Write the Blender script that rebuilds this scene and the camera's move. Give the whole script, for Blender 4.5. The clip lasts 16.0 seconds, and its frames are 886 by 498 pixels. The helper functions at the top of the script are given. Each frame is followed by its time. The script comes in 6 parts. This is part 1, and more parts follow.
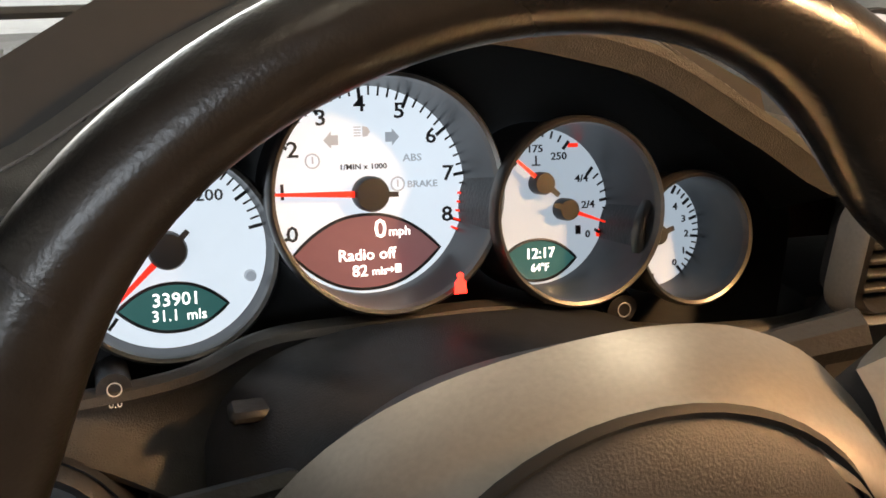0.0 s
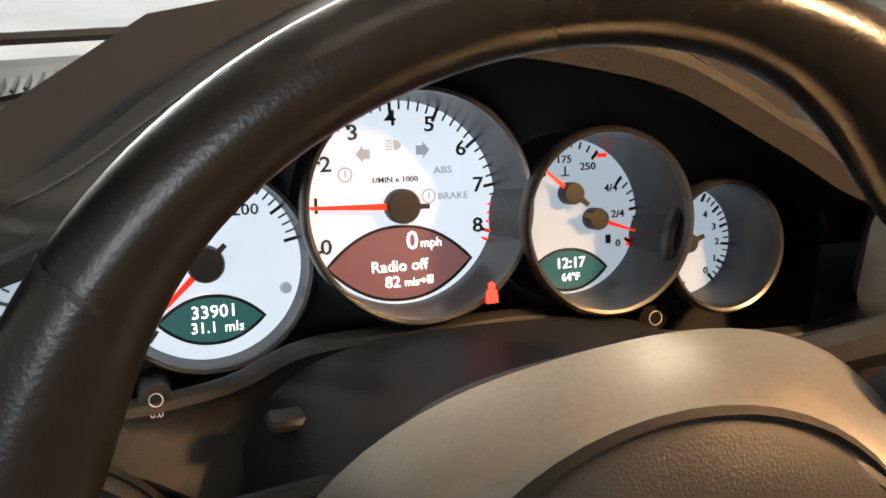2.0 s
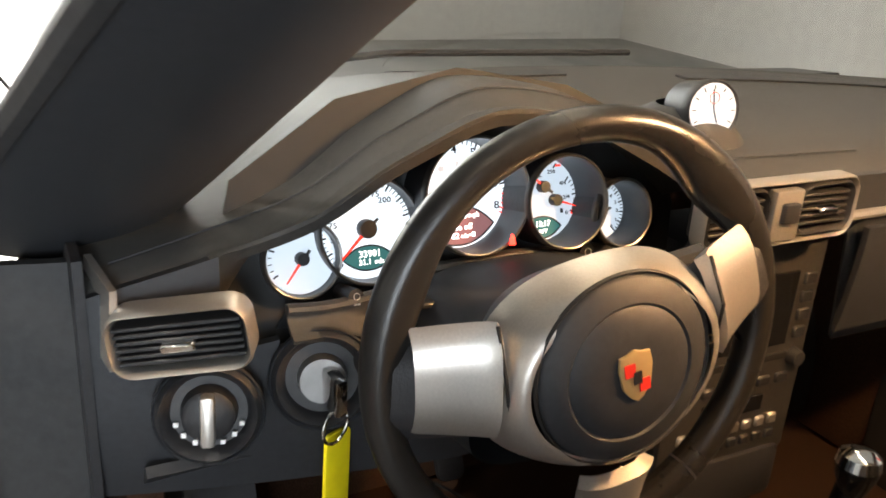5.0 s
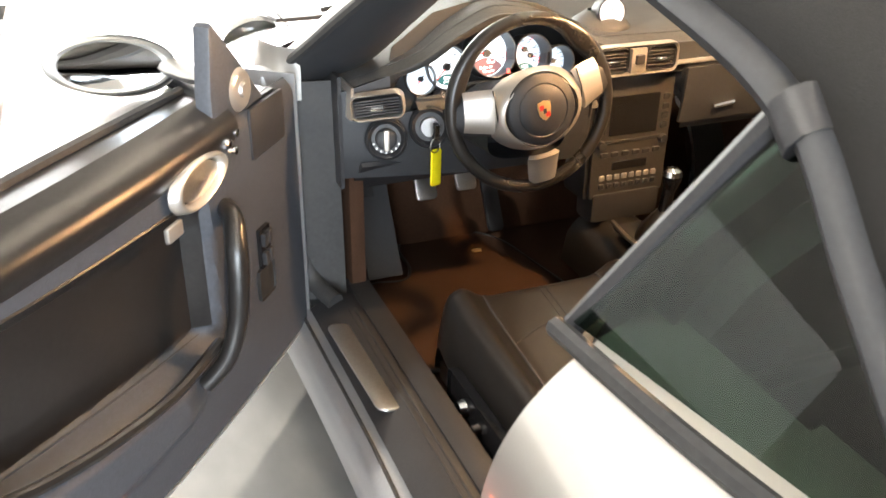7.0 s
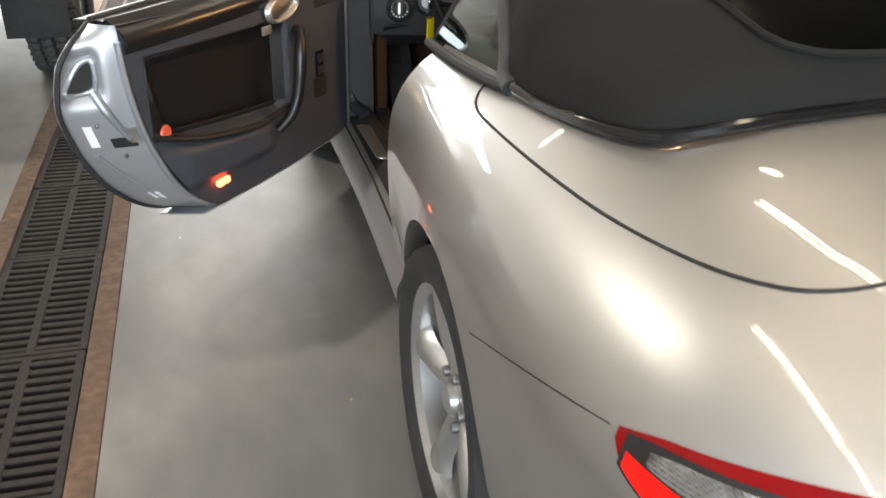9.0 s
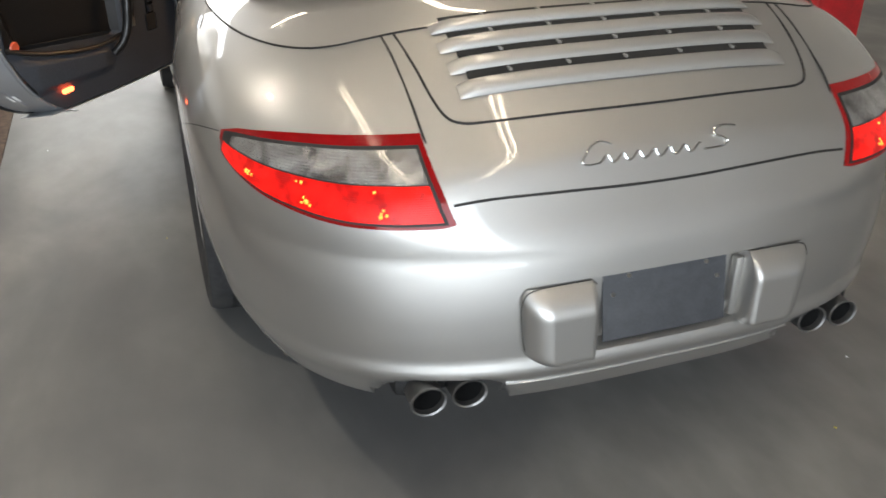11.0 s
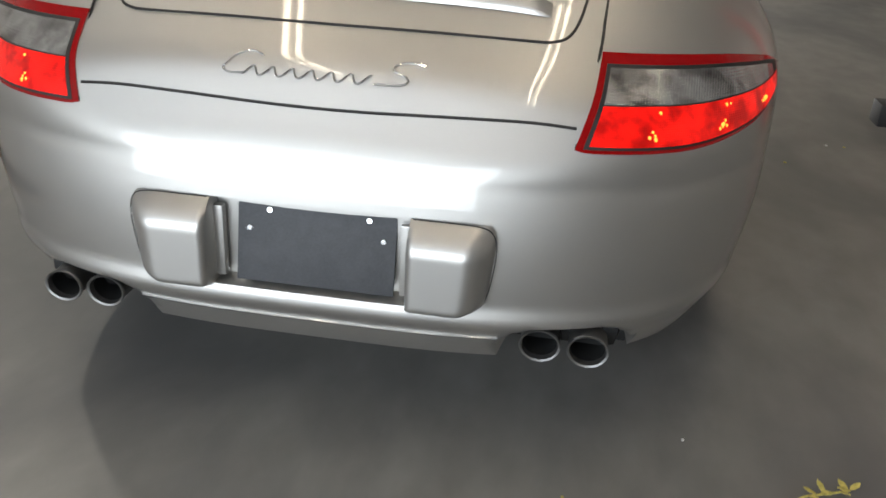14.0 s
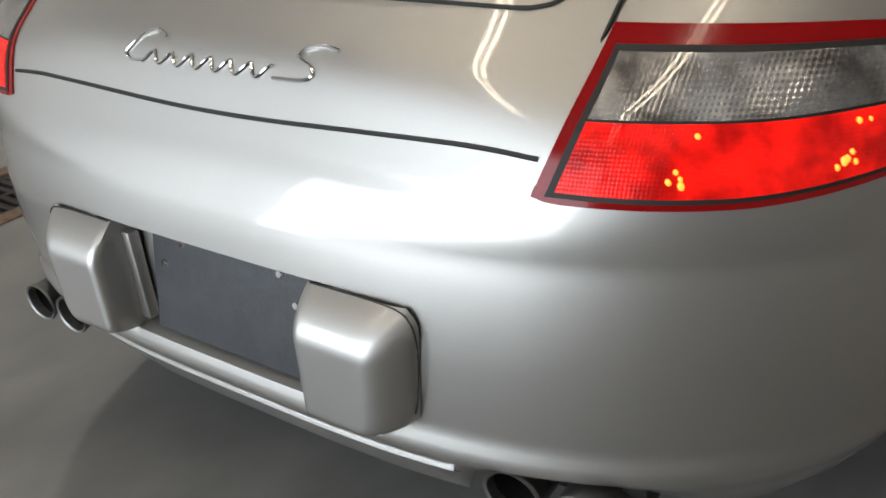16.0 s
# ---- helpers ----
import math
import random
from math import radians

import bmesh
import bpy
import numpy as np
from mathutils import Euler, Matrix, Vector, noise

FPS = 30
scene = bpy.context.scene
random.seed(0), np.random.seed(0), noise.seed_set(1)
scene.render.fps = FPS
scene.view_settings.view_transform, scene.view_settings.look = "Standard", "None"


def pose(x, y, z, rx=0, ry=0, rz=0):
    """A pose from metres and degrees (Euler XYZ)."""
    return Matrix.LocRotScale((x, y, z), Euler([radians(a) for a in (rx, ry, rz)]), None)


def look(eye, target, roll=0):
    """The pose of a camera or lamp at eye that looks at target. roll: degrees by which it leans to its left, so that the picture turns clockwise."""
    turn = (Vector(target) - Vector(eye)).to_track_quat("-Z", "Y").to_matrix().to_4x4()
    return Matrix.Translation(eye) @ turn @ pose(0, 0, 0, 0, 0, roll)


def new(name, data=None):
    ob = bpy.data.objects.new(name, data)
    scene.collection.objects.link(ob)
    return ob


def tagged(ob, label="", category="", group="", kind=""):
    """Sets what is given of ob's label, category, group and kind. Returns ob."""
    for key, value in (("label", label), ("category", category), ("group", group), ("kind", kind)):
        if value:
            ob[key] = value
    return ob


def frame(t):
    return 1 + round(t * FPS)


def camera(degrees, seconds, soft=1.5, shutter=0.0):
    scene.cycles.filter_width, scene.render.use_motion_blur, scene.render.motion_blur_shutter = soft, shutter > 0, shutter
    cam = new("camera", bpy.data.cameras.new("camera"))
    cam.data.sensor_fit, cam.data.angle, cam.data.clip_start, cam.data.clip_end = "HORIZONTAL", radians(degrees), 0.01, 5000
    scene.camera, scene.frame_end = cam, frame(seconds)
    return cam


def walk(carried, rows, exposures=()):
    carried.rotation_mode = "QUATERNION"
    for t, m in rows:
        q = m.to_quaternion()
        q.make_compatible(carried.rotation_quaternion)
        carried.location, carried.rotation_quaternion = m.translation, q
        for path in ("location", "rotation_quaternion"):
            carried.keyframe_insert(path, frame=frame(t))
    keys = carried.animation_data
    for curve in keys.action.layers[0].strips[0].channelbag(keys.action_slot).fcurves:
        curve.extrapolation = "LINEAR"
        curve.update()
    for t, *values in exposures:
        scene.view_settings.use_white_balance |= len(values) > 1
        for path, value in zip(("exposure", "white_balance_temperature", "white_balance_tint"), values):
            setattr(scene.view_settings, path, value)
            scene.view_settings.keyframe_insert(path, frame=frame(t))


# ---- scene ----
cam = camera(53.8, 16.0, soft=1.6, shutter=0.25)
PATH = [
    (0, (-0.469, 2.404, 1.036), (0.207, 4.153, 0.34), 3.6),
    (0.5, (-0.471, 2.403, 1.035), (0.194, 4.16, 0.351), 3.5),
    (1, (-0.469, 2.399, 1.037), (0.156, 4.176, 0.365), 2.7),
    (1.5, (-0.469, 2.399, 1.037), (0.146, 4.18, 0.366), 2.3),
    (2, (-0.471, 2.398, 1.037), (0.139, 4.181, 0.366), 2.1),
    (2.5, (-0.472, 2.398, 1.036), (0.143, 4.176, 0.357), 2.5),
    (3, (-0.477, 2.399, 1.036), (0.138, 4.171, 0.344), 2.7),
    (3.2, (-0.474, 2.395, 1.038), (0.13, 4.173, 0.35), 2.8),
    (5.3, (-0.834, 1.986, 1.224), (0.083, 3.593, 0.467), 3.4),
    (5.5, (-0.898, 1.894, 1.265), (0.023, 3.483, 0.472), 2.4),
    (5.8, (-0.978, 1.769, 1.289), (-0.041, 3.32, 0.442), 0.4),
    (6, (-1.049, 1.645, 1.331), (-0.117, 3.18, 0.45), -0.3),
    (6.5, (-1.146, 1.366, 1.394), (-0.31, 2.94, 0.487), -0.1),
    (7, (-1.178, 1.065, 1.393), (-0.49, 2.712, 0.491), 0.9),
    (7.5, (-1.235, 0.758, 1.407), (-0.627, 2.435, 0.503), 0.7),
    (8, (-1.292, 0.456, 1.437), (-0.735, 2.144, 0.52), 1.0),
    (8.5, (-1.268, 0.075, 1.414), (-0.775, 1.78, 0.493), 2.2),
    (9, (-1.262, -0.254, 1.417), (-0.787, 1.457, 0.495), 1.7),
    (9.5, (-1.311, -0.563, 1.394), (-0.781, 1.131, 0.472), -0.2),
    (10, (-1.273, -0.826, 1.396), (-0.666, 0.835, 0.462), -0.2),
    (10.2, (-1.244, -0.934, 1.385), (-0.624, 0.728, 0.461), 0.1),
    (12.3, (-0.403, -1.666, 1.451), (-0.07, 0.071, 0.517), 1.9),
    (12.5, (-0.327, -1.658, 1.408), (-0.073, 0.099, 0.486), 2.3),
    (13, (-0.056, -1.556, 1.293), (-0.038, 0.249, 0.431), 1.1),
    (13.5, (0.244, -1.472, 1.213), (0.118, 0.331, 0.356), 1.4),
    (14, (0.445, -1.393, 1.156), (0.194, 0.396, 0.297), 3.1),
    (14.5, (0.674, -1.087, 1.181), (0.265, 0.586, 0.164), 2.1),
    (15, (0.772, -0.922, 1.142), (0.271, 0.698, 0.082), 1.6),
    (15.5, (0.897, -0.747, 1.122), (0.052, 0.726, 0.065), -1.8),
    (16, (0.861, -0.624, 1.036), (-0.197, 0.799, 0.111), -5.0),
]
EXPOSURES = [(0.0, 0.72), (3.2, 0.72), (5.3, 1.65), (6.5, 2.2), (7.2, 2.35), (7.6, 2.1), (8.4, 1.4), (9.0, 0.9), (10.0, 0.62), (12.3, 0.17), (14.0, 0.22), (16.0, 0.15)]
walk(cam, [(t, look(eye, target, roll)) for t, eye, target, roll in PATH], EXPOSURES)

# ---- daylight ----
SUN_EL, SUN_AZ = 41.0, 8.0
world = bpy.data.worlds.new("sky")
scene.world = world
world.use_nodes = True
wn = world.node_tree
sky = wn.nodes.new("ShaderNodeTexSky")
sky.sky_type, sky.sun_disc = "NISHITA", False
sky.sun_elevation, sky.sun_rotation = radians(SUN_EL), radians(SUN_AZ)
wn.links.new(sky.outputs[0], wn.nodes["Background"].inputs[0])
wn.nodes["Background"].inputs[1].default_value = 0.13
sun_data = bpy.data.lights.new("sun", "SUN")
sun_data.energy, sun_data.angle, sun_data.color = 4.0, radians(0.6), (1.0, 0.93, 0.82)
sun = new("sun", sun_data)
_az, _el = radians(SUN_AZ), radians(SUN_EL)
sun.matrix_world = look((math.sin(_az) * math.cos(_el) * 20, math.cos(_az) * math.cos(_el) * 20, math.sin(_el) * 20), (0, 0, 0))


def door_light(name, x, y, z, w, h, toward, watts, color):
    data = bpy.data.lights.new(name, "AREA")
    data.shape, data.size, data.size_y, data.energy, data.color = "RECTANGLE", w, h, watts, color
    ob = new(name, data)
    ob.matrix_world = look((x, y, z), (x, y + toward, z))
    return ob


REAR_Y, FRONT_Y, LEFT_X, RIGHT_X, CEIL_Z = -5.2, 9.6, -5.6, 5.2, 4.3
door_light("rear_door_daylight", -2.1, REAR_Y - 0.12, 1.80, 5.6, 3.4, 1, 320, (0.86, 0.93, 1.0))
door_light("front_door_daylight", -1.6, FRONT_Y + 0.12, 1.75, 5.4, 3.2, -1, 210, (1.0, 0.97, 0.92))

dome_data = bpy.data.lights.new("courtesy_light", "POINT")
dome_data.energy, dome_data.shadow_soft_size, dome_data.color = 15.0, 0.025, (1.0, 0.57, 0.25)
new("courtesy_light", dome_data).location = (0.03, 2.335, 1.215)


# ---- materials ----
def mat(name, color, rough=0.5, metal=0.0, grain=0.0, scale=40.0, bump=0.0, bscale=None, coat=0.0, second=None, wear=0.0, wscale=3.0, emit=None, power=0.0, stretch=None, spec=None):
    """Principled surface with fine grain, large-scale variation and relief."""
    m = bpy.data.materials.new(name)
    m.use_nodes = True
    nt = m.node_tree
    b = nt.nodes["Principled BSDF"]
    b.inputs["Base Color"].default_value = (*color, 1)
    b.inputs["Roughness"].default_value = rough
    b.inputs["Metallic"].default_value = metal
    b.inputs["Coat Weight"].default_value = coat
    b.inputs["Coat Roughness"].default_value = 0.03
    if spec is not None:
        b.inputs["Specular IOR Level"].default_value = spec
    co = nt.nodes.new("ShaderNodeTexCoord")
    mp = nt.nodes.new("ShaderNodeMapping")
    nt.links.new(co.outputs["Object"], mp.inputs[0])
    if stretch:
        mp.inputs["Scale"].default_value = stretch
    src = None
    if grain:
        n1 = nt.nodes.new("ShaderNodeTexNoise")
        n1.inputs["Scale"].default_value, n1.inputs["Detail"].default_value = scale, 5
        nt.links.new(mp.outputs[0], n1.inputs["Vector"])
        mix = nt.nodes.new("ShaderNodeMix")
        mix.data_type = "RGBA"
        mix.inputs["A"].default_value = (*[c * (1 - grain) for c in color], 1)
        mix.inputs["B"].default_value = (*[min(1, c * (1 + grain)) for c in color], 1)
        ramp = nt.nodes.new("ShaderNodeMapRange")
        ramp.inputs["From Min"].default_value, ramp.inputs["From Max"].default_value = 0.3, 0.7
        nt.links.new(n1.outputs["Fac"], ramp.inputs[0])
        nt.links.new(ramp.outputs[0], mix.inputs["Factor"])
        src = mix.outputs["Result"]
    if wear:
        n2 = nt.nodes.new("ShaderNodeTexNoise")
        n2.inputs["Scale"].default_value, n2.inputs["Detail"].default_value, n2.inputs["Distortion"].default_value = wscale, 7, 0.6
        nt.links.new(mp.outputs[0], n2.inputs["Vector"])
        r2 = nt.nodes.new("ShaderNodeMapRange")
        r2.inputs["From Min"].default_value, r2.inputs["From Max"].default_value = 0.42, 0.68
        r2.inputs["To Max"].default_value = wear
        nt.links.new(n2.outputs["Fac"], r2.inputs[0])
        mix2 = nt.nodes.new("ShaderNodeMix")
        mix2.data_type = "RGBA"
        if src:
            nt.links.new(src, mix2.inputs["A"])
        else:
            mix2.inputs["A"].default_value = (*color, 1)
        mix2.inputs["B"].default_value = (*(second or [c * 0.5 for c in color]), 1)
        nt.links.new(r2.outputs[0], mix2.inputs["Factor"])
        src = mix2.outputs["Result"]
        rr = nt.nodes.new("ShaderNodeMapRange")
        rr.inputs["To Min"].default_value, rr.inputs["To Max"].default_value = rough, min(1, rough + 0.15)
        nt.links.new(n2.outputs["Fac"], rr.inputs[0])
        nt.links.new(rr.outputs[0], b.inputs["Roughness"])
    if src:
        nt.links.new(src, b.inputs["Base Color"])
    if bump:
        n3 = nt.nodes.new("ShaderNodeTexNoise")
        n3.inputs["Scale"].default_value, n3.inputs["Detail"].default_value = bscale or scale, 3
        nt.links.new(mp.outputs[0], n3.inputs["Vector"])
        bp = nt.nodes.new("ShaderNodeBump")
        bp.inputs["Strength"].default_value, bp.inputs["Distance"].default_value = bump, 0.002
        nt.links.new(n3.outputs["Fac"], bp.inputs["Height"])
        nt.links.new(bp.outputs[0], b.inputs["Normal"])
    if emit:
        b.inputs["Emission Color"].default_value = (*emit, 1)
        b.inputs["Emission Strength"].default_value = power
    return m


def glass(name, color, rough=0.0, mixed=0.85):
    """Thin pane: mostly clear, with real reflections."""
    m = bpy.data.materials.new(name)
    m.use_nodes = True
    nt = m.node_tree
    nt.nodes.clear()
    out = nt.nodes.new("ShaderNodeOutputMaterial")
    tr = nt.nodes.new("ShaderNodeBsdfTransparent")
    tr.inputs[0].default_value = (*color, 1)
    gl = nt.nodes.new("ShaderNodeBsdfGlossy")
    gl.inputs["Roughness"].default_value = rough
    fr = nt.nodes.new("ShaderNodeLayerWeight")
    fr.inputs["Blend"].default_value = 0.5
    pw = nt.nodes.new("ShaderNodeMath")
    pw.operation = "POWER"
    pw.inputs[1].default_value = 5.0
    nt.links.new(fr.outputs["Facing"], pw.inputs[0])
    ad = nt.nodes.new("ShaderNodeMath")
    ad.operation, ad.use_clamp = "MULTIPLY_ADD", True
    ad.inputs[1].default_value, ad.inputs[2].default_value = 0.7, 0.035
    nt.links.new(pw.outputs[0], ad.inputs[0])
    mx = nt.nodes.new("ShaderNodeMixShader")
    nt.links.new(ad.outputs[0], mx.inputs[0])
    nt.links.new(tr.outputs[0], mx.inputs[1])
    nt.links.new(gl.outputs[0], mx.inputs[2])
    nt.links.new(mx.outputs[0], out.inputs[0])
    return m


SILVER = mat("silver_paint", (0.49, 0.478, 0.455), 0.40, 0.93, grain=0.035, scale=900, coat=1.0, wear=0.06, wscale=2)
SILVER_IN = mat("silver_paint_inside", (0.46, 0.475, 0.50), 0.36, 0.75, grain=0.05, scale=300, coat=0.3, wear=0.15)
SATIN = mat("satin_silver_plastic", (0.52, 0.49, 0.45), 0.27, 0.8, grain=0.06, scale=500, wear=0.12, wscale=12)
ALU = mat("brushed_aluminium", (0.62, 0.61, 0.59), 0.28, 1.0, grain=0.08, scale=200, wear=0.1, wscale=20)
CHROME = mat("chrome", (0.75, 0.75, 0.74), 0.08, 1.0, grain=0.02)
ALLOY = mat("wheel_alloy", (0.56, 0.56, 0.55), 0.3, 0.85, grain=0.05, scale=200, coat=0.5, wear=0.25, second=(0.25, 0.24, 0.22), wscale=14)
LEATHER = mat("black_leather", (0.0115, 0.0105, 0.010), 0.30, 0, grain=0.25, scale=120, bump=0.10, bscale=800)
RIM_LEATHER = mat("worn_black_leather", (0.013, 0.012, 0.011), 0.20, 0, grain=0.3, scale=150, bump=0.10, bscale=700, wear=0.3, second=(0.024, 0.022, 0.020), wscale=5)
DASH = mat("charcoal_dash_skin", (0.038, 0.0365, 0.034), 0.48, 0, grain=0.2, scale=150, bump=0.35, bscale=1300, wear=0.35, second=(0.047, 0.044, 0.039), wscale=5)
BLACK = mat("black_plastic", (0.018, 0.018, 0.02), 0.42, 0, grain=0.2, scale=200, bump=0.2, bscale=500, wear=0.3, second=(0.03, 0.03, 0.032), wscale=10)
GLOSSBLACK = mat("gloss_black", (0.008, 0.008, 0.009), 0.12, 0, grain=0.1)
# Same trim as PANEL, paler and bluer: daylight on the door put into colour.
DOORSKIN_LIT = mat("daylit_door_trim", (0.038, 0.042, 0.051), 0.46, 0, grain=0.2, scale=160, bump=0.3, bscale=450, wear=0.3, second=(0.028, 0.031, 0.037), wscale=5)
PANEL = mat("charcoal_trim_skin", (0.019, 0.0205, 0.024), 0.46, 0, grain=0.2, scale=160, bump=0.22, bscale=1200, wear=0.3, second=(0.023, 0.025, 0.028), wscale=5)
RUBBER = mat("black_rubber", (0.02, 0.02, 0.021), 0.6, 0, grain=0.25, scale=90, bump=0.2, wear=0.4, second=(0.045, 0.043, 0.04), wscale=6)
CLOTH = mat("soft_top_cloth", (0.017, 0.0165, 0.016), 0.88, 0, grain=0.35, scale=700, bump=0.6, bscale=900, wear=0.35, second=(0.024, 0.023, 0.022), wscale=4, spec=0.2)
CARPET = mat("brown_carpet", (0.050, 0.026, 0.016), 0.95, 0, grain=0.5, scale=500, bump=0.9, bscale=700, wear=0.4, second=(0.04, 0.022, 0.014), wscale=6, spec=0.1)
WHITE_PLASTIC = mat("white_print", (0.8, 0.8, 0.8), 0.4, grain=0.02)
TYRE = mat("tyre_rubber", (0.022, 0.022, 0.023), 0.75, 0, grain=0.3, scale=60, bump=0.4, bscale=200, wear=0.5, second=(0.05, 0.048, 0.045), wscale=8)
TREAD = mat("dusty_tread", (0.085, 0.083, 0.08), 0.85, 0, grain=0.3, scale=60, bump=0.4, wear=0.5, second=(0.04, 0.04, 0.04), wscale=10)
# Near-black parts, and shade put as colour into slots, hollows and recesses.
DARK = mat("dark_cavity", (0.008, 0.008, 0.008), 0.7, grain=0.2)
TUBEGREY = mat("grey_tube", (0.038, 0.042, 0.048), 0.4, 0, grain=0.1, scale=80)
BEZEL = mat("satin_bezel", (0.10, 0.095, 0.09), 0.3, 0.7, grain=0.08, scale=200)
GAP = mat("panel_gap", (0.012, 0.011, 0.01), 0.6, grain=0.2)
DIAL = mat("white_dial_backlit", (0.30, 0.32, 0.34), 0.55, 0, grain=0.03, scale=90, emit=(0.78, 0.89, 1.0), power=0.52)
DIAL_DIM = mat("white_dial", (0.26, 0.28, 0.30), 0.55, 0, grain=0.03, scale=90, emit=(0.72, 0.86, 1.0), power=0.30)
INK = mat("dial_ink", (0.012, 0.012, 0.014), 0.5, grain=0.1)
INK_GREY = mat("dial_ink_grey", (0.26, 0.27, 0.28), 0.5, grain=0.1, emit=(0.75, 0.86, 1.0), power=0.20)
NEEDLE = mat("red_needle", (0.75, 0.03, 0.015), 0.4, grain=0.05, emit=(1.0, 0.03, 0.01), power=0.6)
LCD_RED = mat("lcd_maroon", (0.13, 0.055, 0.05), 0.25, grain=0.1, scale=60, emit=(0.38, 0.19, 0.20), power=0.26)
LCD_TEAL = mat("lcd_teal", (0.02, 0.06, 0.06), 0.25, grain=0.1, scale=60, emit=(0.06, 0.20, 0.19), power=0.30)
LCD_TEXT = mat("lcd_text", (0.9, 0.9, 0.9), 0.4, grain=0.02, emit=(1.0, 0.97, 0.93), power=1.3)
WARN_RED = mat("red_warning", (0.8, 0.02, 0.02), 0.4, grain=0.02, emit=(1.0, 0.02, 0.012), power=4.0)
LENS_RED = mat("red_lens", (0.30, 0.003, 0.003), 0.16, 0, spec=0.22, grain=0.12, scale=18, coat=0.12, emit=(1.0, 0.010, 0.004), power=0.75)
LENS_RIM = mat("dark_red_lens", (0.17, 0.002, 0.003), 0.14, 0, spec=0.25, grain=0.1, scale=60, coat=0.15, emit=(1.0, 0.01, 0.005), power=0.05)
LENS_CLEAR = mat("ribbed_clear_lens", (0.46, 0.45, 0.44), 0.10, 0.75, grain=0.25, scale=30, coat=1.0, wear=0.92, second=(0.05, 0.04, 0.036), wscale=15)


def add_ribs(m, scale, strength):
    """Fine moulded ribs both ways in a lens."""
    nt = m.node_tree
    b = nt.nodes["Principled BSDF"]
    co = nt.nodes.new("ShaderNodeTexCoord")
    total = None
    for axis in ("X", "Z"):
        w = nt.nodes.new("ShaderNodeTexWave")
        w.bands_direction = axis
        w.inputs["Scale"].default_value = scale
        nt.links.new(co.outputs["Object"], w.inputs["Vector"])
        if total is None:
            total = w.outputs["Fac"]
        else:
            ad = nt.nodes.new("ShaderNodeMath")
            nt.links.new(total, ad.inputs[0])
            nt.links.new(w.outputs["Fac"], ad.inputs[1])
            total = ad.outputs[0]
    bp = nt.nodes.new("ShaderNodeBump")
    bp.inputs["Strength"].default_value, bp.inputs["Distance"].default_value = strength, 0.003
    nt.links.new(total, bp.inputs["Height"])
    nt.links.new(bp.outputs[0], b.inputs["Normal"])


add_ribs(LENS_CLEAR, 62, 0.32)
add_ribs(LENS_RED, 80, 0.15)


def uneven_glow(m, scale, low, high):
    """A lamp lens lit in patches by the bulbs behind it."""
    nt = m.node_tree
    co, n = nt.nodes.new("ShaderNodeTexCoord"), nt.nodes.new("ShaderNodeTexNoise")
    n.inputs["Scale"].default_value, n.inputs["Detail"].default_value = scale, 3
    r = nt.nodes.new("ShaderNodeMapRange")
    r.inputs["From Min"].default_value, r.inputs["From Max"].default_value = 0.35, 0.68
    r.inputs["To Min"].default_value, r.inputs["To Max"].default_value = low, high
    nt.links.new(co.outputs["Object"], n.inputs["Vector"])
    nt.links.new(n.outputs["Fac"], r.inputs[0])
    nt.links.new(r.outputs[0], nt.nodes["Principled BSDF"].inputs["Emission Strength"])


uneven_glow(LENS_RED, 22, 0.22, 1.05)
BULB = mat("amber_bulb", (0.9, 0.3, 0.05), 0.3, grain=0.02, emit=(1.0, 0.22, 0.02), power=2.2)
LAMP_RED = mat("door_lamp", (0.9, 0.1, 0.04), 0.3, grain=0.02, emit=(1.0, 0.10, 0.03), power=9.0)
REFLECTOR = mat("orange_reflector", (0.65, 0.10, 0.04), 0.3, grain=0.1, scale=300)
YELLOW = mat("yellow_tag_plastic", (0.85, 0.72, 0.01), 0.45, grain=0.06, scale=60)
RED = mat("red_paint", (0.50, 0.015, 0.02), 0.4, 0, grain=0.08, scale=60, coat=0.3, wear=0.45, second=(0.26, 0.02, 0.02), wscale=9)
RED_PLASTIC = mat("red_plastic", (0.6, 0.03, 0.02), 0.4, grain=0.05)
GOLD = mat("gold_enamel", (0.65, 0.47, 0.22), 0.3, 0.6, grain=0.1)
CONCRETE = mat("worn_concrete", (0.205, 0.198, 0.186), 0.40, 0, grain=0.15, scale=8, bump=0.10, bscale=120, wear=0.9, second=(0.118, 0.118, 0.117), wscale=1.5, stretch=(1.0, 0.55, 1.0))
TARMAC = mat("outside_concrete", (0.42, 0.41, 0.39), 0.9, grain=0.15, scale=30, wear=0.3, wscale=0.6)
IRON = mat("rusty_cast_iron", (0.030, 0.026, 0.023), 0.7, 0.4, grain=0.35, scale=45, bump=0.5, wear=0.6, second=(0.035, 0.03, 0.027), wscale=7)
RUST = mat("rusty_edge_angle", (0.14, 0.09, 0.06), 0.75, 0.2, grain=0.35, scale=35, bump=0.5, wear=0.6, second=(0.09, 0.06, 0.045), wscale=6)
WALL = mat("white_painted_block", (0.45, 0.435, 0.41), 0.75, grain=0.05, scale=12, bump=0.3, bscale=60, wear=0.3, second=(0.32, 0.295, 0.26), wscale=0.9)
CEIL = mat("ceiling_panel", (0.34, 0.33, 0.315), 0.8, grain=0.06, scale=8, wear=0.3, wscale=0.7)
TUBE = mat("fluorescent_tube", (0.95, 0.92, 0.85), 0.4, grain=0.01, emit=(1.0, 0.86, 0.66), power=17.0)
STEEL = mat("grey_steel", (0.24, 0.235, 0.23), 0.36, 0.9, grain=0.1, scale=60, wear=0.3, wscale=8)
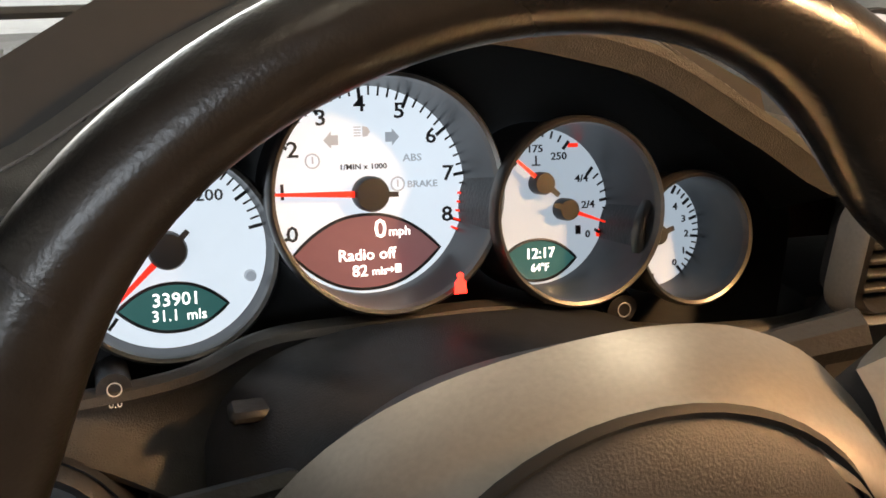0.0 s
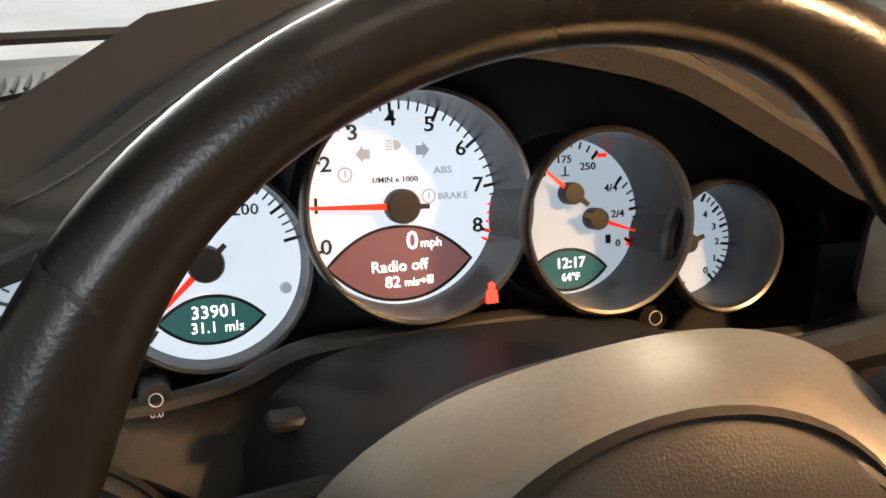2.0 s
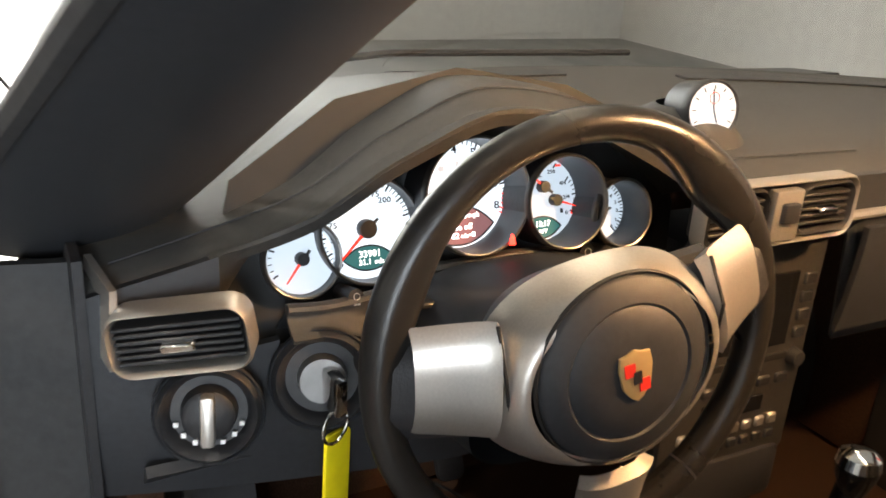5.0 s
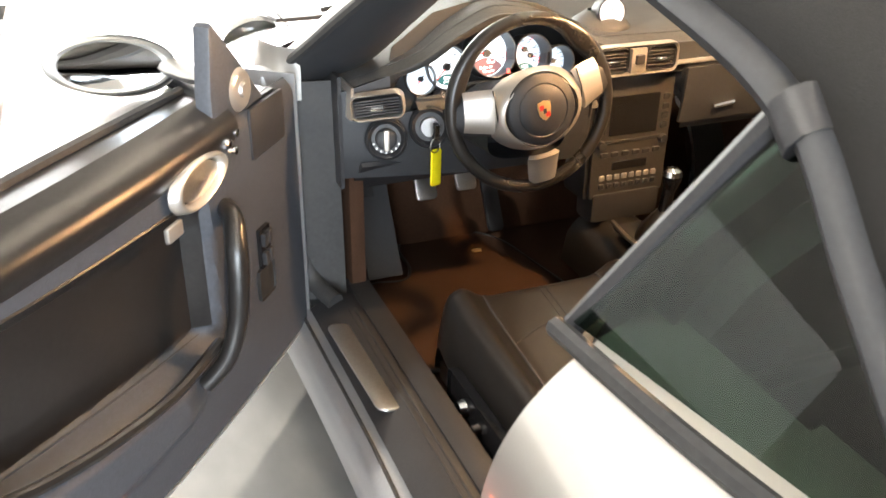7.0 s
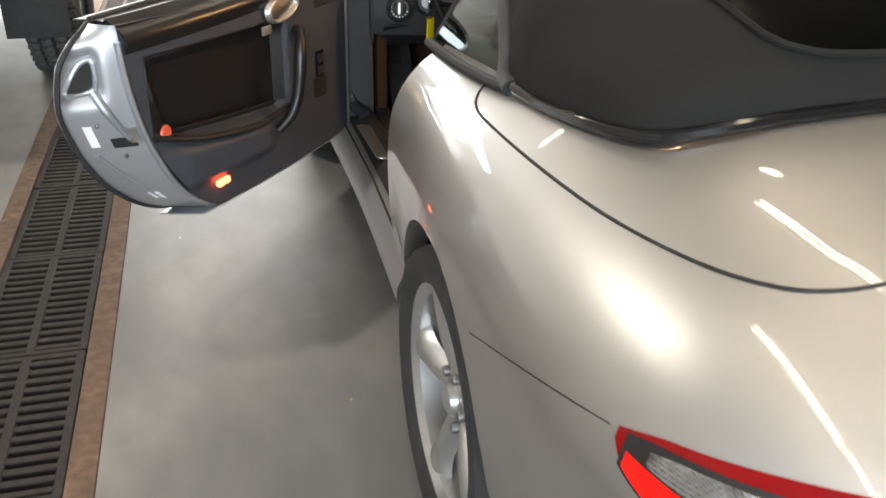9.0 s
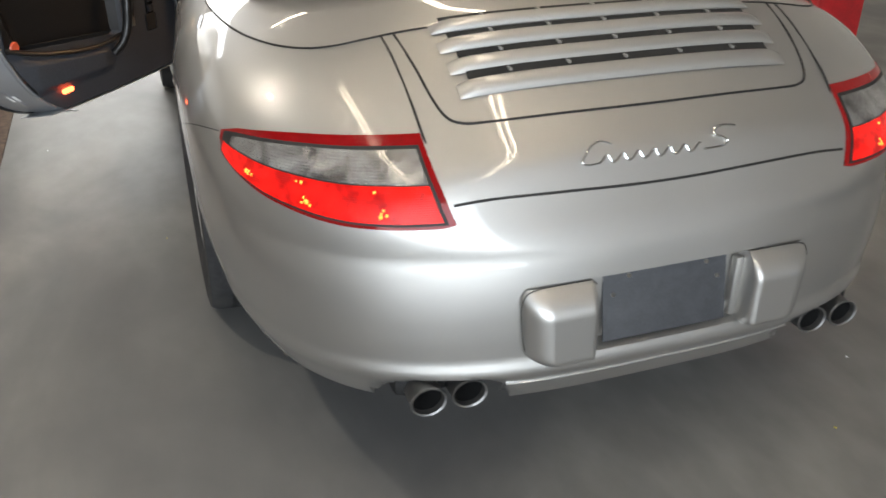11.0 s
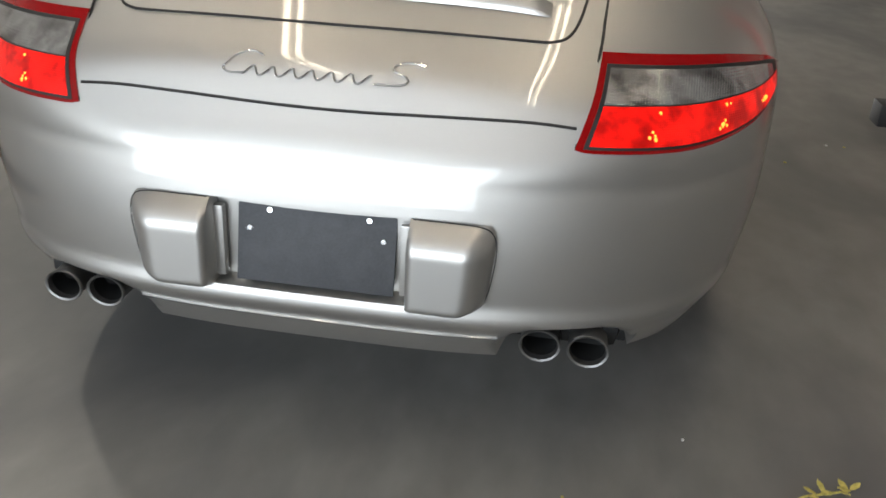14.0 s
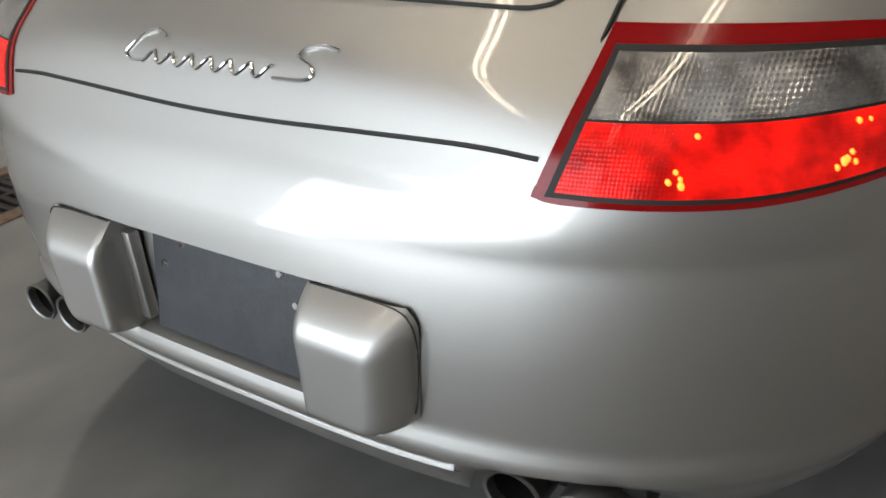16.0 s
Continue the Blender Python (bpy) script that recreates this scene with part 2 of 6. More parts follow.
WOOD = mat("bare_wood", (0.48, 0.33, 0.19), 0.7, grain=0.3, scale=25, stretch=(1, 8, 8), bump=0.2)
LEAF = mat("dry_leaf", (0.55, 0.47, 0.12), 0.7, grain=0.3, scale=90)
PLATE = mat("black_plate_blank", (0.045, 0.047, 0.052), 0.5, grain=0.15, scale=200, bump=0.3, bscale=500, wear=0.4, second=(0.085, 0.088, 0.095), wscale=16)
TRUCKPAINT = mat("white_paint", (0.72, 0.71, 0.68), 0.3, 0, grain=0.02, coat=0.8, wear=0.15)
MIRROR = mat("mirror_silvering", (0.82, 0.84, 0.85), 0.01, 1.0, grain=0.01)
CLEAR = glass("clear_glass", (0.93, 0.96, 0.94))
TINT = glass("green_tinted_glass", (0.24, 0.32, 0.27))
DARKGLASS = glass("dark_rear_glass", (0.10, 0.12, 0.115))


# ---- mesh helpers ----
def link_bm(name, bm, material, smooth=True):
    me = bpy.data.meshes.new(name)
    bm.normal_update()
    bm.to_mesh(me)
    bm.free()
    for p in me.polygons:
        p.use_smooth = smooth
    if material:
        me.materials.append(material)
    return new(name, me)


def part(name, bm, material, parent, label="", smooth=True, angle=40):
    """Links a bmesh as one mesh object under a thing or a part."""
    ob = link_bm(name, bm, material, smooth)
    if smooth:
        sharpen(ob, angle)
    if parent is not None:
        ob.parent = parent
        ob.matrix_parent_inverse = parent.matrix_world.inverted() if parent.matrix_basis != Matrix.Identity(4) else Matrix.Identity(4)
    if label:
        ob["label"] = label
    return ob


def sharpen(ob, angle):
    bm = bmesh.new()
    bm.from_mesh(ob.data)
    lim = radians(angle)
    for e in bm.edges:
        if len(e.link_faces) == 2 and e.calc_face_angle(0.0) > lim:
            e.smooth = False
    bm.to_mesh(ob.data)
    bm.free()


def thing(name, label, category, group="", kind="", at=(0, 0, 0)):
    ob = new(name)
    ob.empty_display_size = 0.05
    ob.location = at
    bpy.context.view_layer.update()
    return tagged(ob, label, category, group, kind)


def join(*bms):
    """One bmesh out of several."""
    out = bmesh.new()
    for b in bms:
        me = bpy.data.meshes.new("tmp")
        b.to_mesh(me)
        b.free()
        out.from_mesh(me)
        bpy.data.meshes.remove(me)
    return out


def box(cx, cy, cz, sx, sy, sz, bevel=0.0, seg=2, m=None):
    bm = bmesh.new()
    bmesh.ops.create_cube(bm, size=1, matrix=Matrix.Translation((cx, cy, cz)) @ Matrix.Diagonal((sx, sy, sz, 1)))
    if bevel:
        bmesh.ops.bevel(bm, geom=bm.edges[:], offset=bevel, segments=seg, profile=0.6, affect="EDGES")
    if m is not None:
        bm.transform(m)
    return bm


def grid(fn, nu, nv, close_u=False, close_v=False):
    """A sheet of quads from fn(u, v), u and v from 0 to 1."""
    bm = bmesh.new()
    cu, cv = (nu if close_u else nu + 1), (nv if close_v else nv + 1)
    vs = [[bm.verts.new(fn(i / nu, j / nv)) for j in range(cv)] for i in range(cu)]
    for i in range(nu):
        for j in range(nv):
            q = (vs[i][j], vs[(i + 1) % cu][j], vs[(i + 1) % cu][(j + 1) % cv], vs[i][(j + 1) % cv])
            if len(set(q)) == 4:
                bm.faces.new(q)
    return bm


def thick(bm, d):
    """Gives a sheet a back and edges, d metres behind it."""
    bmesh.ops.recalc_face_normals(bm, faces=bm.faces[:])
    bmesh.ops.solidify(bm, geom=bm.faces[:], thickness=d)
    return bm


def curve_pts(pts, n=8, closed=False):
    """Points along a smooth line through pts."""
    P = [Vector(p) for p in pts]
    out = []
    k = len(P)
    for i in range(k if closed else k - 1):
        a, b, c, d = (P[(i - 1) % k] if closed or i > 0 else P[0]), P[i % k], P[(i + 1) % k], (P[(i + 2) % k] if closed or i + 2 < k else P[-1])
        for j in range(n):
            t = j / n
            out.append(0.5 * ((2 * b) + (c - a) * t + (2 * a - 5 * b + 4 * c - d) * t * t + (3 * b - a - 3 * c + d) * t ** 3))
    if not closed:
        out.append(P[-1])
    return out


def sweep(pts, r, seg=8, closed=False, flat=1.0, up=Vector((0, 0, 1))):
    """A rod of radius r (a number or a function of 0..1) along pts; flat squeezes it along up."""
    pts = [Vector(p) for p in pts]
    bm = bmesh.new()
    n = len(pts)
    rings = []
    for i, p in enumerate(pts):
        a = pts[i - 1] if (i > 0 or closed) else p
        b = pts[(i + 1) % n] if (i < n - 1 or closed) else p
        d = (b - a).normalized()
        side = d.cross(up)
        side = side.normalized() if side.length > 1e-5 else d.orthogonal().normalized()
        top = side.cross(d).normalized()
        rad = r(i / max(1, n - 1)) if callable(r) else r
        rings.append([bm.verts.new(p + side * math.cos(2 * math.pi * k / seg) * rad + top * math.sin(2 * math.pi * k / seg) * rad * flat) for k in range(seg)])
    for i in range(n if closed else n - 1):
        A, B = rings[i], rings[(i + 1) % n]
        for k in range(seg):
            bm.faces.new((A[k], A[(k + 1) % seg], B[(k + 1) % seg], B[k]))
    if not closed:
        bm.faces.new(rings[0][::-1])
        bm.faces.new(rings[-1])
    bmesh.ops.recalc_face_normals(bm, faces=bm.faces[:])
    return bm


def lathe(profile, seg=48, m=None, closed=False):
    """Turns a line of (radius, height) about the z axis."""
    bm = bmesh.new()
    rings = []
    for r, z in profile:
        if r < 1e-6:
            rings.append([bm.verts.new((0, 0, z))])
        else:
            rings.append([bm.verts.new((r * math.cos(2 * math.pi * k / seg), r * math.sin(2 * math.pi * k / seg), z)) for k in range(seg)])
    pairs = list(zip(rings, rings[1:])) + ([(rings[-1], rings[0])] if closed else [])
    for A, B in pairs:
        for k in range(seg):
            q = [A[k % len(A)], A[(k + 1) % len(A)], B[(k + 1) % len(B)], B[k % len(B)]]
            q = list(dict.fromkeys(q))
            if len(q) > 2:
                bm.faces.new(q)
    bmesh.ops.recalc_face_normals(bm, faces=bm.faces[:])
    if m is not None:
        bm.transform(m)
    return bm


def slab(outline, depth, m=None, bevel=0.0, seg=2):
    """A plate of the given outline in x and y, depth thick towards +z."""
    bm = bmesh.new()
    f = bm.faces.new([bm.verts.new((x, y, 0)) for x, y in outline])
    ret = bmesh.ops.extrude_face_region(bm, geom=[f])
    bmesh.ops.translate(bm, verts=[v for v in ret["geom"] if isinstance(v, bmesh.types.BMVert)], vec=(0, 0, depth))
    bmesh.ops.recalc_face_normals(bm, faces=bm.faces[:])
    if bevel:
        top = [e for e in bm.edges if all(abs(v.co.z - depth) < 1e-6 for v in e.verts)]
        bmesh.ops.bevel(bm, geom=top, offset=bevel, segments=seg, profile=0.5, affect="EDGES")
    if m is not None:
        bm.transform(m)
    return bm


def rounded(w, h, r, n=5, cx=0.0, cy=0.0):
    """Outline of a rectangle with round corners."""
    out = []
    for sx, sy, a0 in ((1, 1, 0), (-1, 1, 90), (-1, -1, 180), (1, -1, 270)):
        for k in range(n + 1):
            a = radians(a0 + 90 * k / n)
            out.append((cx + sx * (w / 2 - r) + r * math.cos(a), cy + sy * (h / 2 - r) + r * math.sin(a)))
    return out


def text_bm(body, size, m, depth=0.0004, shear=0.0, bold=0.008, wide=1.12):
    cu = bpy.data.curves.new("txt", "FONT")
    cu.body, cu.size, cu.align_x, cu.align_y, cu.extrude, cu.shear = body, size, "CENTER", "CENTER", depth, shear
    cu.resolution_u, cu.offset = 2, bold * size
    ob = bpy.data.objects.new("txt", cu)
    scene.collection.objects.link(ob)
    bpy.context.view_layer.update()
    me = bpy.data.meshes.new_from_object(ob.evaluated_get(bpy.context.evaluated_depsgraph_get()))
    bm = bmesh.new()
    bm.from_mesh(me)
    bm.transform(m @ Matrix.Diagonal((wide, 1, 1, 1)))
    bpy.data.objects.remove(ob)
    bpy.data.curves.remove(cu)
    bpy.data.meshes.remove(me)
    return bm


def lerp_table(table, t):
    """A smooth line through the (t, value) pairs of a table."""
    n = len(table)
    if t <= table[0][0]:
        return table[0][1]
    if t >= table[-1][0]:
        return table[-1][1]
    i = 0
    while t > table[i + 1][0]:
        i += 1
    (x0, y0), (x1, y1) = table[i], table[i + 1]
    h = x1 - x0
    s = (y1 - y0) / h
    s0 = (y0 - table[i - 1][1]) / (x0 - table[i - 1][0]) if i > 0 else s
    s1 = (table[i + 2][1] - y1) / (table[i + 2][0] - x1) if i + 2 < n else s
    m0 = 0.0 if s0 * s <= 0 and i > 0 else (2 * s0 * s / (s0 + s) if i > 0 else s)
    m1 = 0.0 if s1 * s <= 0 and i + 2 < n else (2 * s1 * s / (s1 + s) if i + 2 < n else s)
    k = (t - x0) / h
    return y0 * (1 + 2 * k) * (1 - k) ** 2 + m0 * h * k * (1 - k) ** 2 + y1 * k * k * (3 - 2 * k) + m1 * h * k * k * (k - 1)

# ---- the garage ----
def wall(name, label, x0, x1, y0, y1, z0, z1, material=WALL):
    ob = link_bm(name, box((x0 + x1) / 2, (y0 + y1) / 2, (z0 + z1) / 2, x1 - x0, y1 - y0, z1 - z0), material, False)
    return tagged(ob, label, "wall", kind="structure")


def opening_wall(name, label, y0, y1, hole):
    """A wall across the hall with one doorway through it."""
    a, b, top = hole
    bm = join(box((LEFT_X + a) / 2, (y0 + y1) / 2, CEIL_Z / 2, a - LEFT_X, y1 - y0, CEIL_Z),
              box((b + RIGHT_X) / 2, (y0 + y1) / 2, CEIL_Z / 2, RIGHT_X - b, y1 - y0, CEIL_Z),
              box((a + b) / 2, (y0 + y1) / 2, (top + CEIL_Z) / 2, b - a, y1 - y0, CEIL_Z - top))
    return tagged(link_bm(name, bm, WALL, False), label, "wall", kind="structure")


DRAIN_X0, DRAIN_X1, DRAIN_Y0, DRAIN_Y1 = -1.985, -1.675, -3.5, 8.6
floor_bm = join(box((DRAIN_X1 + RIGHT_X) / 2 + 0.035, (REAR_Y + FRONT_Y) / 2, -0.1, RIGHT_X - DRAIN_X1 - 0.07, FRONT_Y - REAR_Y, 0.2),
                box((LEFT_X + DRAIN_X0) / 2 - 0.035, (REAR_Y + FRONT_Y) / 2, -0.1, DRAIN_X0 - LEFT_X - 0.07, FRONT_Y - REAR_Y, 0.2),
                box((DRAIN_X0 + DRAIN_X1) / 2, (REAR_Y + DRAIN_Y0) / 2, -0.1, 0.46, DRAIN_Y0 - REAR_Y, 0.2),
                box((DRAIN_X0 + DRAIN_X1) / 2, (FRONT_Y + DRAIN_Y1) / 2, -0.1, 0.46, FRONT_Y - DRAIN_Y1, 0.2))
floor = tagged(link_bm("floor", floor_bm, CONCRETE, False), "stained grey concrete garage floor with scuffs", "floor", kind="structure")
tagged(link_bm("ground", box(0, 2, -0.32, 400, 400, 0.2), TARMAC, False), "pale concrete yard outside the garage doors", "ground", kind="structure")
wall("wall_left", "white painted block wall", LEFT_X - 0.2, LEFT_X, REAR_Y - 0.2, FRONT_Y + 0.2, -0.1, CEIL_Z)
wall("wall_right", "white painted block wall", RIGHT_X, RIGHT_X + 0.2, REAR_Y - 0.2, FRONT_Y + 0.2, -0.1, CEIL_Z)
opening_wall("wall_rear", "white wall with a wide open garage doorway", REAR_Y - 0.2, REAR_Y, (-4.95, 0.75, 3.55))
opening_wall("wall_front", "white wall with a wide open garage doorway", FRONT_Y, FRONT_Y + 0.2, (-4.4, 1.2, 3.4))
tagged(link_bm("ceiling", box((LEFT_X + RIGHT_X) / 2, (REAR_Y + FRONT_Y) / 2, CEIL_Z + 0.1, RIGHT_X - LEFT_X + 0.4, FRONT_Y - REAR_Y + 0.4, 0.2), CEIL, False),
       "grey panelled garage ceiling", "ceiling", kind="structure")


def tube_light(x, y, turn=0.0, length=2.4):
    """A ceiling batten with two bare tubes."""
    t = thing("ceiling_light", "long bare fluorescent ceiling batten, switched on", "ceiling light", "ceiling lights")
    part("housing", box(0, 0, -0.02, length, 0.16, 0.05, 0.008), STEEL, t)
    for dy in (-0.045, 0.045):
        part("tube", sweep([(-length / 2 + 0.05, dy, -0.075), (length / 2 - 0.05, dy, -0.075)], 0.019, 10), TUBE, t)
    t.matrix_world = pose(x, y, CEIL_Z - 0.004, 0, 0, turn)
    return t


for lx, ly, lt in ((-1.2, -2.4, 90), (-1.2, 0.05, 90), (0.75, -2.6, 90), (0.75, -0.15, 90), (0.75, 2.3, 90), (1.5, 5.2, 90), (-0.4, 7.4, 0)):
    tube_light(lx, ly, lt)


def high_bay(x, y, z):
    """A bell-shaped lamp hung on a rod from the ceiling."""
    t = thing("high_bay_lamp", "round aluminium bell lamp hung from the ceiling, lit", "ceiling light")
    part("shade", lathe([(0.06, 0.30), (0.10, 0.26), (0.20, 0.06), (0.235, 0.0), (0.228, 0.0), (0.19, 0.07), (0.09, 0.25), (0, 0.27)], 36, pose(x, y, z)), ALU, t)
    part("rod", sweep([(x, y, z + 0.27), (x, y, CEIL_Z)], 0.012, 8), STEEL, t)
    data = bpy.data.lights.new("bulb", "AREA")
    data.shape, data.size, data.energy, data.color = "DISK", 0.20, 56.0, (1.0, 0.93, 0.82)
    ob = new("bulb", data)
    ob.matrix_world = look((x, y, z + 0.03), (x, y + 0.0001, 0))
    ob.parent = t


high_bay(-3.2, 2.5, 3.9)

# drain channel in the floor
drain = thing("floor_drain", "long rusty cast-iron floor drain with slotted gratings", "floor drain", kind="structure")
part("channel", box((DRAIN_X0 + DRAIN_X1) / 2, (DRAIN_Y0 + DRAIN_Y1) / 2, -0.19, 0.46, DRAIN_Y1 - DRAIN_Y0, 0.04), DARK, drain, smooth=False)
for ex in (DRAIN_X0 - 0.035, DRAIN_X1 + 0.035):
    part("edge_angle", box(ex, (DRAIN_Y0 + DRAIN_Y1) / 2, -0.05, 0.068, DRAIN_Y1 - DRAIN_Y0, 0.112, 0.006), RUST, drain)
GRATE_L, BAR_W = 0.61, 0.021
bar_mesh = None


def grate_frame_bm(w, l):
    return join(box(-w / 2 + 0.012, 0, -0.016, 0.024, l, 0.03, 0.003, 1), box(w / 2 - 0.012, 0, -0.016, 0.024, l, 0.03, 0.003, 1), box(0, 0, -0.016, 0.026, l, 0.03, 0.003, 1),
                box(0, -l / 2 + 0.01, -0.016, w, 0.02, 0.0296, 0.003, 1), box(0, l / 2 - 0.01, -0.016, w, 0.02, 0.0296, 0.003, 1))


ny = int((DRAIN_Y1 - DRAIN_Y0) / GRATE_L)
for k in range(ny):
    gy = DRAIN_Y0 + GRATE_L * (k + 0.5)
    g = part("grating", grate_frame_bm(DRAIN_X1 - DRAIN_X0 - 0.004, GRATE_L - 0.006), IRON, drain)
    g.location = ((DRAIN_X0 + DRAIN_X1) / 2, gy, random.uniform(-0.003, 0.002))
    g.rotation_euler[2] = random.uniform(-0.006, 0.006)
    nb = 14
    if 0.9 < gy < 6.5:
        for b in range(nb):
            if bar_mesh is None:
                tmp = part("bar", box(0, 0, -0.017, DRAIN_X1 - DRAIN_X0 - 0.03, BAR_W, 0.027, 0.003, 1), IRON, g)
                bar_mesh = tmp.data
            else:
                tmp = new("bar", bar_mesh)
                tmp.parent = g
            tmp.location = (0, -GRATE_L / 2 + 0.02 + (b + 0.5) * (GRATE_L - 0.04) / nb, 0)
    else:
        bars = part("bars", join(*[box(0, -GRATE_L / 2 + 0.02 + (b + 0.5) * (GRATE_L - 0.04) / nb, -0.017, DRAIN_X1 - DRAIN_X0 - 0.03, BAR_W, 0.027) for b in range(nb)]), IRON, g, smooth=False)
        bars["kind"] = "stuff"


# ---- the car ----
car = thing("sports_car", "silver convertible sports car with black soft top and open driver door", "car")
NE = 3.2          # fullness of the cross-sections
ZW = 0.60         # height of the widest line
ZC = [(0.02, 0.60), (0.04, 0.645), (0.055, 0.672), (0.07, 0.700), (0.11, 0.772), (0.16, 0.812), (0.20, 0.842), (0.30, 0.912), (0.42, 0.968), (0.50, 0.988), (0.70, 1.01), (0.95, 1.02), (1.3, 0.995), (1.75, 0.985), (2.9, 0.93), (3.3, 0.90), (3.8, 0.80), (4.2, 0.68), (4.43, 0.62)]
SIDE = [(0.0, 1.0), (1.12, 1.0), (1.45, 0.975), (1.75, 0.95), (2.2, 0.94), (2.9, 0.945), (3.45, 0.965), (3.8, 0.93), (4.1, 0.80), (4.3, 0.58), (4.43, 0.25)]
WZ = [(0.18, 0.80), (0.25, 0.845), (0.32, 0.872), (0.42, 0.893), (0.52, 0.903), (0.60, 0.906)]
YR = [(0.18, 0.09), (0.24, 0.05), (0.27, 0.034), (0.30, 0.018), (0.32, 0.005), (0.335, -0.001), (0.35, 0.0015), (0.365, 0.0065), (0.39, 0.0052), (0.43, 0.0032), (0.47, 0.0028), (0.50, 0.0040), (0.53, 0.0066), (0.56, 0.0108), (0.58, 0.0146), (0.60, 0.0195)]


def half_width(y, z):
    """Half the body's width at station y and height z, below the shoulder."""
    zz = min(z, ZW)
    yr = lerp_table(YR, zz)
    k = max(0.0, min(1.0, (y - yr) / 1.0))
    plan = (1 - (1 - k) ** 3.3) ** (1 / 3.3) if k > 0 else 0.0
    return lerp_table(WZ, zz) * plan * lerp_table(SIDE, y)


def skin(x, y, z):
    """Below 1 inside the body, above 1 outside."""
    w = half_width(y, z)
    if w <= 1e-6:
        return 9.0
    if z <= ZW:
        return abs(x) / w
    zc = lerp_table(ZC, y)
    if zc <= ZW + 1e-4:
        return 9.0
    return ((abs(x) / w) ** NE + ((z - ZW) / (zc - ZW)) ** NE) ** (1 / NE)


def deck_z(x, y):
    w = half_width(y, ZW)
    k = max(0.0, 1 - (abs(x) / w) ** NE)
    return ZW + (lerp_table(ZC, y) - ZW) * k ** (1 / NE)


def cast(ox, oy, z, a, far=2.0):
    """Where a level ray from inside, at the angle a (0: to the rear, 90: to the left), leaves the body."""
    dx, dy = -math.sin(a), -math.cos(a)
    lo, hi = 0.0, far
    for _ in range(34):
        mid = (lo + hi) / 2
        if skin(ox + dx * mid, oy + dy * mid, z) < 1:
            lo = mid
        else:
            hi = mid
    return Vector((ox + dx * lo, oy + dy * lo, z))


def section(y, f, side=-1, out=0.0):
    """Point of the cross-section at y; f from 0 (widest line) to 1 (middle of the deck)."""
    a = f * math.pi / 2
    w, h = half_width(y, ZW), lerp_table(ZC, y) - ZW
    e = 2 / NE
    x, z = w * math.cos(a) ** e, h * math.sin(a) ** e
    n = Vector((math.cos(a) / max(w, 0.01), 0, math.sin(a) / max(h, 0.01))).normalized()
    return Vector((side * (x + n.x * out), y, ZW + z + n.z * out))


ARCH_Y, ARCH_Z, ARCH_R = 1.13, 0.33, 0.365


def cut_arch(bm, cy, cz, r):
    """Opens a round wheel arch in a side panel, with an inward lip."""
    gone = [f for f in bm.faces if all((v.co.y - cy) ** 2 + (v.co.z - cz) ** 2 < r * r for v in f.verts)]
    bmesh.ops.delete(bm, geom=gone, context="FACES")
    for v in bm.verts:
        d = Vector((v.co.y - cy, v.co.z - cz))
        if 1e-4 < d.length < r:
            d = d.normalized() * r
            v.co.y, v.co.z = cy + d.x, cz + d.y
    rim = [e for e in bm.edges if len(e.link_faces) == 1 and all(abs(Vector((v.co.y - cy, v.co.z - cz)).length - r) < 1e-4 for v in e.verts)]
    if rim:
        ret = bmesh.ops.extrude_edge_only(bm, edges=rim)
        for v in ret["geom"]:
            if isinstance(v, bmesh.types.BMVert):
                v.co.x *= 0.94


def seam(name, pts, r=0.0028, n=6, closed=False, parent=None):
    return part(name, sweep(curve_pts(pts, n, closed), r, 6, closed), GAP, parent or car)


# rear bumper: level slices round the tail
BUMP_TOP = 0.676


def bumper_pt(u, v):
    a = (u - 0.5) * 2 * radians(101)
    z = 0.238 + (BUMP_TOP - 0.238) * v
    p = cast(0, 0.86, z, a)
    return p


bump = grid(bumper_pt, 150, 44)
# recess for the number plate
for v in bump.verts:
    if abs(v.co.x) < 0.205 and 0.366 < v.co.z < 0.53 and v.co.y < 0.3:
        v.co.y += 0.035
# cut-outs for the tail pipes
for v in bump.verts:
    for px in (-0.478, 0.485):
        d = abs(v.co.x - px)
        if d < 0.125 and v.co.z < 0.335 and v.co.y < 0.5:
            v.co.z = max(v.co.z, 0.328 - 0.045 * (d / 0.125) ** 4)
cut_arch(bump, ARCH_Y, ARCH_Z, ARCH_R)
bumper = part("rear_bumper", thick(bump, -0.004), SILVER, car, "silver painted rear bumper", angle=50)

# quarter panels and deck
Y0, Y1 = 0.056, 1.72


def yfun(k):
    return Y0 + (Y1 - Y0) * (0.45 * k * k + 0.55 * k)


def quarter_bm(side):
    def fn(u, v):
        y = yfun(u)
        return section(y, 0.62 * v, side)
    top = grid(fn, 110, 40)

    def low(u, v):
        y = 0.62 + (Y1 - 0.62) * u
        z = 0.20 + (ZW - 0.20) * v
        return Vector((side * half_width(y, z), y, z))
    lower = grid(low, 100, 36)
    cut_arch(lower, ARCH_Y, ARCH_Z, ARCH_R)
    cut_arch(top, ARCH_Y, ARCH_Z, ARCH_R)
    bm = join(top, lower)
    bmesh.ops.remove_doubles(bm, verts=bm.verts[:], dist=0.0006)
    return bm


# nothing of the deck under the cabin
for side, nm in ((-1, "rear_quarter"), (1, "rear_quarter")):
    q = quarter_bm(side)
    gone = [f for f in q.faces if f.calc_center_median().y > 1.36 and abs(f.calc_center_median().x) < 0.66]
    bmesh.ops.delete(q, geom=gone, context="FACES")
    part(nm, q, SILVER, car, "silver flared rear quarter panel", angle=60)


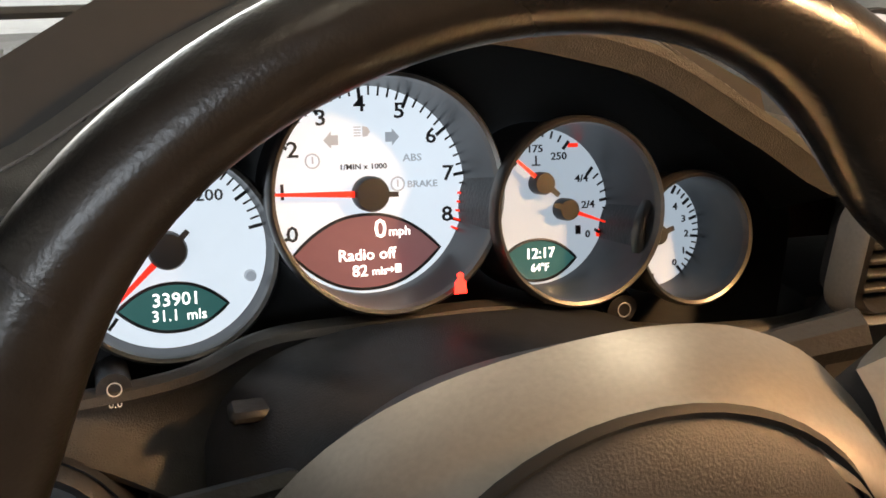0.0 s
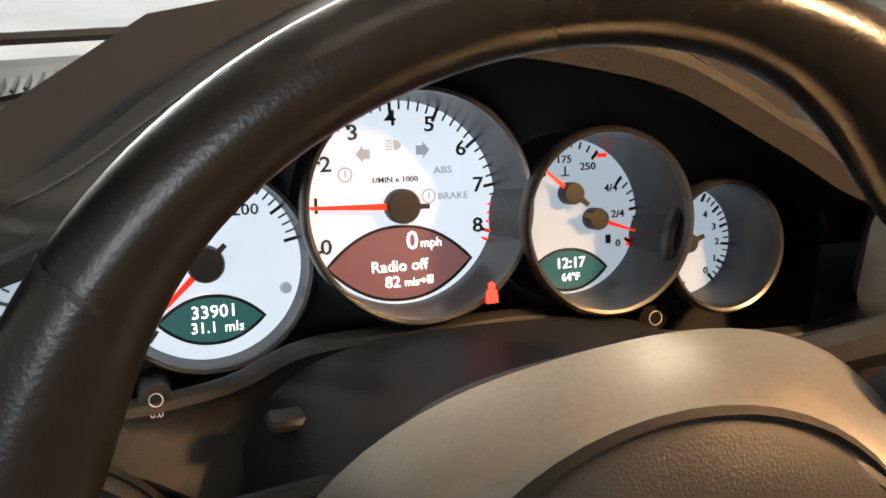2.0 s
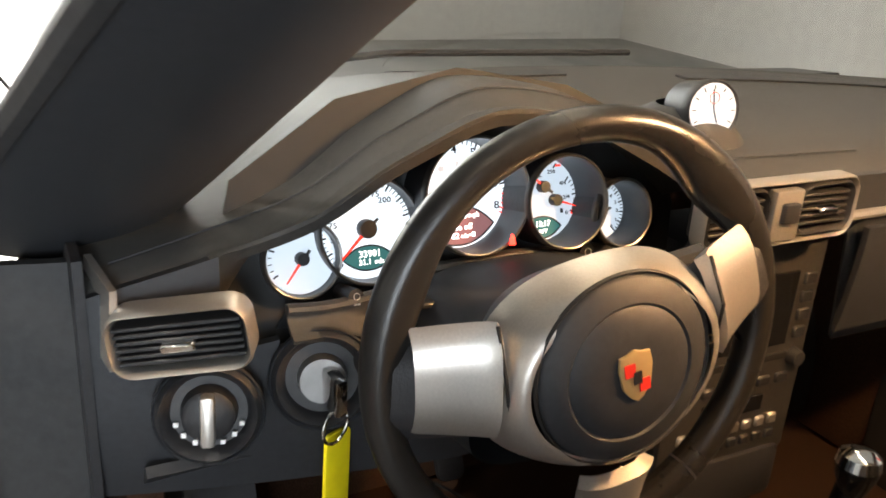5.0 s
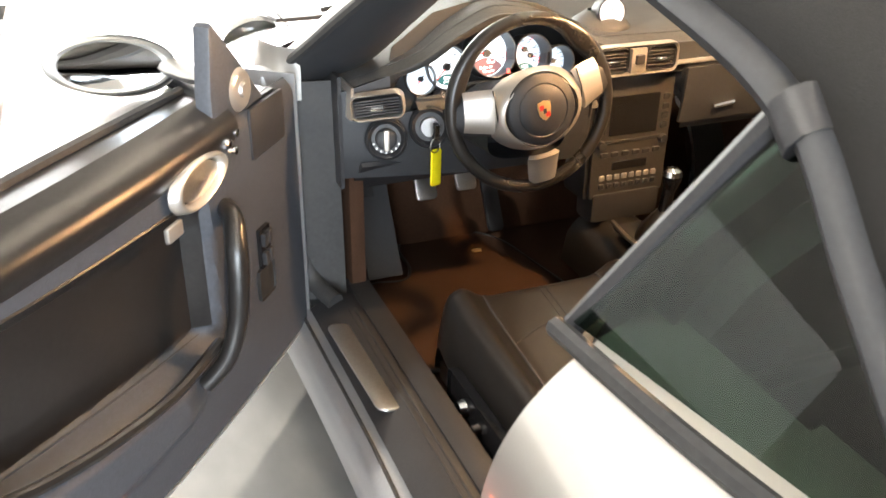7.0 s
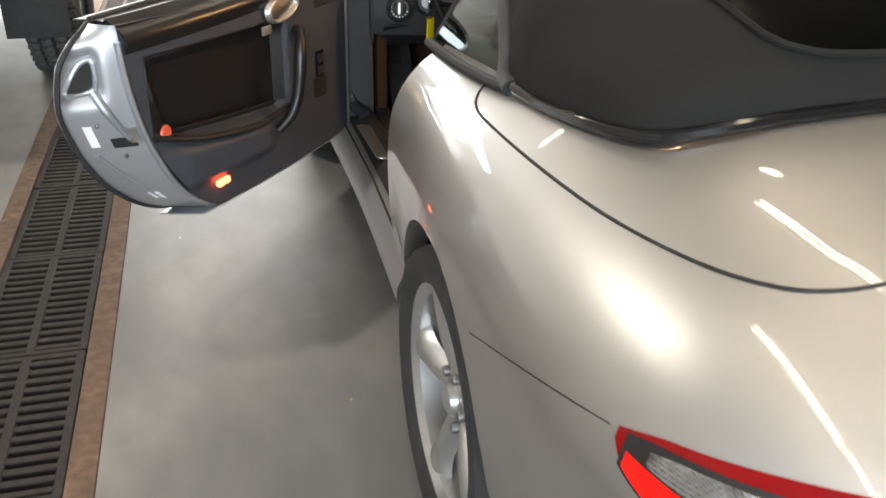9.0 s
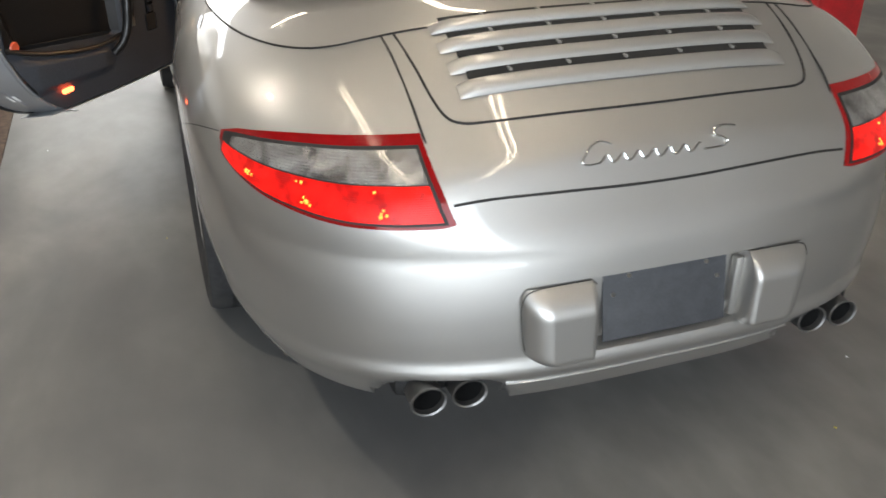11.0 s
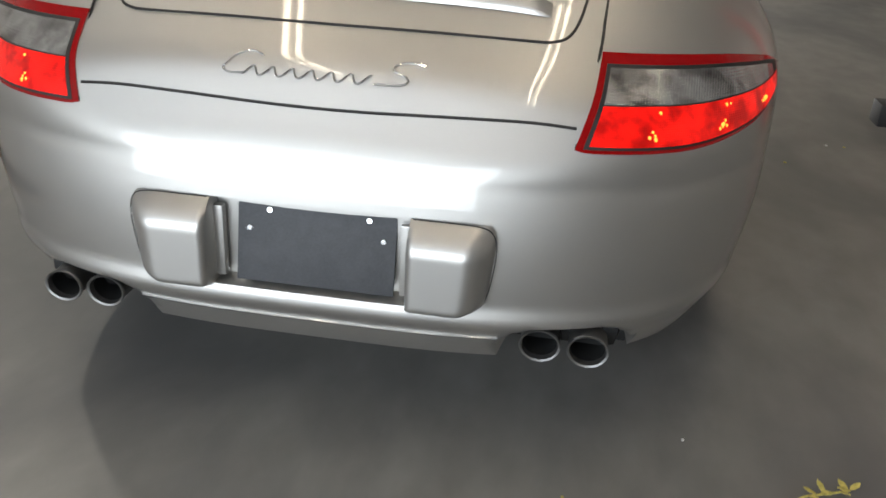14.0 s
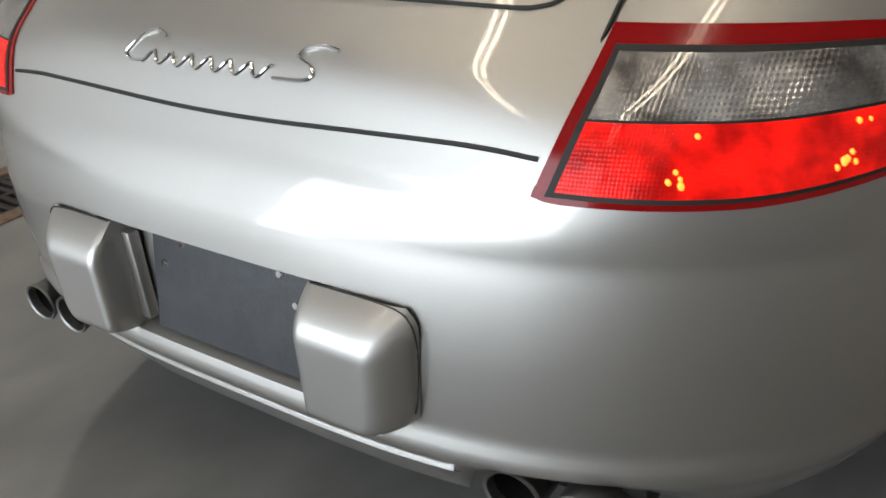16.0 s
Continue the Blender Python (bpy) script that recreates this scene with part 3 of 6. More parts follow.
def deck_pt(u, v):
    y = Y0 + (1.36 - Y0) * (0.5 * u * u + 0.5 * u)
    f = 0.6 + 0.8 * v
    p = section(y, f if f <= 1 else 2 - f, -1 if f <= 1 else 1)
    return p


part("deck_panel", grid(deck_pt, 90, 60), SILVER, car, "silver tonneau and deck panel", angle=60)


def on_deck(x, y, up=0.0):
    return Vector((x, y, deck_z(x, y) + up))


# panel gaps on the tail
for s in (-1, 1):
    seam("panel_gap", [on_deck(s * x, y) for x, y in ((0.462, 0.072), (0.486, 0.19), (0.49, 0.26), (0.494, 0.36), (0.498, 0.436))])
seam("panel_gap", [on_deck(x, 0.0705 + 0.075 * abs(x) ** 2, 0.0005) for x in (-0.46, -0.38, -0.25, -0.1, 0, 0.1, 0.25, 0.38, 0.46)], 0.0029)
ton = [(-0.735, 1.36), (-0.757, 1.338), (-0.776, 1.29), (-0.786, 1.20), (-0.785, 0.95), (-0.76, 0.73), (-0.715, 0.575), (-0.66, 0.487), (-0.60, 0.45), (-0.52, 0.438), (-0.42, 0.434), (-0.2, 0.43), (0, 0.43)]
ton = ton + [(-x, y) for x, y in ton[-2::-1]]
seam("panel_gap", [on_deck(x, y) for x, y in ton], 0.003)
lid = [(-0.471, 0.43), (-0.459, 0.33), (-0.446, 0.25), (-0.430, 0.213), (-0.405, 0.197), (-0.36, 0.190), (-0.2, 0.184), (0, 0.182)]
lid = lid + [(-x, y) for x, y in lid[-2::-1]]
seam("lid_gap", [on_deck(x, y, 0.0005) for x, y in lid], 0.003)
for s in (-1, 1):
    seam("bumper_gap", [Vector((s * half_width(y, z) * (1 - ((z - ZW) / (lerp_table(ZC, y) - ZW)) ** NE) ** (1 / NE), y, z)) for y, z in ((0.48, 0.768), (0.56, 0.752), (0.65, 0.730), (0.76, 0.697), (0.86, 0.662))], 0.0013)

# engine lid slats
for k, (sy, half) in enumerate(((0.252, 0.392), (0.303, 0.395), (0.358, 0.398), (0.416, 0.398))):
    def slat_fn(u, v, sy=sy, half=half):
        x = (u * 2 - 1) * half
        taper = min(1.0, (1 - abs(u * 2 - 1)) / 0.10) ** 0.5
        a = v * math.pi
        y = sy - math.cos(a) * 0.0145
        return on_deck(x, y, 0.003 + 0.016 * math.sin(a) ** 0.7 * taper)
    part("lid_slat", grid(slat_fn, 48, 10), SILVER, car, "silver raised cooling slat")
    # Near-black sheet laid over the deck for the shade in each opening.
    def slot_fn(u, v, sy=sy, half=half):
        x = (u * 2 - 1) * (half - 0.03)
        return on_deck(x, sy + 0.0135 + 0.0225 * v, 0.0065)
    part("slot_shade", thick(grid(slot_fn, 30, 3), 0.002), DARK, car)
    for rx in (-0.27, -0.135, 0, 0.135, 0.27):
        part("slot_rib", box(rx, sy + 0.027, deck_z(rx, sy + 0.027) + 0.008, 0.006, 0.018, 0.006, 0.001, 1), SILVER, car)

# tail lamps
LAMP_O = (0.42, 0.62)


def lamp_patch(side, a0, a1, zlo, zhi, out, nu=40, nv=14):
    """A patch of the tail lamp, out metres proud of the skin; zlo and zhi are functions of 0..1 from the inner to the outer end."""
    def fn(u, v):
        z = zlo(u) + (zhi(u) - zlo(u)) * v
        a = a0 + (a1 - a0) * u + radians(5.5) * (1 - u) * (z - 0.668) / 0.15
        p = cast(-LAMP_O[0], LAMP_O[1], z, a)
        q = cast(-LAMP_O[0], LAMP_O[1], z, a + 0.01)
        t = (q - p).normalized()
        n = Vector((t.y, -t.x, 0))
        if n.dot(p - Vector((-LAMP_O[0], LAMP_O[1], z))) < 0:
            n = -n
        p = p + n * out
        return Vector((-side * p.x if side > 0 else p.x, p.y, p.z))
    bm = grid(fn, nu, nv)
    if side > 0:
        bmesh.ops.reverse_faces(bm, faces=bm.faces[:])
    return bm


LZ0 = lambda u: lerp_table([(0, 0.672), (0.04, 0.667), (0.3, 0.666), (0.6, 0.684), (0.81, 0.708), (0.95, 0.735), (1, 0.762)], u)
LZ1 = lambda u: lerp_table([(0, 0.818), (0.47, 0.814), (0.85, 0.795), (1, 0.776)], u)
LA0, LA1 = radians(4.0), radians(70)
for s in (-1, 1):
    lamp = part("tail_lamp", thick(lamp_patch(s, LA0, LA1, LZ0, LZ1, 0.003), 0.012), LENS_RIM, car, "lit red and clear tail lamp")
    ins = lambda f, g, k: (lambda u: f(0.055 + 0.9 * u) + (g(0.055 + 0.9 * u) - f(0.055 + 0.9 * u)) * k)
    da = (LA1 - LA0)
    ins2 = lambda f, g, k, c: (lambda u: f(c) + (g(c) - f(c)) * k)
    part("lens_seal", thick(lamp_patch(s, LA0 + da * 0.022, LA1 - da * 0.03, ins(LZ0, LZ1, 0.045), ins(LZ0, LZ1, 0.895), 0.0044), 0.002), GAP, lamp)
    part("red_lens", thick(lamp_patch(s, LA0 + da * 0.035, LA1 - da * 0.045, ins(LZ0, LZ1, 0.08), ins(LZ0, LZ1, 0.50), 0.0055), 0.004), LENS_RED, lamp, "glowing red lens")
    part("clear_lens", thick(lamp_patch(s, LA0 + da * 0.035, LA1 - da * 0.10, ins(LZ0, LZ1, 0.515), ins(LZ0, LZ1, 0.86), 0.0055), 0.004), LENS_CLEAR, lamp, "ribbed clear lens")
    for ua, kz, rr in ((0.205, 0.17, 0.0035), (0.222, 0.19, 0.0030), (0.213, 0.23, 0.0030), (0.235, 0.42, 0.0035), (0.46, 0.16, 0.0032), (0.475, 0.20, 0.0038), (0.49, 0.17, 0.0030), (0.482, 0.24, 0.003), (0.49, 0.42, 0.0035), (0.51, 0.42, 0.0025), (0.72, 0.24, 0.0030), (0.735, 0.27, 0.0032), (0.74, 0.22, 0.0028), (0.225, 0.145, 0.0042), (0.47, 0.185, 0.0045), (0.75, 0.245, 0.0045)):
        p = lamp_patch(s, LA0 + da * (ua - rr), LA0 + da * (ua + rr), ins2(LZ0, LZ1, kz, ua), ins2(LZ0, LZ1, kz + rr * 7, ua), 0.0050, 2, 2)
        mid = sum((v.co for v in p.verts), Vector()) / len(p.verts)
        p.free()
        p = bmesh.new()
        bmesh.ops.create_icosphere(p, subdivisions=2, radius=rr * 0.95, matrix=Matrix.Translation(mid) @ Matrix.Diagonal((1, 0.6, 1.25, 1)))
        part("bulb_glow", p, BULB, lamp)

# number plate blank, its lamps' housings
part("number_plate", box(0, 0, 0, 0.305, 0.006, 0.153, 0.003, m=pose(0.006, 0.030, 0.444, -10.5)), PLATE, car, "blank black number plate holder")
for sx, sz in ((-0.09, 0.065), (0.10, 0.065), (-0.128, 0.028), (0.128, 0.028)):
    part("screw", lathe([(0, 0.003), (0.005, 0.003), (0.007, 0), (0.007, -0.004)], 12, pose(0.006 + sx, 0.030, 0.444, -10.5) @ pose(0, -0.003, sz, 90)), CHROME, car)


def pod(side):
    """An overrider: flush with the ledge above, straight inner wall, rounded outer corner."""
    def fn(u, v):
        z = 0.533 - 0.171 * v
        k = abs(2 * v - 1)
        xo = 0.344 - 0.016 * v - 0.034 * max(0.0, (k - 0.62) / 0.38) ** 2.6 * (0.45 if v < 0.5 else 1.0)
        xi = 0.191
        top = math.sin(min(1.0, v / 0.34 + 0.05) * math.pi / 2) ** 0.85
        low = 1 - 0.9 * max(0.0, (v - 0.93) / 0.07) ** 2
        if u < 0.16:
            return Vector((side * (xi - 0.002 * (1 - u / 0.16)), 0.040 - (0.026 + 0.044 * top * low) * (u / 0.16), z))
        t = (u - 0.16) / 0.84
        side_f = 1.0 if t < 0.66 else math.cos((t - 0.66) / 0.34 * math.pi / 2) ** 0.62
        nose = 1 - 0.12 * max(0.0, 1 - t / 0.07) ** 2
        return Vector((side * (xi + (xo - xi) * t), 0.014 - (0.050 * top * low) * side_f * nose, z))
    bm = grid(fn, 50, 34)
    bmesh.ops.recalc_face_normals(bm, faces=bm.faces[:])
    return bm


for s in (-1, 1):
    part("bumper_pod", thick(pod(s), -0.003), SILVER, car, "silver rounded bumper overrider", angle=60)
    seam("pod_gap", [(s * x, 0.006, z) for x, z in ((0.193, 0.535), (0.25, 0.536), (0.315, 0.534), (0.338, 0.521), (0.345, 0.49), (0.341, 0.44), (0.332, 0.395), (0.312, 0.368), (0.27, 0.361))], 0.0011, 5)
    part("plate_side", box(s * 0.178, 0.025, 0.444, 0.02, 0.02, 0.145, 0.006), SILVER, car)
# lower valance and tail pipes
part("valance", thick(grid(lambda u, v: cast(0, 0.86, 0.295 - 0.058 * v, (u - 0.5) * 2 * radians(23.5)) + Vector((0, -0.004 + 0.03 * v, 0)), 40, 6), -0.006), SILVER, car, "silver lower bumper strip")
for s in (-1, 1):
    # Solid near-black box in the cut-out, its colour standing for shade.
    part("recess_shade", box(s * 0.482, 0.20, 0.305, 0.215, 0.22, 0.076, 0.03), DARK, car)
    for px in (0.438, 0.529):
        pipe = part("tail_pipe", lathe([(0.036, 0.22), (0.0385, 0.16), (0.0385, 0.006), (0.0415, 0), (0.040, -0.004), (0.036, -0.002), (0.0345, 0.02), (0.034, 0.20), (0, 0.20)], 36, pose(s * px, 0.040, 0.290, -90) @ Matrix.Diagonal((0.97, 0.84, 1, 1))), STEEL, car, "oval steel tail pipe")
        # Near-black lining and end disc inside the pipe.
        part("dark_lining", lathe([(0.0338, 0.012), (0.0338, 0.16), (0, 0.16)], 30, pose(s * px, 0.040, 0.290, -90) @ Matrix.Diagonal((0.97, 0.84, 1, 1))), DARK, pipe)

# model script: a plain cursive line, not lettering
wave = [(-0.112, 0.777), (-0.135, 0.783), (-0.160, 0.776), (-0.176, 0.763), (-0.184, 0.753), (-0.172, 0.747), (-0.148, 0.748)]
wave = [(p.x, p.y) for p in curve_pts([(x, z, 0) for x, z in wave], 6)]
for k in range(120):
    t = k / 119
    h = math.sin(t * 41 - 1.2)
    wave.append((-0.146 + 0.236 * t + 0.0062 * h + 0.0035 * math.cos(t * 41), 0.7535 + 0.0072 * h))
ess = [(0.186, 0.781), (0.160, 0.784), (0.136, 0.780), (0.130, 0.771), (0.150, 0.764), (0.157, 0.755), (0.140, 0.749), (0.096, 0.748)]


def script_pt(x, z, up=0.0015):
    y = 0.08
    for _ in range(20):
        y -= (deck_z(x, y) - z) / 1.1
        y = max(0.05, min(0.25, y))
    return Vector((x, y - up * 0.8, z + up * 0.5))


part("model_script", join(sweep([script_pt(x, z) for x, z in wave], 0.0022, 6), sweep([script_pt(*p) for p in curve_pts([(x, z, 0) for x, z in ess], 6) for p in [(p[0], p[1])]], 0.0026, 6)), CHROME, car, "chrome cursive script badge")


# wheels
def wheel(x, y, z, side, radius=0.322, width=0.29):
    w = part("wheel", lathe([(0.245, 0.125), (0.243, -0.10), (0.238, -0.12), (0.225, -0.12), (0.22, 0.0), (0.22, 0.11), (0.235, 0.125)], 56, None, True), ALLOY, car, "five-spoke silver alloy wheel")
    w.matrix_world = Matrix.Translation((x - side * width / 2, y, z)) @ Euler((0, radians(90 * side), 0)).to_matrix().to_4x4()
    w.matrix_parent_inverse = Matrix.Identity(4)
    pr = [(0.243, 0.125), (0.262, 0.137), (0.290, 0.142), (0.310, 0.138), (radius - 0.003, 0.12), (radius, 0.08), (radius, -0.08), (radius - 0.003, -0.12), (0.305, -0.138), (0.262, -0.135), (0.243, -0.12)]
    ty = lathe(pr, 72)
    part("tyre", ty, TYRE, None, "low-profile black tyre").parent = w
    for gz in (-0.075, -0.025, 0.025, 0.075):
        part("tread_groove", lathe([(radius + 0.0008, gz - 0.006), (radius + 0.0008, gz + 0.006)], 60), DARK, None).parent = w
    for k in range(5):
        a = k * 2 * math.pi / 5 + 0.35

        def sp(u, v, a=a):
            r = 0.055 + 0.175 * u
            half = 0.027 + 0.016 * u + 0.020 * max(0, u - 0.7) * 3.3
            t = (v * 2 - 1) * half
            lift = 0.118 - 0.028 * (1 - u) ** 2 - 0.02 * (v * 2 - 1) ** 2 - 0.012 * abs(v * 2 - 1) ** 6
            return Vector((r * math.cos(a) - t * math.sin(a), r * math.sin(a) + t * math.cos(a), lift))
        part("spoke", thick(grid(sp, 14, 10), 0.03), ALLOY, None).parent = w
        lug = lathe([(0, 0.10), (0.010, 0.10), (0.012, 0.095), (0.012, 0.075)], 10, pose(0.062 * math.cos(a + 0.63), 0.062 * math.sin(a + 0.63), 0))
        part("lug_bolt", lug, STEEL, None).parent = w
    part("hub_cap", lathe([(0, 0.112), (0.02, 0.111), (0.03, 0.105), (0.034, 0.09), (0.07, 0.085), (0.078, 0.06)], 32), ALLOY, None).parent = w
    part("brake_disc", lathe([(0.07, 0.03), (0.165, 0.03), (0.165, 0.0), (0.07, 0.0)], 48, None, True), STEEL, None).parent = w
    return w


for side in (-1, 1):
    wheel(side * 0.90, 1.13, 0.322, side)
    wheel(side * 0.865, 3.48, 0.322, side, 0.322, 0.24)
    for wy in (1.13, 3.48):
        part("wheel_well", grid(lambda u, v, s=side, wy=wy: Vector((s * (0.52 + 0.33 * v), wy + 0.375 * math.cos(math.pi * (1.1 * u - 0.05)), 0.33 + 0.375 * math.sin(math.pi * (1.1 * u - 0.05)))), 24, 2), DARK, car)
part("underbody", box(0, 2.25, 0.19, 1.3, 3.9, 0.05, 0.02), DARK, car)
part("firewall", box(0, 1.62, 0.55, 1.35, 0.04, 0.66, 0.02), DARK, car)
# ---- front of the body ----
def front_bm(side):
    def fn(u, v):
        y = 2.86 + 1.565 * u
        return section(y, v, side)
    top = grid(fn, 50, 26)

    def low(u, v):
        y = 2.86 + 1.50 * u
        z = 0.20 + (ZW - 0.20) * v
        return Vector((side * half_width(y, z), y, z))
    lower = grid(low, 70, 26)
    cut_arch(lower, 3.48, 0.33, 0.355)
    cut_arch(top, 3.48, 0.33, 0.355)
    bm = join(top, lower)
    bmesh.ops.remove_doubles(bm, verts=bm.verts[:], dist=0.0006)
    gone = [f for f in bm.faces if f.calc_center_median().y < 3.30 and abs(f.calc_center_median().x) < 0.74]
    bmesh.ops.delete(bm, geom=gone, context="FACES")
    return bm


for s in (-1, 1):
    part("front_wing", front_bm(s), SILVER, car, "silver front wing and bonnet half", angle=60)
    # raised headlamp bulge
    part("headlamp", lathe([(0, 0.05), (0.05, 0.045), (0.085, 0.025), (0.10, 0.0), (0.105, -0.03)], 32, pose(s * 0.66, 4.02, 0.70, -55, 0, -8 * s)), CHROME, car, "round clear headlamp")
seam("bonnet_gap", [(-0.60, 3.32, deck_z(-0.60, 3.32) + 0.001), (-0.60, 3.7, deck_z(-0.60, 3.7) + 0.001), (-0.5, 4.1, deck_z(-0.5, 4.1) + 0.001)])
part("scuttle", thick(grid(lambda u, v: Vector(((u * 2 - 1) * 0.72, 3.27 + 0.12 * v + 0.02 * (1 - (u * 2 - 1) ** 2), 0.915 - 0.012 * v)), 30, 4), 0.01), BLACK, car, "black scuttle panel under the windscreen")
part("wiper", sweep([(-0.62, 3.20, 0.945), (-0.2, 3.33, 0.955), (0.25, 3.33, 0.95)], 0.006, 6), BLACK, car)
part("washer_hose", sweep(curve_pts([(-0.70, 3.22, 0.905), (-0.74, 3.25, 0.96), (-0.755, 3.22, 1.01), (-0.75, 3.17, 1.03)], 6), 0.0022, 5), BLACK, car)

# right-hand door, closed
part("passenger_door", thick(grid(lambda u, v: Vector((half_width(1.72 + 1.14 * u, 0.22 + 0.38 * min(1, v * 1.35)) - 0.13 * max(0, v - 0.74) ** 1.3 * 2, 1.72 + 1.14 * u, 0.22 + 0.70 * v)), 30, 20), -0.02), SILVER, car, "closed silver passenger door")
inner_r = part("passenger_door_trim", box(0.715, 2.30, 0.66, 0.05, 1.12, 0.50, 0.02), PANEL, car, "charcoal passenger door trim")
part("armrest", box(0.675, 2.25, 0.66, 0.06, 0.6, 0.07, 0.025), LEATHER, inner_r)

part("passenger_sill", box(0.70, 2.32, 0.33, 0.16, 1.3, 0.24, 0.03), BLACK, car)
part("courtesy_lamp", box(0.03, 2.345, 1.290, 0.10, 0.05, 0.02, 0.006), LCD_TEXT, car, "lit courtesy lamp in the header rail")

# sill and door jamb on the driver's side
def sill_fn(u, v):
    y = 1.66 + 1.25 * u
    prof = [(-0.838, 0.21), (-0.852, 0.245), (-0.850, 0.285), (-0.835, 0.318), (-0.806, 0.335), (-0.785, 0.338), (-0.775, 0.330)]
    k = v * (len(prof) - 1)
    i = min(int(k), len(prof) - 2)
    a, b = prof[i], prof[i + 1]
    return Vector((a[0] + (b[0] - a[0]) * (k - i) + 0.012 * math.sin(u * math.pi), y, a[1] + (b[1] - a[1]) * (k - i)))


part("sill", grid(sill_fn, 40, 18), SILVER_IN, car, "silver door sill")
part("sill_groove", sweep([(-0.812, 1.70, 0.336), (-0.800, 2.30, 0.338), (-0.806, 2.85, 0.336)], 0.004, 6), RUBBER, car)
tread = part("sill_trim", thick(grid(lambda u, v: Vector((-0.782 + 0.105 * v - 0.02 * (u - 0.5) ** 2, 1.78 + 1.02 * u, 0.345 + 0.028 * math.sin(v * math.pi * 0.75) - 0.02 * max(0, 0.06 - u) * 16)), 30, 8), 0.02), BLACK, car, "black plastic sill cover")
part("sill_plate", slab(rounded(0.052, 0.335, 0.020, 5), 0.004, pose(-0.752, 2.505, 0.369, 0, 7, 2.0), 0.0015), ALU, tread, "brushed aluminium sill plate")
for gx in (-0.715, -0.700):
    part("sill_rib", sweep([(gx, 1.85, 0.372), (gx, 2.72, 0.372)], 0.0035, 6), RUBBER, tread)
part("sill_carpet", box(-0.655, 2.30, 0.30, 0.06, 1.15, 0.15, 0.02), BLACK, car)

# A-post, jamb and weather strips
post = part("door_post", join(
    box(-0.828, 2.905, 0.60, 0.045, 0.10, 0.58, 0.015),
    ), SILVER_IN, car, "grey painted door hinge post")
part("hinge", box(-0.862, 2.875, 0.74, 0.05, 0.05, 0.06, 0.008), SILVER_IN, post)
part("hinge", box(-0.862, 2.875, 0.46, 0.05, 0.05, 0.06, 0.008), SILVER_IN, post)
part("check_strap", box(-0.885, 2.84, 0.62, 0.10, 0.02, 0.03, 0.005), STEEL, post)


def wing_corner(u, v):
    """The painted corner between the wing, the hinge post and the foot of the screen pillar."""
    a = v * math.pi / 2
    z = 0.60 + 0.345 * u
    return Vector((-0.765 - 0.085 * math.cos(a) * (1 - 0.25 * u), 2.87 + 0.16 * (1 - math.sin(a)) * 1.0 - 0.03 * u, z))


part("wing_corner", grid(wing_corner, 16, 10), SILVER, car, "silver corner of the front wing")
part("jamb_trim", thick(grid(lambda u, v: Vector((-0.800 + 0.11 * v, 2.85 - 0.02 * v + 0.02 * u, 0.35 + 0.52 * u)), 10, 6), 0.012), RUBBER, car, "black jamb cover")
PIL_O = curve_pts([(-0.795, 2.93, 0.885), (-0.765, 2.80, 0.96), (-0.725, 2.66, 1.05), (-0.68, 2.48, 1.155), (-0.635, 2.34, 1.232), (-0.59, 2.22, 1.280)], 8)
PIL_I = curve_pts([(-0.625, 2.93, 0.875), (-0.60, 2.83, 0.935), (-0.565, 2.70, 1.03), (-0.53, 2.56, 1.13), (-0.50, 2.42, 1.22), (-0.47, 2.30, 1.29)], 8)
for s in (-1, 1):
    flip = (lambda P: [Vector((-s * p.x if s > 0 else p.x, p.y, p.z)) for p in P])
    O, I = flip(PIL_O), flip(PIL_I)
    n_ = len(O)

    def outer_fn(u, v, O=O, I=I):
        i = min(int(u * (n_ - 1) + 0.5), n_ - 1)
        p, q = O[i], I[i]
        up = Vector((0, 0.030, 0.034))
        a = v * math.pi
        return p.lerp(q, 0.02 + 0.25 * (1 - math.cos(a)) / 2 * 1.4) + up * math.sin(a) ** 0.8 * 0.9
    pil = part("screen_pillar", grid(outer_fn, n_ - 1, 10), SILVER, car, "silver windscreen pillar")

    def inner_fn(u, v, O=O, I=I):
        i = min(int(u * (n_ - 1) + 0.5), n_ - 1)
        p, q = O[i], I[i]
        return p.lerp(q, v) + Vector((0, -0.018, -0.022)) * math.sin(v * math.pi) ** 0.7 + Vector((0, 0, 0.002))
    part("pillar_trim", thick(grid(inner_fn, n_ - 1, 12), 0.012), PANEL, pil, "dark grey pillar lining")
    part("weather_strip", sweep([p + Vector((0, -0.008, -0.004)) for p in O], 0.011, 8), RUBBER, pil, "black rubber door seal")
    part("screen_edge", sweep([q.lerp(p, 0.25) + Vector((0, 0.03, 0.035)) for p, q in zip(O, I)], 0.006, 6), RUBBER, pil)
seal_pts = curve_pts([(-0.795, 2.93, 0.90), (-0.790, 2.885, 0.82), (-0.785, 2.868, 0.66), (-0.778, 2.860, 0.48), (-0.765, 2.835, 0.40), (-0.735, 2.76, 0.375)], 8)
part("door_seal", sweep(seal_pts, 0.021, 10), RUBBER, car, "black rubber door seal")

# windscreen
scr = part("windscreen", grid(lambda u, v: Vector(((u * 2 - 1) * (0.69 - 0.13 * v), 3.30 - 0.91 * v - 0.24 * (u * 2 - 1) ** 2 * (1 - v * 0.75), 0.930 + 0.375 * v - 0.02 * (u * 2 - 1) ** 2)), 24, 12), CLEAR, car, "clear curved windscreen")
scr.visible_shadow = False
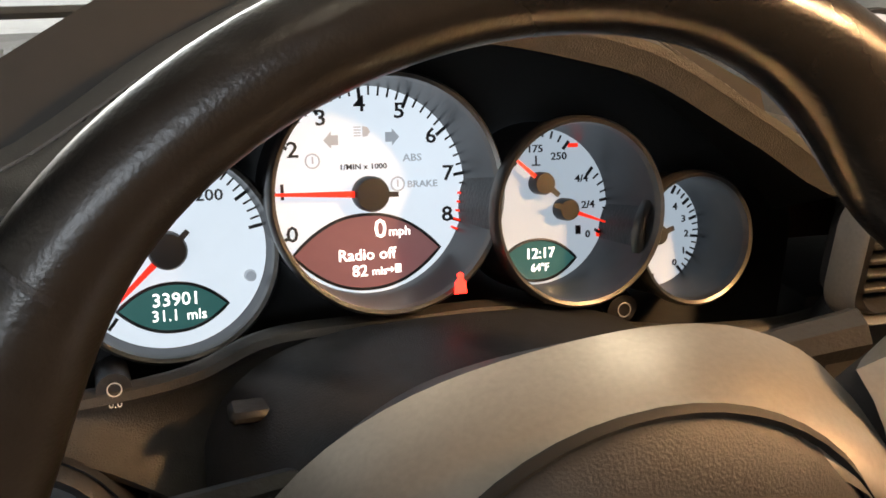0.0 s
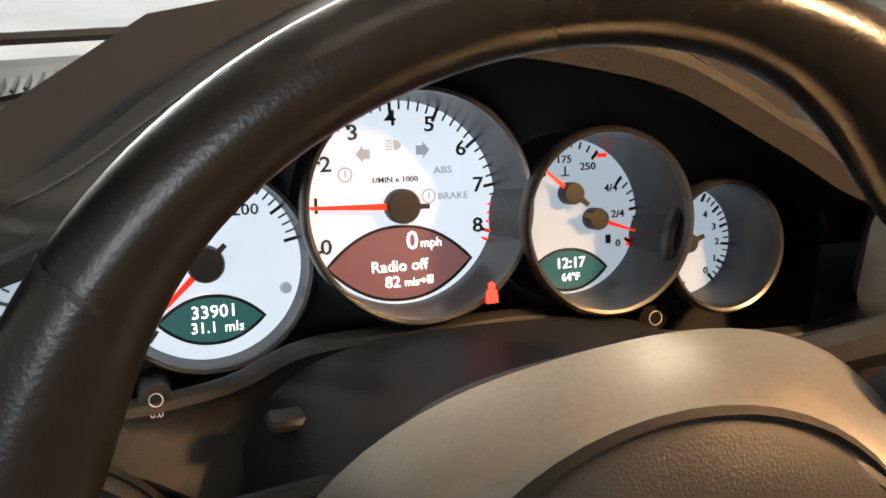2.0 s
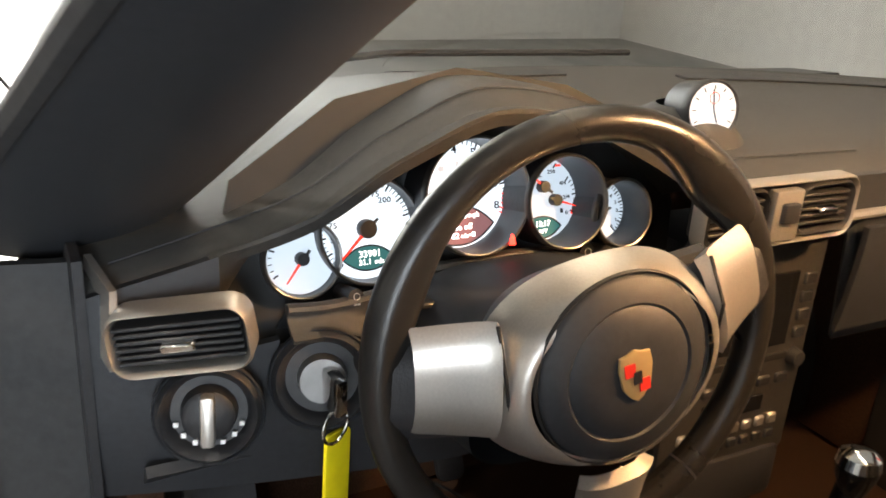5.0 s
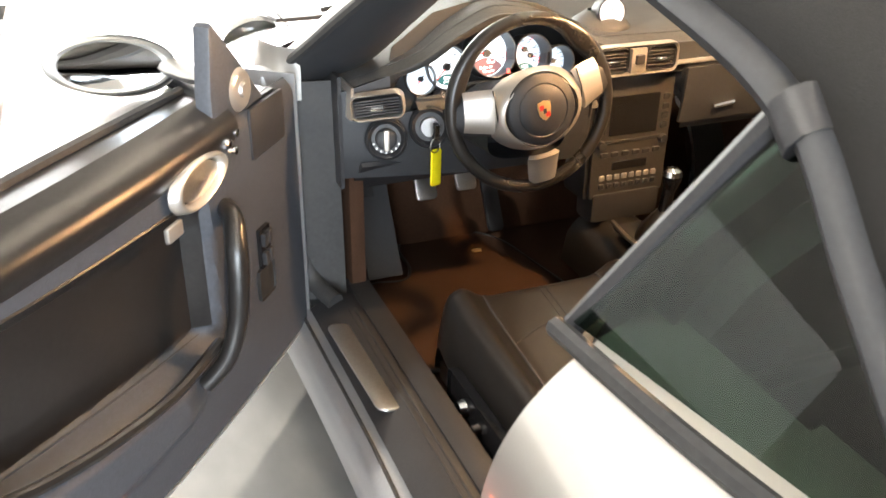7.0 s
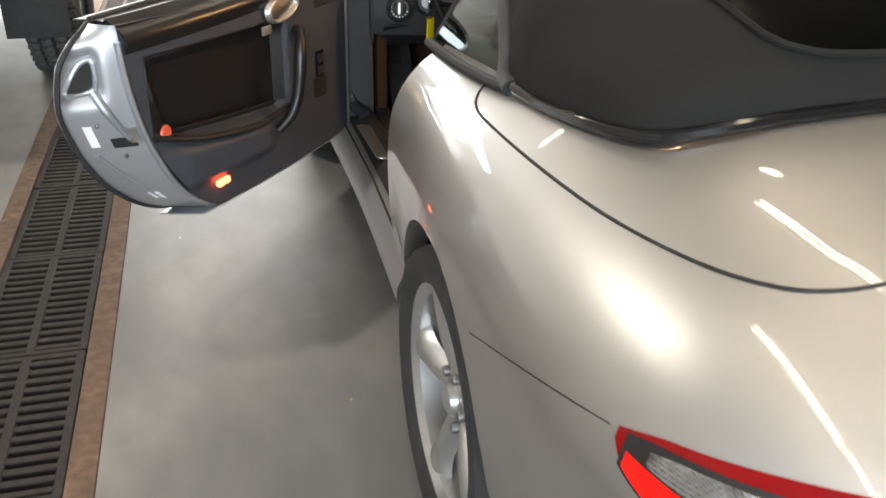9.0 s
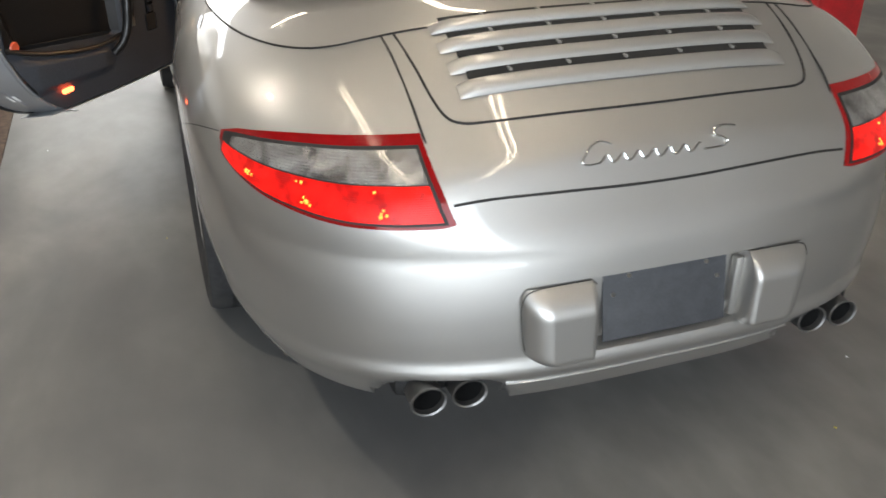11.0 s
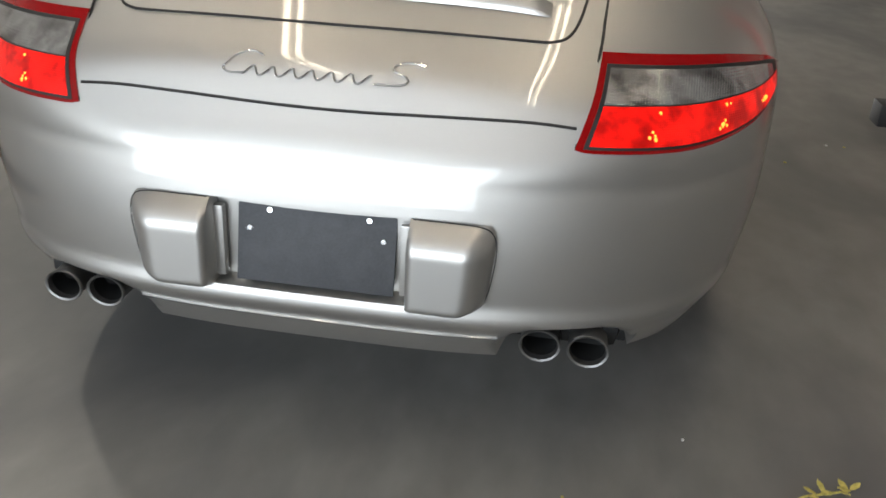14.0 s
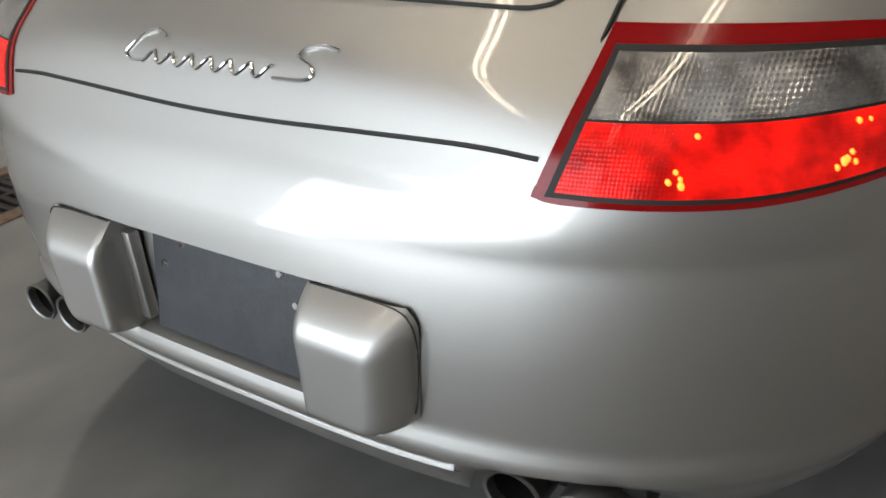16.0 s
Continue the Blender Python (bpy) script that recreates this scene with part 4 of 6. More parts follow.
part("header_rail", sweep(curve_pts([(-0.585, 2.25, 1.285), (-0.40, 2.34, 1.315), (0, 2.39, 1.325), (0.40, 2.34, 1.315), (0.585, 2.25, 1.285)], 8), 0.030, 10, flat=0.6), PANEL, car, "dark windscreen header rail")

# ---- soft top ----
from mathutils.bvhtree import BVHTree

EDGE = curve_pts([(-0.575, 2.32, 1.290), (-0.598, 2.05, 1.272), (-0.615, 1.82, 1.236), (-0.628, 1.61, 1.178), (-0.662, 1.47, 1.075), (-0.695, 1.34, 0.975), (-0.716, 1.27, 0.935), (-0.712, 1.10, 0.945), (-0.69, 0.94, 0.963), (-0.645, 0.835, 0.978), (-0.55, 0.805, 0.995), (-0.44, 0.802, 1.008), (-0.25, 0.80, 1.018), (-0.10, 0.798, 1.02)], 6)
MID = curve_pts([(0, 2.42, 1.330), (0, 2.2, 1.335), (0, 1.95, 1.328), (0, 1.72, 1.315), (0, 1.55, 1.295), (0, 1.40, 1.265), (0, 1.27, 1.250), (0, 1.14, 1.222), (0, 1.03, 1.190), (0, 0.945, 1.148), (0, 0.89, 1.110), (0, 0.845, 1.068), (0, 0.815, 1.038), (0, 0.80, 1.02)], 6)


def top_pt(u, v):
    i = min(int(u * (len(EDGE) - 1) + 0.5), len(EDGE) - 1)
    side = -1 if v <= 0.5 else 1
    a = (v * 2 if v <= 0.5 else 2 - v * 2) * math.pi / 2
    e, m = EDGE[i], MID[i]
    k = i / (len(EDGE) - 1)
    ex = 0.62 if k < 0.5 else 0.8
    c, sn = math.cos(a) ** ex if a < math.pi / 2 - 1e-6 else 0.0, math.sin(a) ** ex
    return Vector((side * -(e.x * c), m.y + (e.y - m.y) * c, e.z + (m.z - e.z) * sn)) if side > 0 else Vector((e.x * c, m.y + (e.y - m.y) * c, e.z + (m.z - e.z) * sn))


roof_bm = grid(top_pt, len(EDGE) - 1, 60)
roof_copy = roof_bm.copy()
soft = part("soft_top", thick(roof_bm, 0.012), CLOTH, car, "black cloth folding roof, closed", angle=70)
base_line = [p + Vector((-0.004, -0.004, 0.004)) for p in EDGE[36:]]
base_line += [Vector((-p.x, p.y, p.z)) for p in base_line[::-1]]
part("roof_base_seal", sweep(base_line, 0.011, 8), GLOSSBLACK, soft, "gloss black rubber base seal")
for s in (-1, 1):
    rail = [Vector((s * -p.x if s > 0 else p.x, p.y, p.z)) for p in EDGE[:19]]
    leg = [Vector((s * -p.x if s > 0 else p.x, p.y, p.z)) for p in EDGE[18:38]]
    part("side_rail", sweep([p + Vector((0, 0, -0.008)) for p in rail], 0.026, 10, flat=0.75), PANEL, soft, "grey roof side rail with seal")
    part("rear_rail", sweep(leg, 0.023, 10, flat=0.8), PANEL, soft, "grey roof edge strip")
    part("rail_joint", sweep([EDGE[18] * 1.0 if s < 0 else Vector((-EDGE[18].x, EDGE[18].y, EDGE[18].z)), (Vector((-0.634, 1.575, 1.150)) if s < 0 else Vector((0.634, 1.575, 1.150)))], 0.028, 10), BLACK, soft)
    A, B, C = Vector((s * 0.739, 1.748, 0.905)), Vector((s * 0.632, 1.605, 1.160)), Vector((s * 0.718, 1.285, 0.945))
    qb = bmesh.new()
    qb.faces.new([qb.verts.new(p) for p in (A, B, C)])
    pane = part("quarter_pane", thick(qb, 0.004), TINT, soft, "green tinted quarter window", smooth=False)
    pane.visible_shadow = False
    part("pane_front_strip", sweep([A + Vector((0, 0.012, -0.02)), B + Vector((0, 0.012, 0.01))], 0.013, 8), BLACK, pane)
    part("belt_strip", sweep(curve_pts([(s * 0.752, 1.765, 0.892), (s * 0.748, 1.55, 0.905), (s * 0.737, 1.36, 0.920), (s * 0.728, 1.27, 0.932)], 6), 0.012, 8), RUBBER, pane, "black belt-line seal")


tree = BVHTree.FromBMesh(roof_copy)
roof_copy.free()


def rw(u, v):
    """Rear window, lying just off the cloth; a wide rounded rectangle."""
    t, q = u * 2 - 1, v * 2 - 1
    n = 5.0
    m = max(abs(t), abs(q), 1e-6)
    k = m / (abs(t) ** n + abs(q) ** n) ** (1 / n) if m > 1e-5 else 1.0
    t, q = t * k, q * k
    z = 1.155 + 0.068 * q
    x = t * (0.50 + 0.45 * (z - 1.155))
    hit = tree.ray_cast(Vector((x, -0.5, z)), Vector((0, 1, 0)))
    p = hit[0] if hit[0] is not None else Vector((x, 1.0, z))
    return p + Vector((0, -0.007, 0.005))


rwin = part("rear_window", thick(grid(rw, 40, 16), 0.004), DARKGLASS, soft, "dark glass rear window")
part("window_surround", sweep([rw(i / 30, 0) + Vector((0, -0.002, 0)) for i in range(31)] + [rw(1, i / 10) for i in range(1, 11)] + [rw(1 - i / 30, 1) for i in range(1, 31)] + [rw(0, 1 - i / 10) for i in range(1, 10)], 0.006, 6, True), CLOTH, rwin)
part("parcel_wall", box(0, 1.30, 0.80, 1.2, 0.04, 0.36, 0.02), DARK, car)

# ---- driver's door, standing open ----
DOOR = Matrix(((-0.594, 0.805, 0, -0.86), (-0.805, -0.594, 0, 2.87), (0, 0, 1, 0), (0, 0, 0, 1)))


def dpart(name, bm, material, parent, label="", angle=40):
    bm.transform(DOOR)
    return part(name, bm, material, parent, label, True, angle)


def d_rear(z):
    return lerp_table([(0.29, 0.78), (0.32, 0.875), (0.38, 0.975), (0.48, 1.075), (0.60, 1.145), (0.72, 1.185), (0.80, 1.180), (0.86, 1.135), (0.90, 1.06)], z)


def d_panel_rear(z):
    return lerp_table([(0.29, 0.72), (0.325, 0.80), (0.36, 0.855), (0.42, 0.915), (0.50, 0.965), (0.62, 1.015), (0.75, 1.045), (0.90, 1.062)], z)


def d_out(s, z):
    return -0.105 - 0.035 * math.sin(min(1, max(0, (z - 0.28) / 0.6)) * math.pi) + 0.05 * max(0, z - 0.72) ** 1.2 + 0.03 * (s / 1.15) ** 4


def d_in(s, z):
    return 0.100 - 0.075 * max(0, s / 1.05) ** 3


door = part("driver_door", join(), SILVER, car, "open silver driver door with charcoal trim")
skin_bm = grid(lambda u, v: (lambda z: Vector((-0.02 + (d_rear(z) + 0.02) * u, d_out((d_rear(z)) * u, z), z)))(0.29 + 0.61 * v), 40, 30)
dpart("door_skin", thick(skin_bm, 0.006), SILVER, door, "silver outer door skin")


def jamb_fn(u, v):
    z = 0.29 + 0.61 * v
    a = Vector((d_rear(z), d_out(d_rear(z), z), z))
    b = Vector((d_panel_rear(z), d_in(d_panel_rear(z), z) - 0.006, z))
    bow = Vector((0.018, -0.012, 0)) * math.sin(u * math.pi) * 0.6
    p = a.lerp(b, u) + bow
    # sunk hand-hole near the top
    w = ((u - 0.42) / 0.25) ** 4 + ((v - 0.80) / 0.10) ** 4
    return p - Vector((0.7, 0.55, 0)) * 0.035 * math.exp(-w)


dpart("jamb_face", grid(jamb_fn, 44, 70), SILVER_IN, door, "grey painted door end face", 60)
jn = Matrix(((0.75, 0.66, 0, 0), (0, 0, 1, 0), (0.66, -0.75, 0, 0), (0, 0, 0, 1)))


def on_jamb(u, z, up=0.0):
    p = jamb_fn(u, (z - 0.29) / 0.61)
    return p + Vector((0.72, 0.55, 0)).normalized() * up


def jamb_patch(u0, u1, z0, z1, up=0.002):
    return thick(grid(lambda a, b: on_jamb(u0 + (u1 - u0) * a, z0 + (z1 - z0) * b, up), 4, 4), 0.002)


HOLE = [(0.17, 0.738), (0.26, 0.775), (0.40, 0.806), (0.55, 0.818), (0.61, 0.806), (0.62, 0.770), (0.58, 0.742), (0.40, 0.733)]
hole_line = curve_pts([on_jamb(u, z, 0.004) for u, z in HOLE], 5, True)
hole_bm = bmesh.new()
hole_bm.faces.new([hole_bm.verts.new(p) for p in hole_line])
# Flat near-black sheet over the hollow: its shade put into colour.
dpart("hole_shade", thick(hole_bm, 0.0015), DARK, door)
dpart("hole_rim", sweep(hole_line, 0.0075, 8, True), SILVER_IN, door, "raised silver rim round the hand hole")
dpart("end_rib", sweep(curve_pts([on_jamb(0.56, 0.735, 0.002), on_jamb(0.66, 0.69, 0.003), on_jamb(0.74, 0.64, 0.003), on_jamb(0.80, 0.60, 0.001)], 6), lambda t: 0.014 - 0.007 * t, 10), SILVER_IN, door)
dpart("end_fold", sweep(curve_pts([on_jamb(0.30, 0.56, 0.001), on_jamb(0.50, 0.47, 0.002), on_jamb(0.62, 0.36, 0.001)], 6), 0.006, 8), SILVER_IN, door)
dpart("inner_fold", sweep([on_jamb(0.97, 0.34 + 0.52 * k / 20, 0.003) for k in range(21)], 0.009, 8), SILVER_IN, door)
dpart("label", jamb_patch(0.30, 0.42, 0.585, 0.648), WHITE_PLASTIC, door, "white paper sticker")
dpart("label", jamb_patch(0.52, 0.66, 0.385, 0.412), WHITE_PLASTIC, door)
dpart("latch", jamb_patch(0.58, 0.86, 0.578, 0.606, 0.004), DARK, door, "black door latch slot")
dpart("latch_plate", jamb_patch(0.80, 0.92, 0.590, 0.635, 0.005), CHROME, door)
for bu, bz in ((0.50, 0.648), (0.66, 0.55)):
    c = on_jamb(bu, bz, 0.003)
    b = bmesh.new()
    bmesh.ops.create_icosphere(b, subdivisions=2, radius=0.006, matrix=Matrix.Translation(c))
    dpart("bolt", b, STEEL, door)
edge_pts = [Vector((d_rear(0.29 + 0.61 * k / 40), d_out(d_rear(0.29 + 0.61 * k / 40), 0.29 + 0.61 * k / 40) + 0.012, 0.29 + 0.61 * k / 40)) for k in range(41)]
dpart("edge_seal", sweep(edge_pts, 0.007, 6), RUBBER, door, "black rubber edge seal")
# closing bottom and front
dpart("door_bottom", thick(grid(lambda u, v: Vector((0.0 + 0.86 * u, d_out(0.86 * u, 0.29) + (d_in(0.86 * u, 0.33) - d_out(0.86 * u, 0.29)) * v, 0.29 + 0.03 * v)), 12, 4), 0.004), SILVER_IN, door)
dpart("door_front_edge", thick(grid(lambda u, v: Vector((0.0 - 0.02 * (1 - u), -0.13 + 0.225 * u, 0.30 + 0.60 * v)), 6, 12), 0.004), SILVER_IN, door)


# inner trim: upper rail, recessed insert, pocket
def trim_fn(u, v):
    z = 0.325 + 0.575 * v
    s = 0.03 + (d_panel_rear(z) - 0.03) * u
    w = d_in(s, z)
    if v > 0.94:
        w -= 0.02 * ((v - 0.94) / 0.06) ** 2
    # insert: sunk field between the grab handle and the rear edge
    f = lambda x, a, b, r: max(0.0, min(1.0, (x - a) / r)) * max(0.0, min(1.0, (b - x) / r))
    zt = 0.805
    zb = 0.50 + 0.10 * max(0, s - 0.45)
    w -= 0.045 * f(s, 0.40, d_panel_rear(z) - 0.05, 0.04) * f(z, zb, zt, 0.03)
    # bulging pocket below
    w += 0.020 * f(s, 0.48, 0.98, 0.08) * f(z, 0.40, zb + 0.005, 0.03)
    return Vector((s, w, z))


trim = dpart("door_trim", grid(trim_fn, 110, 80), DOORSKIN_LIT, door, "charcoal moulded door trim", 35)
dpart("trim_rail", thick(grid(lambda u, v: Vector((0.30 + 0.755 * u, d_in(0.30 + 0.755 * u, 0.86) + 0.004 + 0.014 * math.sin(v * math.pi) - 0.05 * v ** 3, 0.828 + 0.03 * (1 - u) + 0.082 * v)), 30, 10), 0.008), LEATHER, trim, "brown-tinged leather upper rail")
dpart("trim_insert", thick(grid(lambda u, v: (lambda s, z: Vector((s, trim_fn((s - 0.03) / (d_panel_rear(z) - 0.03), (z - 0.325) / 0.575).y + 0.003, z)))(0.415 + 0.585 * u, 0.540 + 0.04 * u + (0.265 - 0.035 * u) * v), 24, 12), 0.004), LEATHER, trim, "black leather insert")
dpart("pocket_edge", sweep(curve_pts([(0.455, 0.118, 0.535), (0.60, 0.112, 0.522), (0.75, 0.095, 0.535), (0.88, 0.072, 0.558), (0.97, 0.050, 0.585), (1.0, 0.035, 0.60)], 6), 0.010, 8), LEATHER, trim, "leather pocket edge roll")
# Thin near-black strip for the shade inside the pocket mouth.
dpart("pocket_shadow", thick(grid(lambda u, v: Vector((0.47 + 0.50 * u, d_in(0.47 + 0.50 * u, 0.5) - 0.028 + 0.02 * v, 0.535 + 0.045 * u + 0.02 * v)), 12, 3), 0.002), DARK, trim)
handle = dpart("grab_handle", sweep(curve_pts([(0.355, 0.10, 0.752), (0.395, 0.135, 0.752), (0.43, 0.155, 0.715), (0.445, 0.16, 0.65), (0.455, 0.155, 0.58), (0.475, 0.14, 0.515), (0.50, 0.105, 0.468)], 8), lambda t: 0.020 - 0.007 * abs(t - 0.35), 12), LEATHER, trim, "curved leather grab handle")
dpart("handle_base", sweep(curve_pts([(0.34, 0.105, 0.735), (0.352, 0.112, 0.66), (0.365, 0.110, 0.585)], 8), 0.013, 8), PANEL, handle)
dpart("handle_foot", box(0.367, 0.115, 0.575, 0.018, 0.014, 0.055, 0.004), SATIN, handle)
bezel_m = Matrix(((1, 0, 0, 0.437), (0, 0, 1, 0.103), (0, 1, 0, 0.838), (0, 0, 0, 1)))


def egg(a, k=1.0):
    x, y = math.cos(a), math.sin(a)
    return (0.092 * k * x, (0.042 + 0.008 * x) * k * y)


lev = dpart("release_bezel", join(grid(lambda u, v: bezel_m @ Matrix.Rotation(radians(-4), 4, "Z") @ Vector((*egg(u * 2 * math.pi, 1 - 0.30 * v), -0.004 + 0.018 * math.sin(v * math.pi) ** 0.6)), 40, 8, close_u=True)), SATIN, trim, "satin silver door release surround")
dpart("release_lever", join(grid(lambda u, v: bezel_m @ Vector((*egg(u * 2 * math.pi, 0.70 * (1 - v)), 0.002 + 0.006 * v)), 40, 6, close_u=True)), ALU, lev, "silver door release lever")
dpart("lock_tab", box(0.533, 0.105, 0.787, 0.045, 0.010, 0.026, 0.004), SATIN, trim)
for k, (ss, zz) in enumerate(((0.335, 0.868), (0.305, 0.876), (0.315, 0.846))):
    dpart("memory_button", lathe([(0, 0.01), (0.007, 0.009), (0.009, 0), (0.010, -0.004)], 14, Matrix(((1, 0, 0, ss), (0, 0, 1, 0.104), (0, 1, 0, zz), (0, 0, 0, 1)))), CHROME, trim)
dpart("switch_panel", box(0.222, 0.102, 0.612, 0.045, 0.012, 0.085, 0.004), GLOSSBLACK, trim, "black window switch panel")
for zz in (0.592, 0.632):
    for ss in (0.212, 0.234):
        dpart("window_switch", box(ss, 0.110, zz, 0.016, 0.014, 0.028, 0.004), BLACK, trim)
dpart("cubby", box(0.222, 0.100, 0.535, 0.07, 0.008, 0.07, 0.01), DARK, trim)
dpart("sail_panel", slab([(0.150, 0.895), (0.355, 0.888), (0.352, 0.96), (0.335, 1.065), (0.322, 1.070), (0.235, 0.985)], 0.03, Matrix(((1, 0, 0, 0), (0, 0, 1, 0.065), (0, 1, 0, 0), (0, 0, 0, 1))), 0.008), DOORSKIN_LIT, door, "black mirror sail panel")
tw = dpart("tweeter", lathe([(0, 0.012), (0.012, 0.012), (0.014, 0.006), (0.026, 0.008), (0.034, 0.006), (0.040, 0)], 28, Matrix(((1, 0, 0, 0.252), (0, 0, 1, 0.096), (0, 1, 0, 0.938), (0, 0, 0, 1)))), SATIN, door, "round silver-grey tweeter")
dpart("front_flap", box(0.16, 0.100, 0.845, 0.15, 0.008, 0.10, 0.006), BLACK, trim)
dpart("warning_lamp", box(0.775, 0.078, 0.392, 0.055, 0.014, 0.018, 0.004), LAMP_RED, door, "lit red door warning lamp")
dpart("reflector", lathe([(0, 0.006), (0.018, 0.005), (0.022, 0)], 20, Matrix(((1.0, 0, 0, 0.965), (0, 0, 1, 0.048), (0, 1, 0, 0.60), (0, 0, 0, 1)))), REFLECTOR, door, "orange door reflector")
dpart("window_slot", sweep([(0.20, -0.055, 0.905), (0.6, -0.065, 0.905), (1.05, -0.07, 0.90)], 0.012, 8), RUBBER, door, "black window slot seal")
dpart("door_top", thick(grid(lambda u, v: Vector((0.10 + 0.95 * u, -0.125 + (d_in(0.1 + 0.95 * u, 0.9) + 0.115) * v, 0.898 + 0.006 * math.sin(v * math.pi))), 20, 6), 0.006), LEATHER, door)
# wing mirror
mm = Matrix.Translation((-1.137, 2.80, 0.962))


def egg_m(u, v):
    a = u * 2 * math.pi
    k = math.sin(min(1, v * 1.0) * math.pi / 2) ** 0.55
    return Vector((0.118 * k * math.cos(a), 0.105 - 0.15 * v, (0.058 + 0.006 * math.cos(a)) * k * math.sin(a)))


mir = part("wing_mirror", grid(lambda u, v: mm @ Matrix.Rotation(radians(6), 4, "Y") @ egg_m(u, 0.02 + 0.98 * v), 36, 14, close_u=True), SILVER, door, "silver wing mirror")
part("mirror_glass", lathe([(0, 0.0), (0.9, 0.001), (1.0, 0.004)], 40, mm @ Matrix.Rotation(radians(6), 4, "Y") @ pose(0, -0.043, 0, 90, 0, 6) @ Matrix.Diagonal((0.103, 0.049, 1, 1))), MIRROR, mir, "mirror glass")
part("mirror_rim", lathe([(0.90, 0.004), (1.0, 0.006), (1.12, 0.0), (1.14, -0.01)], 40, mm @ Matrix.Rotation(radians(6), 4, "Y") @ pose(0, -0.043, 0, 90, 0, 6) @ Matrix.Diagonal((0.103, 0.049, 1, 1))), SILVER, mir)
part("mirror_arm", sweep(curve_pts([(-1.04, 2.80, 0.95), (-1.00, 2.72, 0.945), (-0.97, 2.665, 0.95)], 6), 0.030, 10, flat=0.6), SILVER, mir)
part("mirror_arm", sweep(curve_pts([(-1.04, 2.82, 0.915), (-1.0, 2.74, 0.905), (-0.98, 2.68, 0.90)], 6), 0.018, 10, flat=0.7), BLACK, mir)
# ---- cabin ----
part("cabin_floor", box(0, 2.45, 0.215, 1.32, 1.9, 0.03), CARPET, car, "dark brown carpeted cabin floor", smooth=False)
part("toe_board", thick(grid(lambda u, v: Vector((-0.65 + 1.30 * u, 3.25 + 0.22 * v, 0.23 + 0.42 * v)), 6, 6), 0.02), CARPET, car)
part("kick_panel", box(-0.655, 3.08, 0.50, 0.04, 0.50, 0.52, 0.015), CARPET, car)
part("kick_panel", box(0.655, 3.08, 0.50, 0.04, 0.50, 0.52, 0.015), CARPET, car)
foot_rest = part("foot_rest", thick(grid(lambda u, v: Vector((-0.575 + 0.095 * u, 3.03 + 0.16 * v, 0.26 + 0.26 * v)), 4, 8), 0.02), BLACK, car, "ribbed black foot rest")
for k in range(5):
    part("rib", sweep([(-0.565 + 0.019 * k, 3.025, 0.268), (-0.565 + 0.019 * k, 3.185, 0.53)], 0.004, 5), RUBBER, foot_rest)
mat_out = [(-0.585, 2.62), (-0.10, 2.62), (-0.095, 3.05), (-0.16, 3.23), (-0.34, 3.27), (-0.42, 3.22), (-0.43, 3.10), (-0.47, 3.03), (-0.585, 3.01)]
mat_c = [p.xy for p in curve_pts([(x, y, 0) for x, y in mat_out], 5, True)]
mat_ob = part("floor_mat", slab(mat_c, 0.010, pose(0, 0, 0.232), 0.003), CARPET, car, "brown carpet floor mat")
part("mat_binding", sweep([(x, y, 0.240) for x, y in mat_c], 0.005, 6, True), LEATHER, mat_ob, "stitched leather mat edging")
part("mat_emblem", slab([(-0.012, 0), (0.012, -0.002), (0.016, 0.010), (0.004, 0.018), (-0.014, 0.012)], 0.003, pose(-0.213, 3.115, 0.242)), GOLD, mat_ob)


def pedal(x, y, z, w, h):
    p = part("pedal", slab(rounded(w, h, 0.012), 0.010, pose(x, y, z, 62), 0.003), ALU, car, "aluminium pedal")
    part("pedal_arm", sweep([(x, y + 0.012, z), (x, y + 0.06, z + 0.10), (x, y + 0.05, z + 0.28)], 0.009, 6), BLACK, p)


pedal(-0.345, 3.20, 0.43, 0.062, 0.072)
pedal(-0.222, 3.20, 0.44, 0.062, 0.066)
part("accelerator", slab(rounded(0.05, 0.17, 0.015), 0.012, pose(-0.125, 3.22, 0.34, 60), 0.004), BLACK, car, "black accelerator pedal")

# ---- dashboard ----
DT = [(-0.70, 0.870), (-0.60, 0.903), (-0.52, 0.932), (-0.44, 0.985), (-0.35, 1.022), (-0.26, 1.010), (-0.18, 0.975), (-0.12, 0.945), (-0.05, 0.932), (0.2, 0.93), (0.5, 0.925), (0.70, 0.90)]
DF = [(-0.70, 2.80), (-0.60, 2.775), (-0.48, 2.752), (-0.36, 2.735), (-0.25, 2.735), (-0.15, 2.735), (-0.05, 2.74), (0.2, 2.735), (0.5, 2.735), (0.70, 2.78)]


def dash_top(u, v):
    x = -0.70 + 1.40 * u
    yf, zf = lerp_table(DF, x), lerp_table(DT, x)
    yb, zb = 3.27 - 0.24 * (x / 0.70) ** 2, 0.942
    hood = math.sin(min(1, v / 0.30) * math.pi / 2)
    z = zf - 0.018 * (1 - hood) ** 2 + (zb - zf) * max(0, (v - 0.12) / 0.88) ** 1.3
    return Vector((x, yf + (yb - yf) * v, z))


dash = thing("dashboard", "charcoal stitched dashboard with silver trim, across the car", "dashboard")
part("dash_top", thick(grid(dash_top, 90, 36), 0.012), DASH, dash, "charcoal textured dash top")
stitch = bmesh.new()
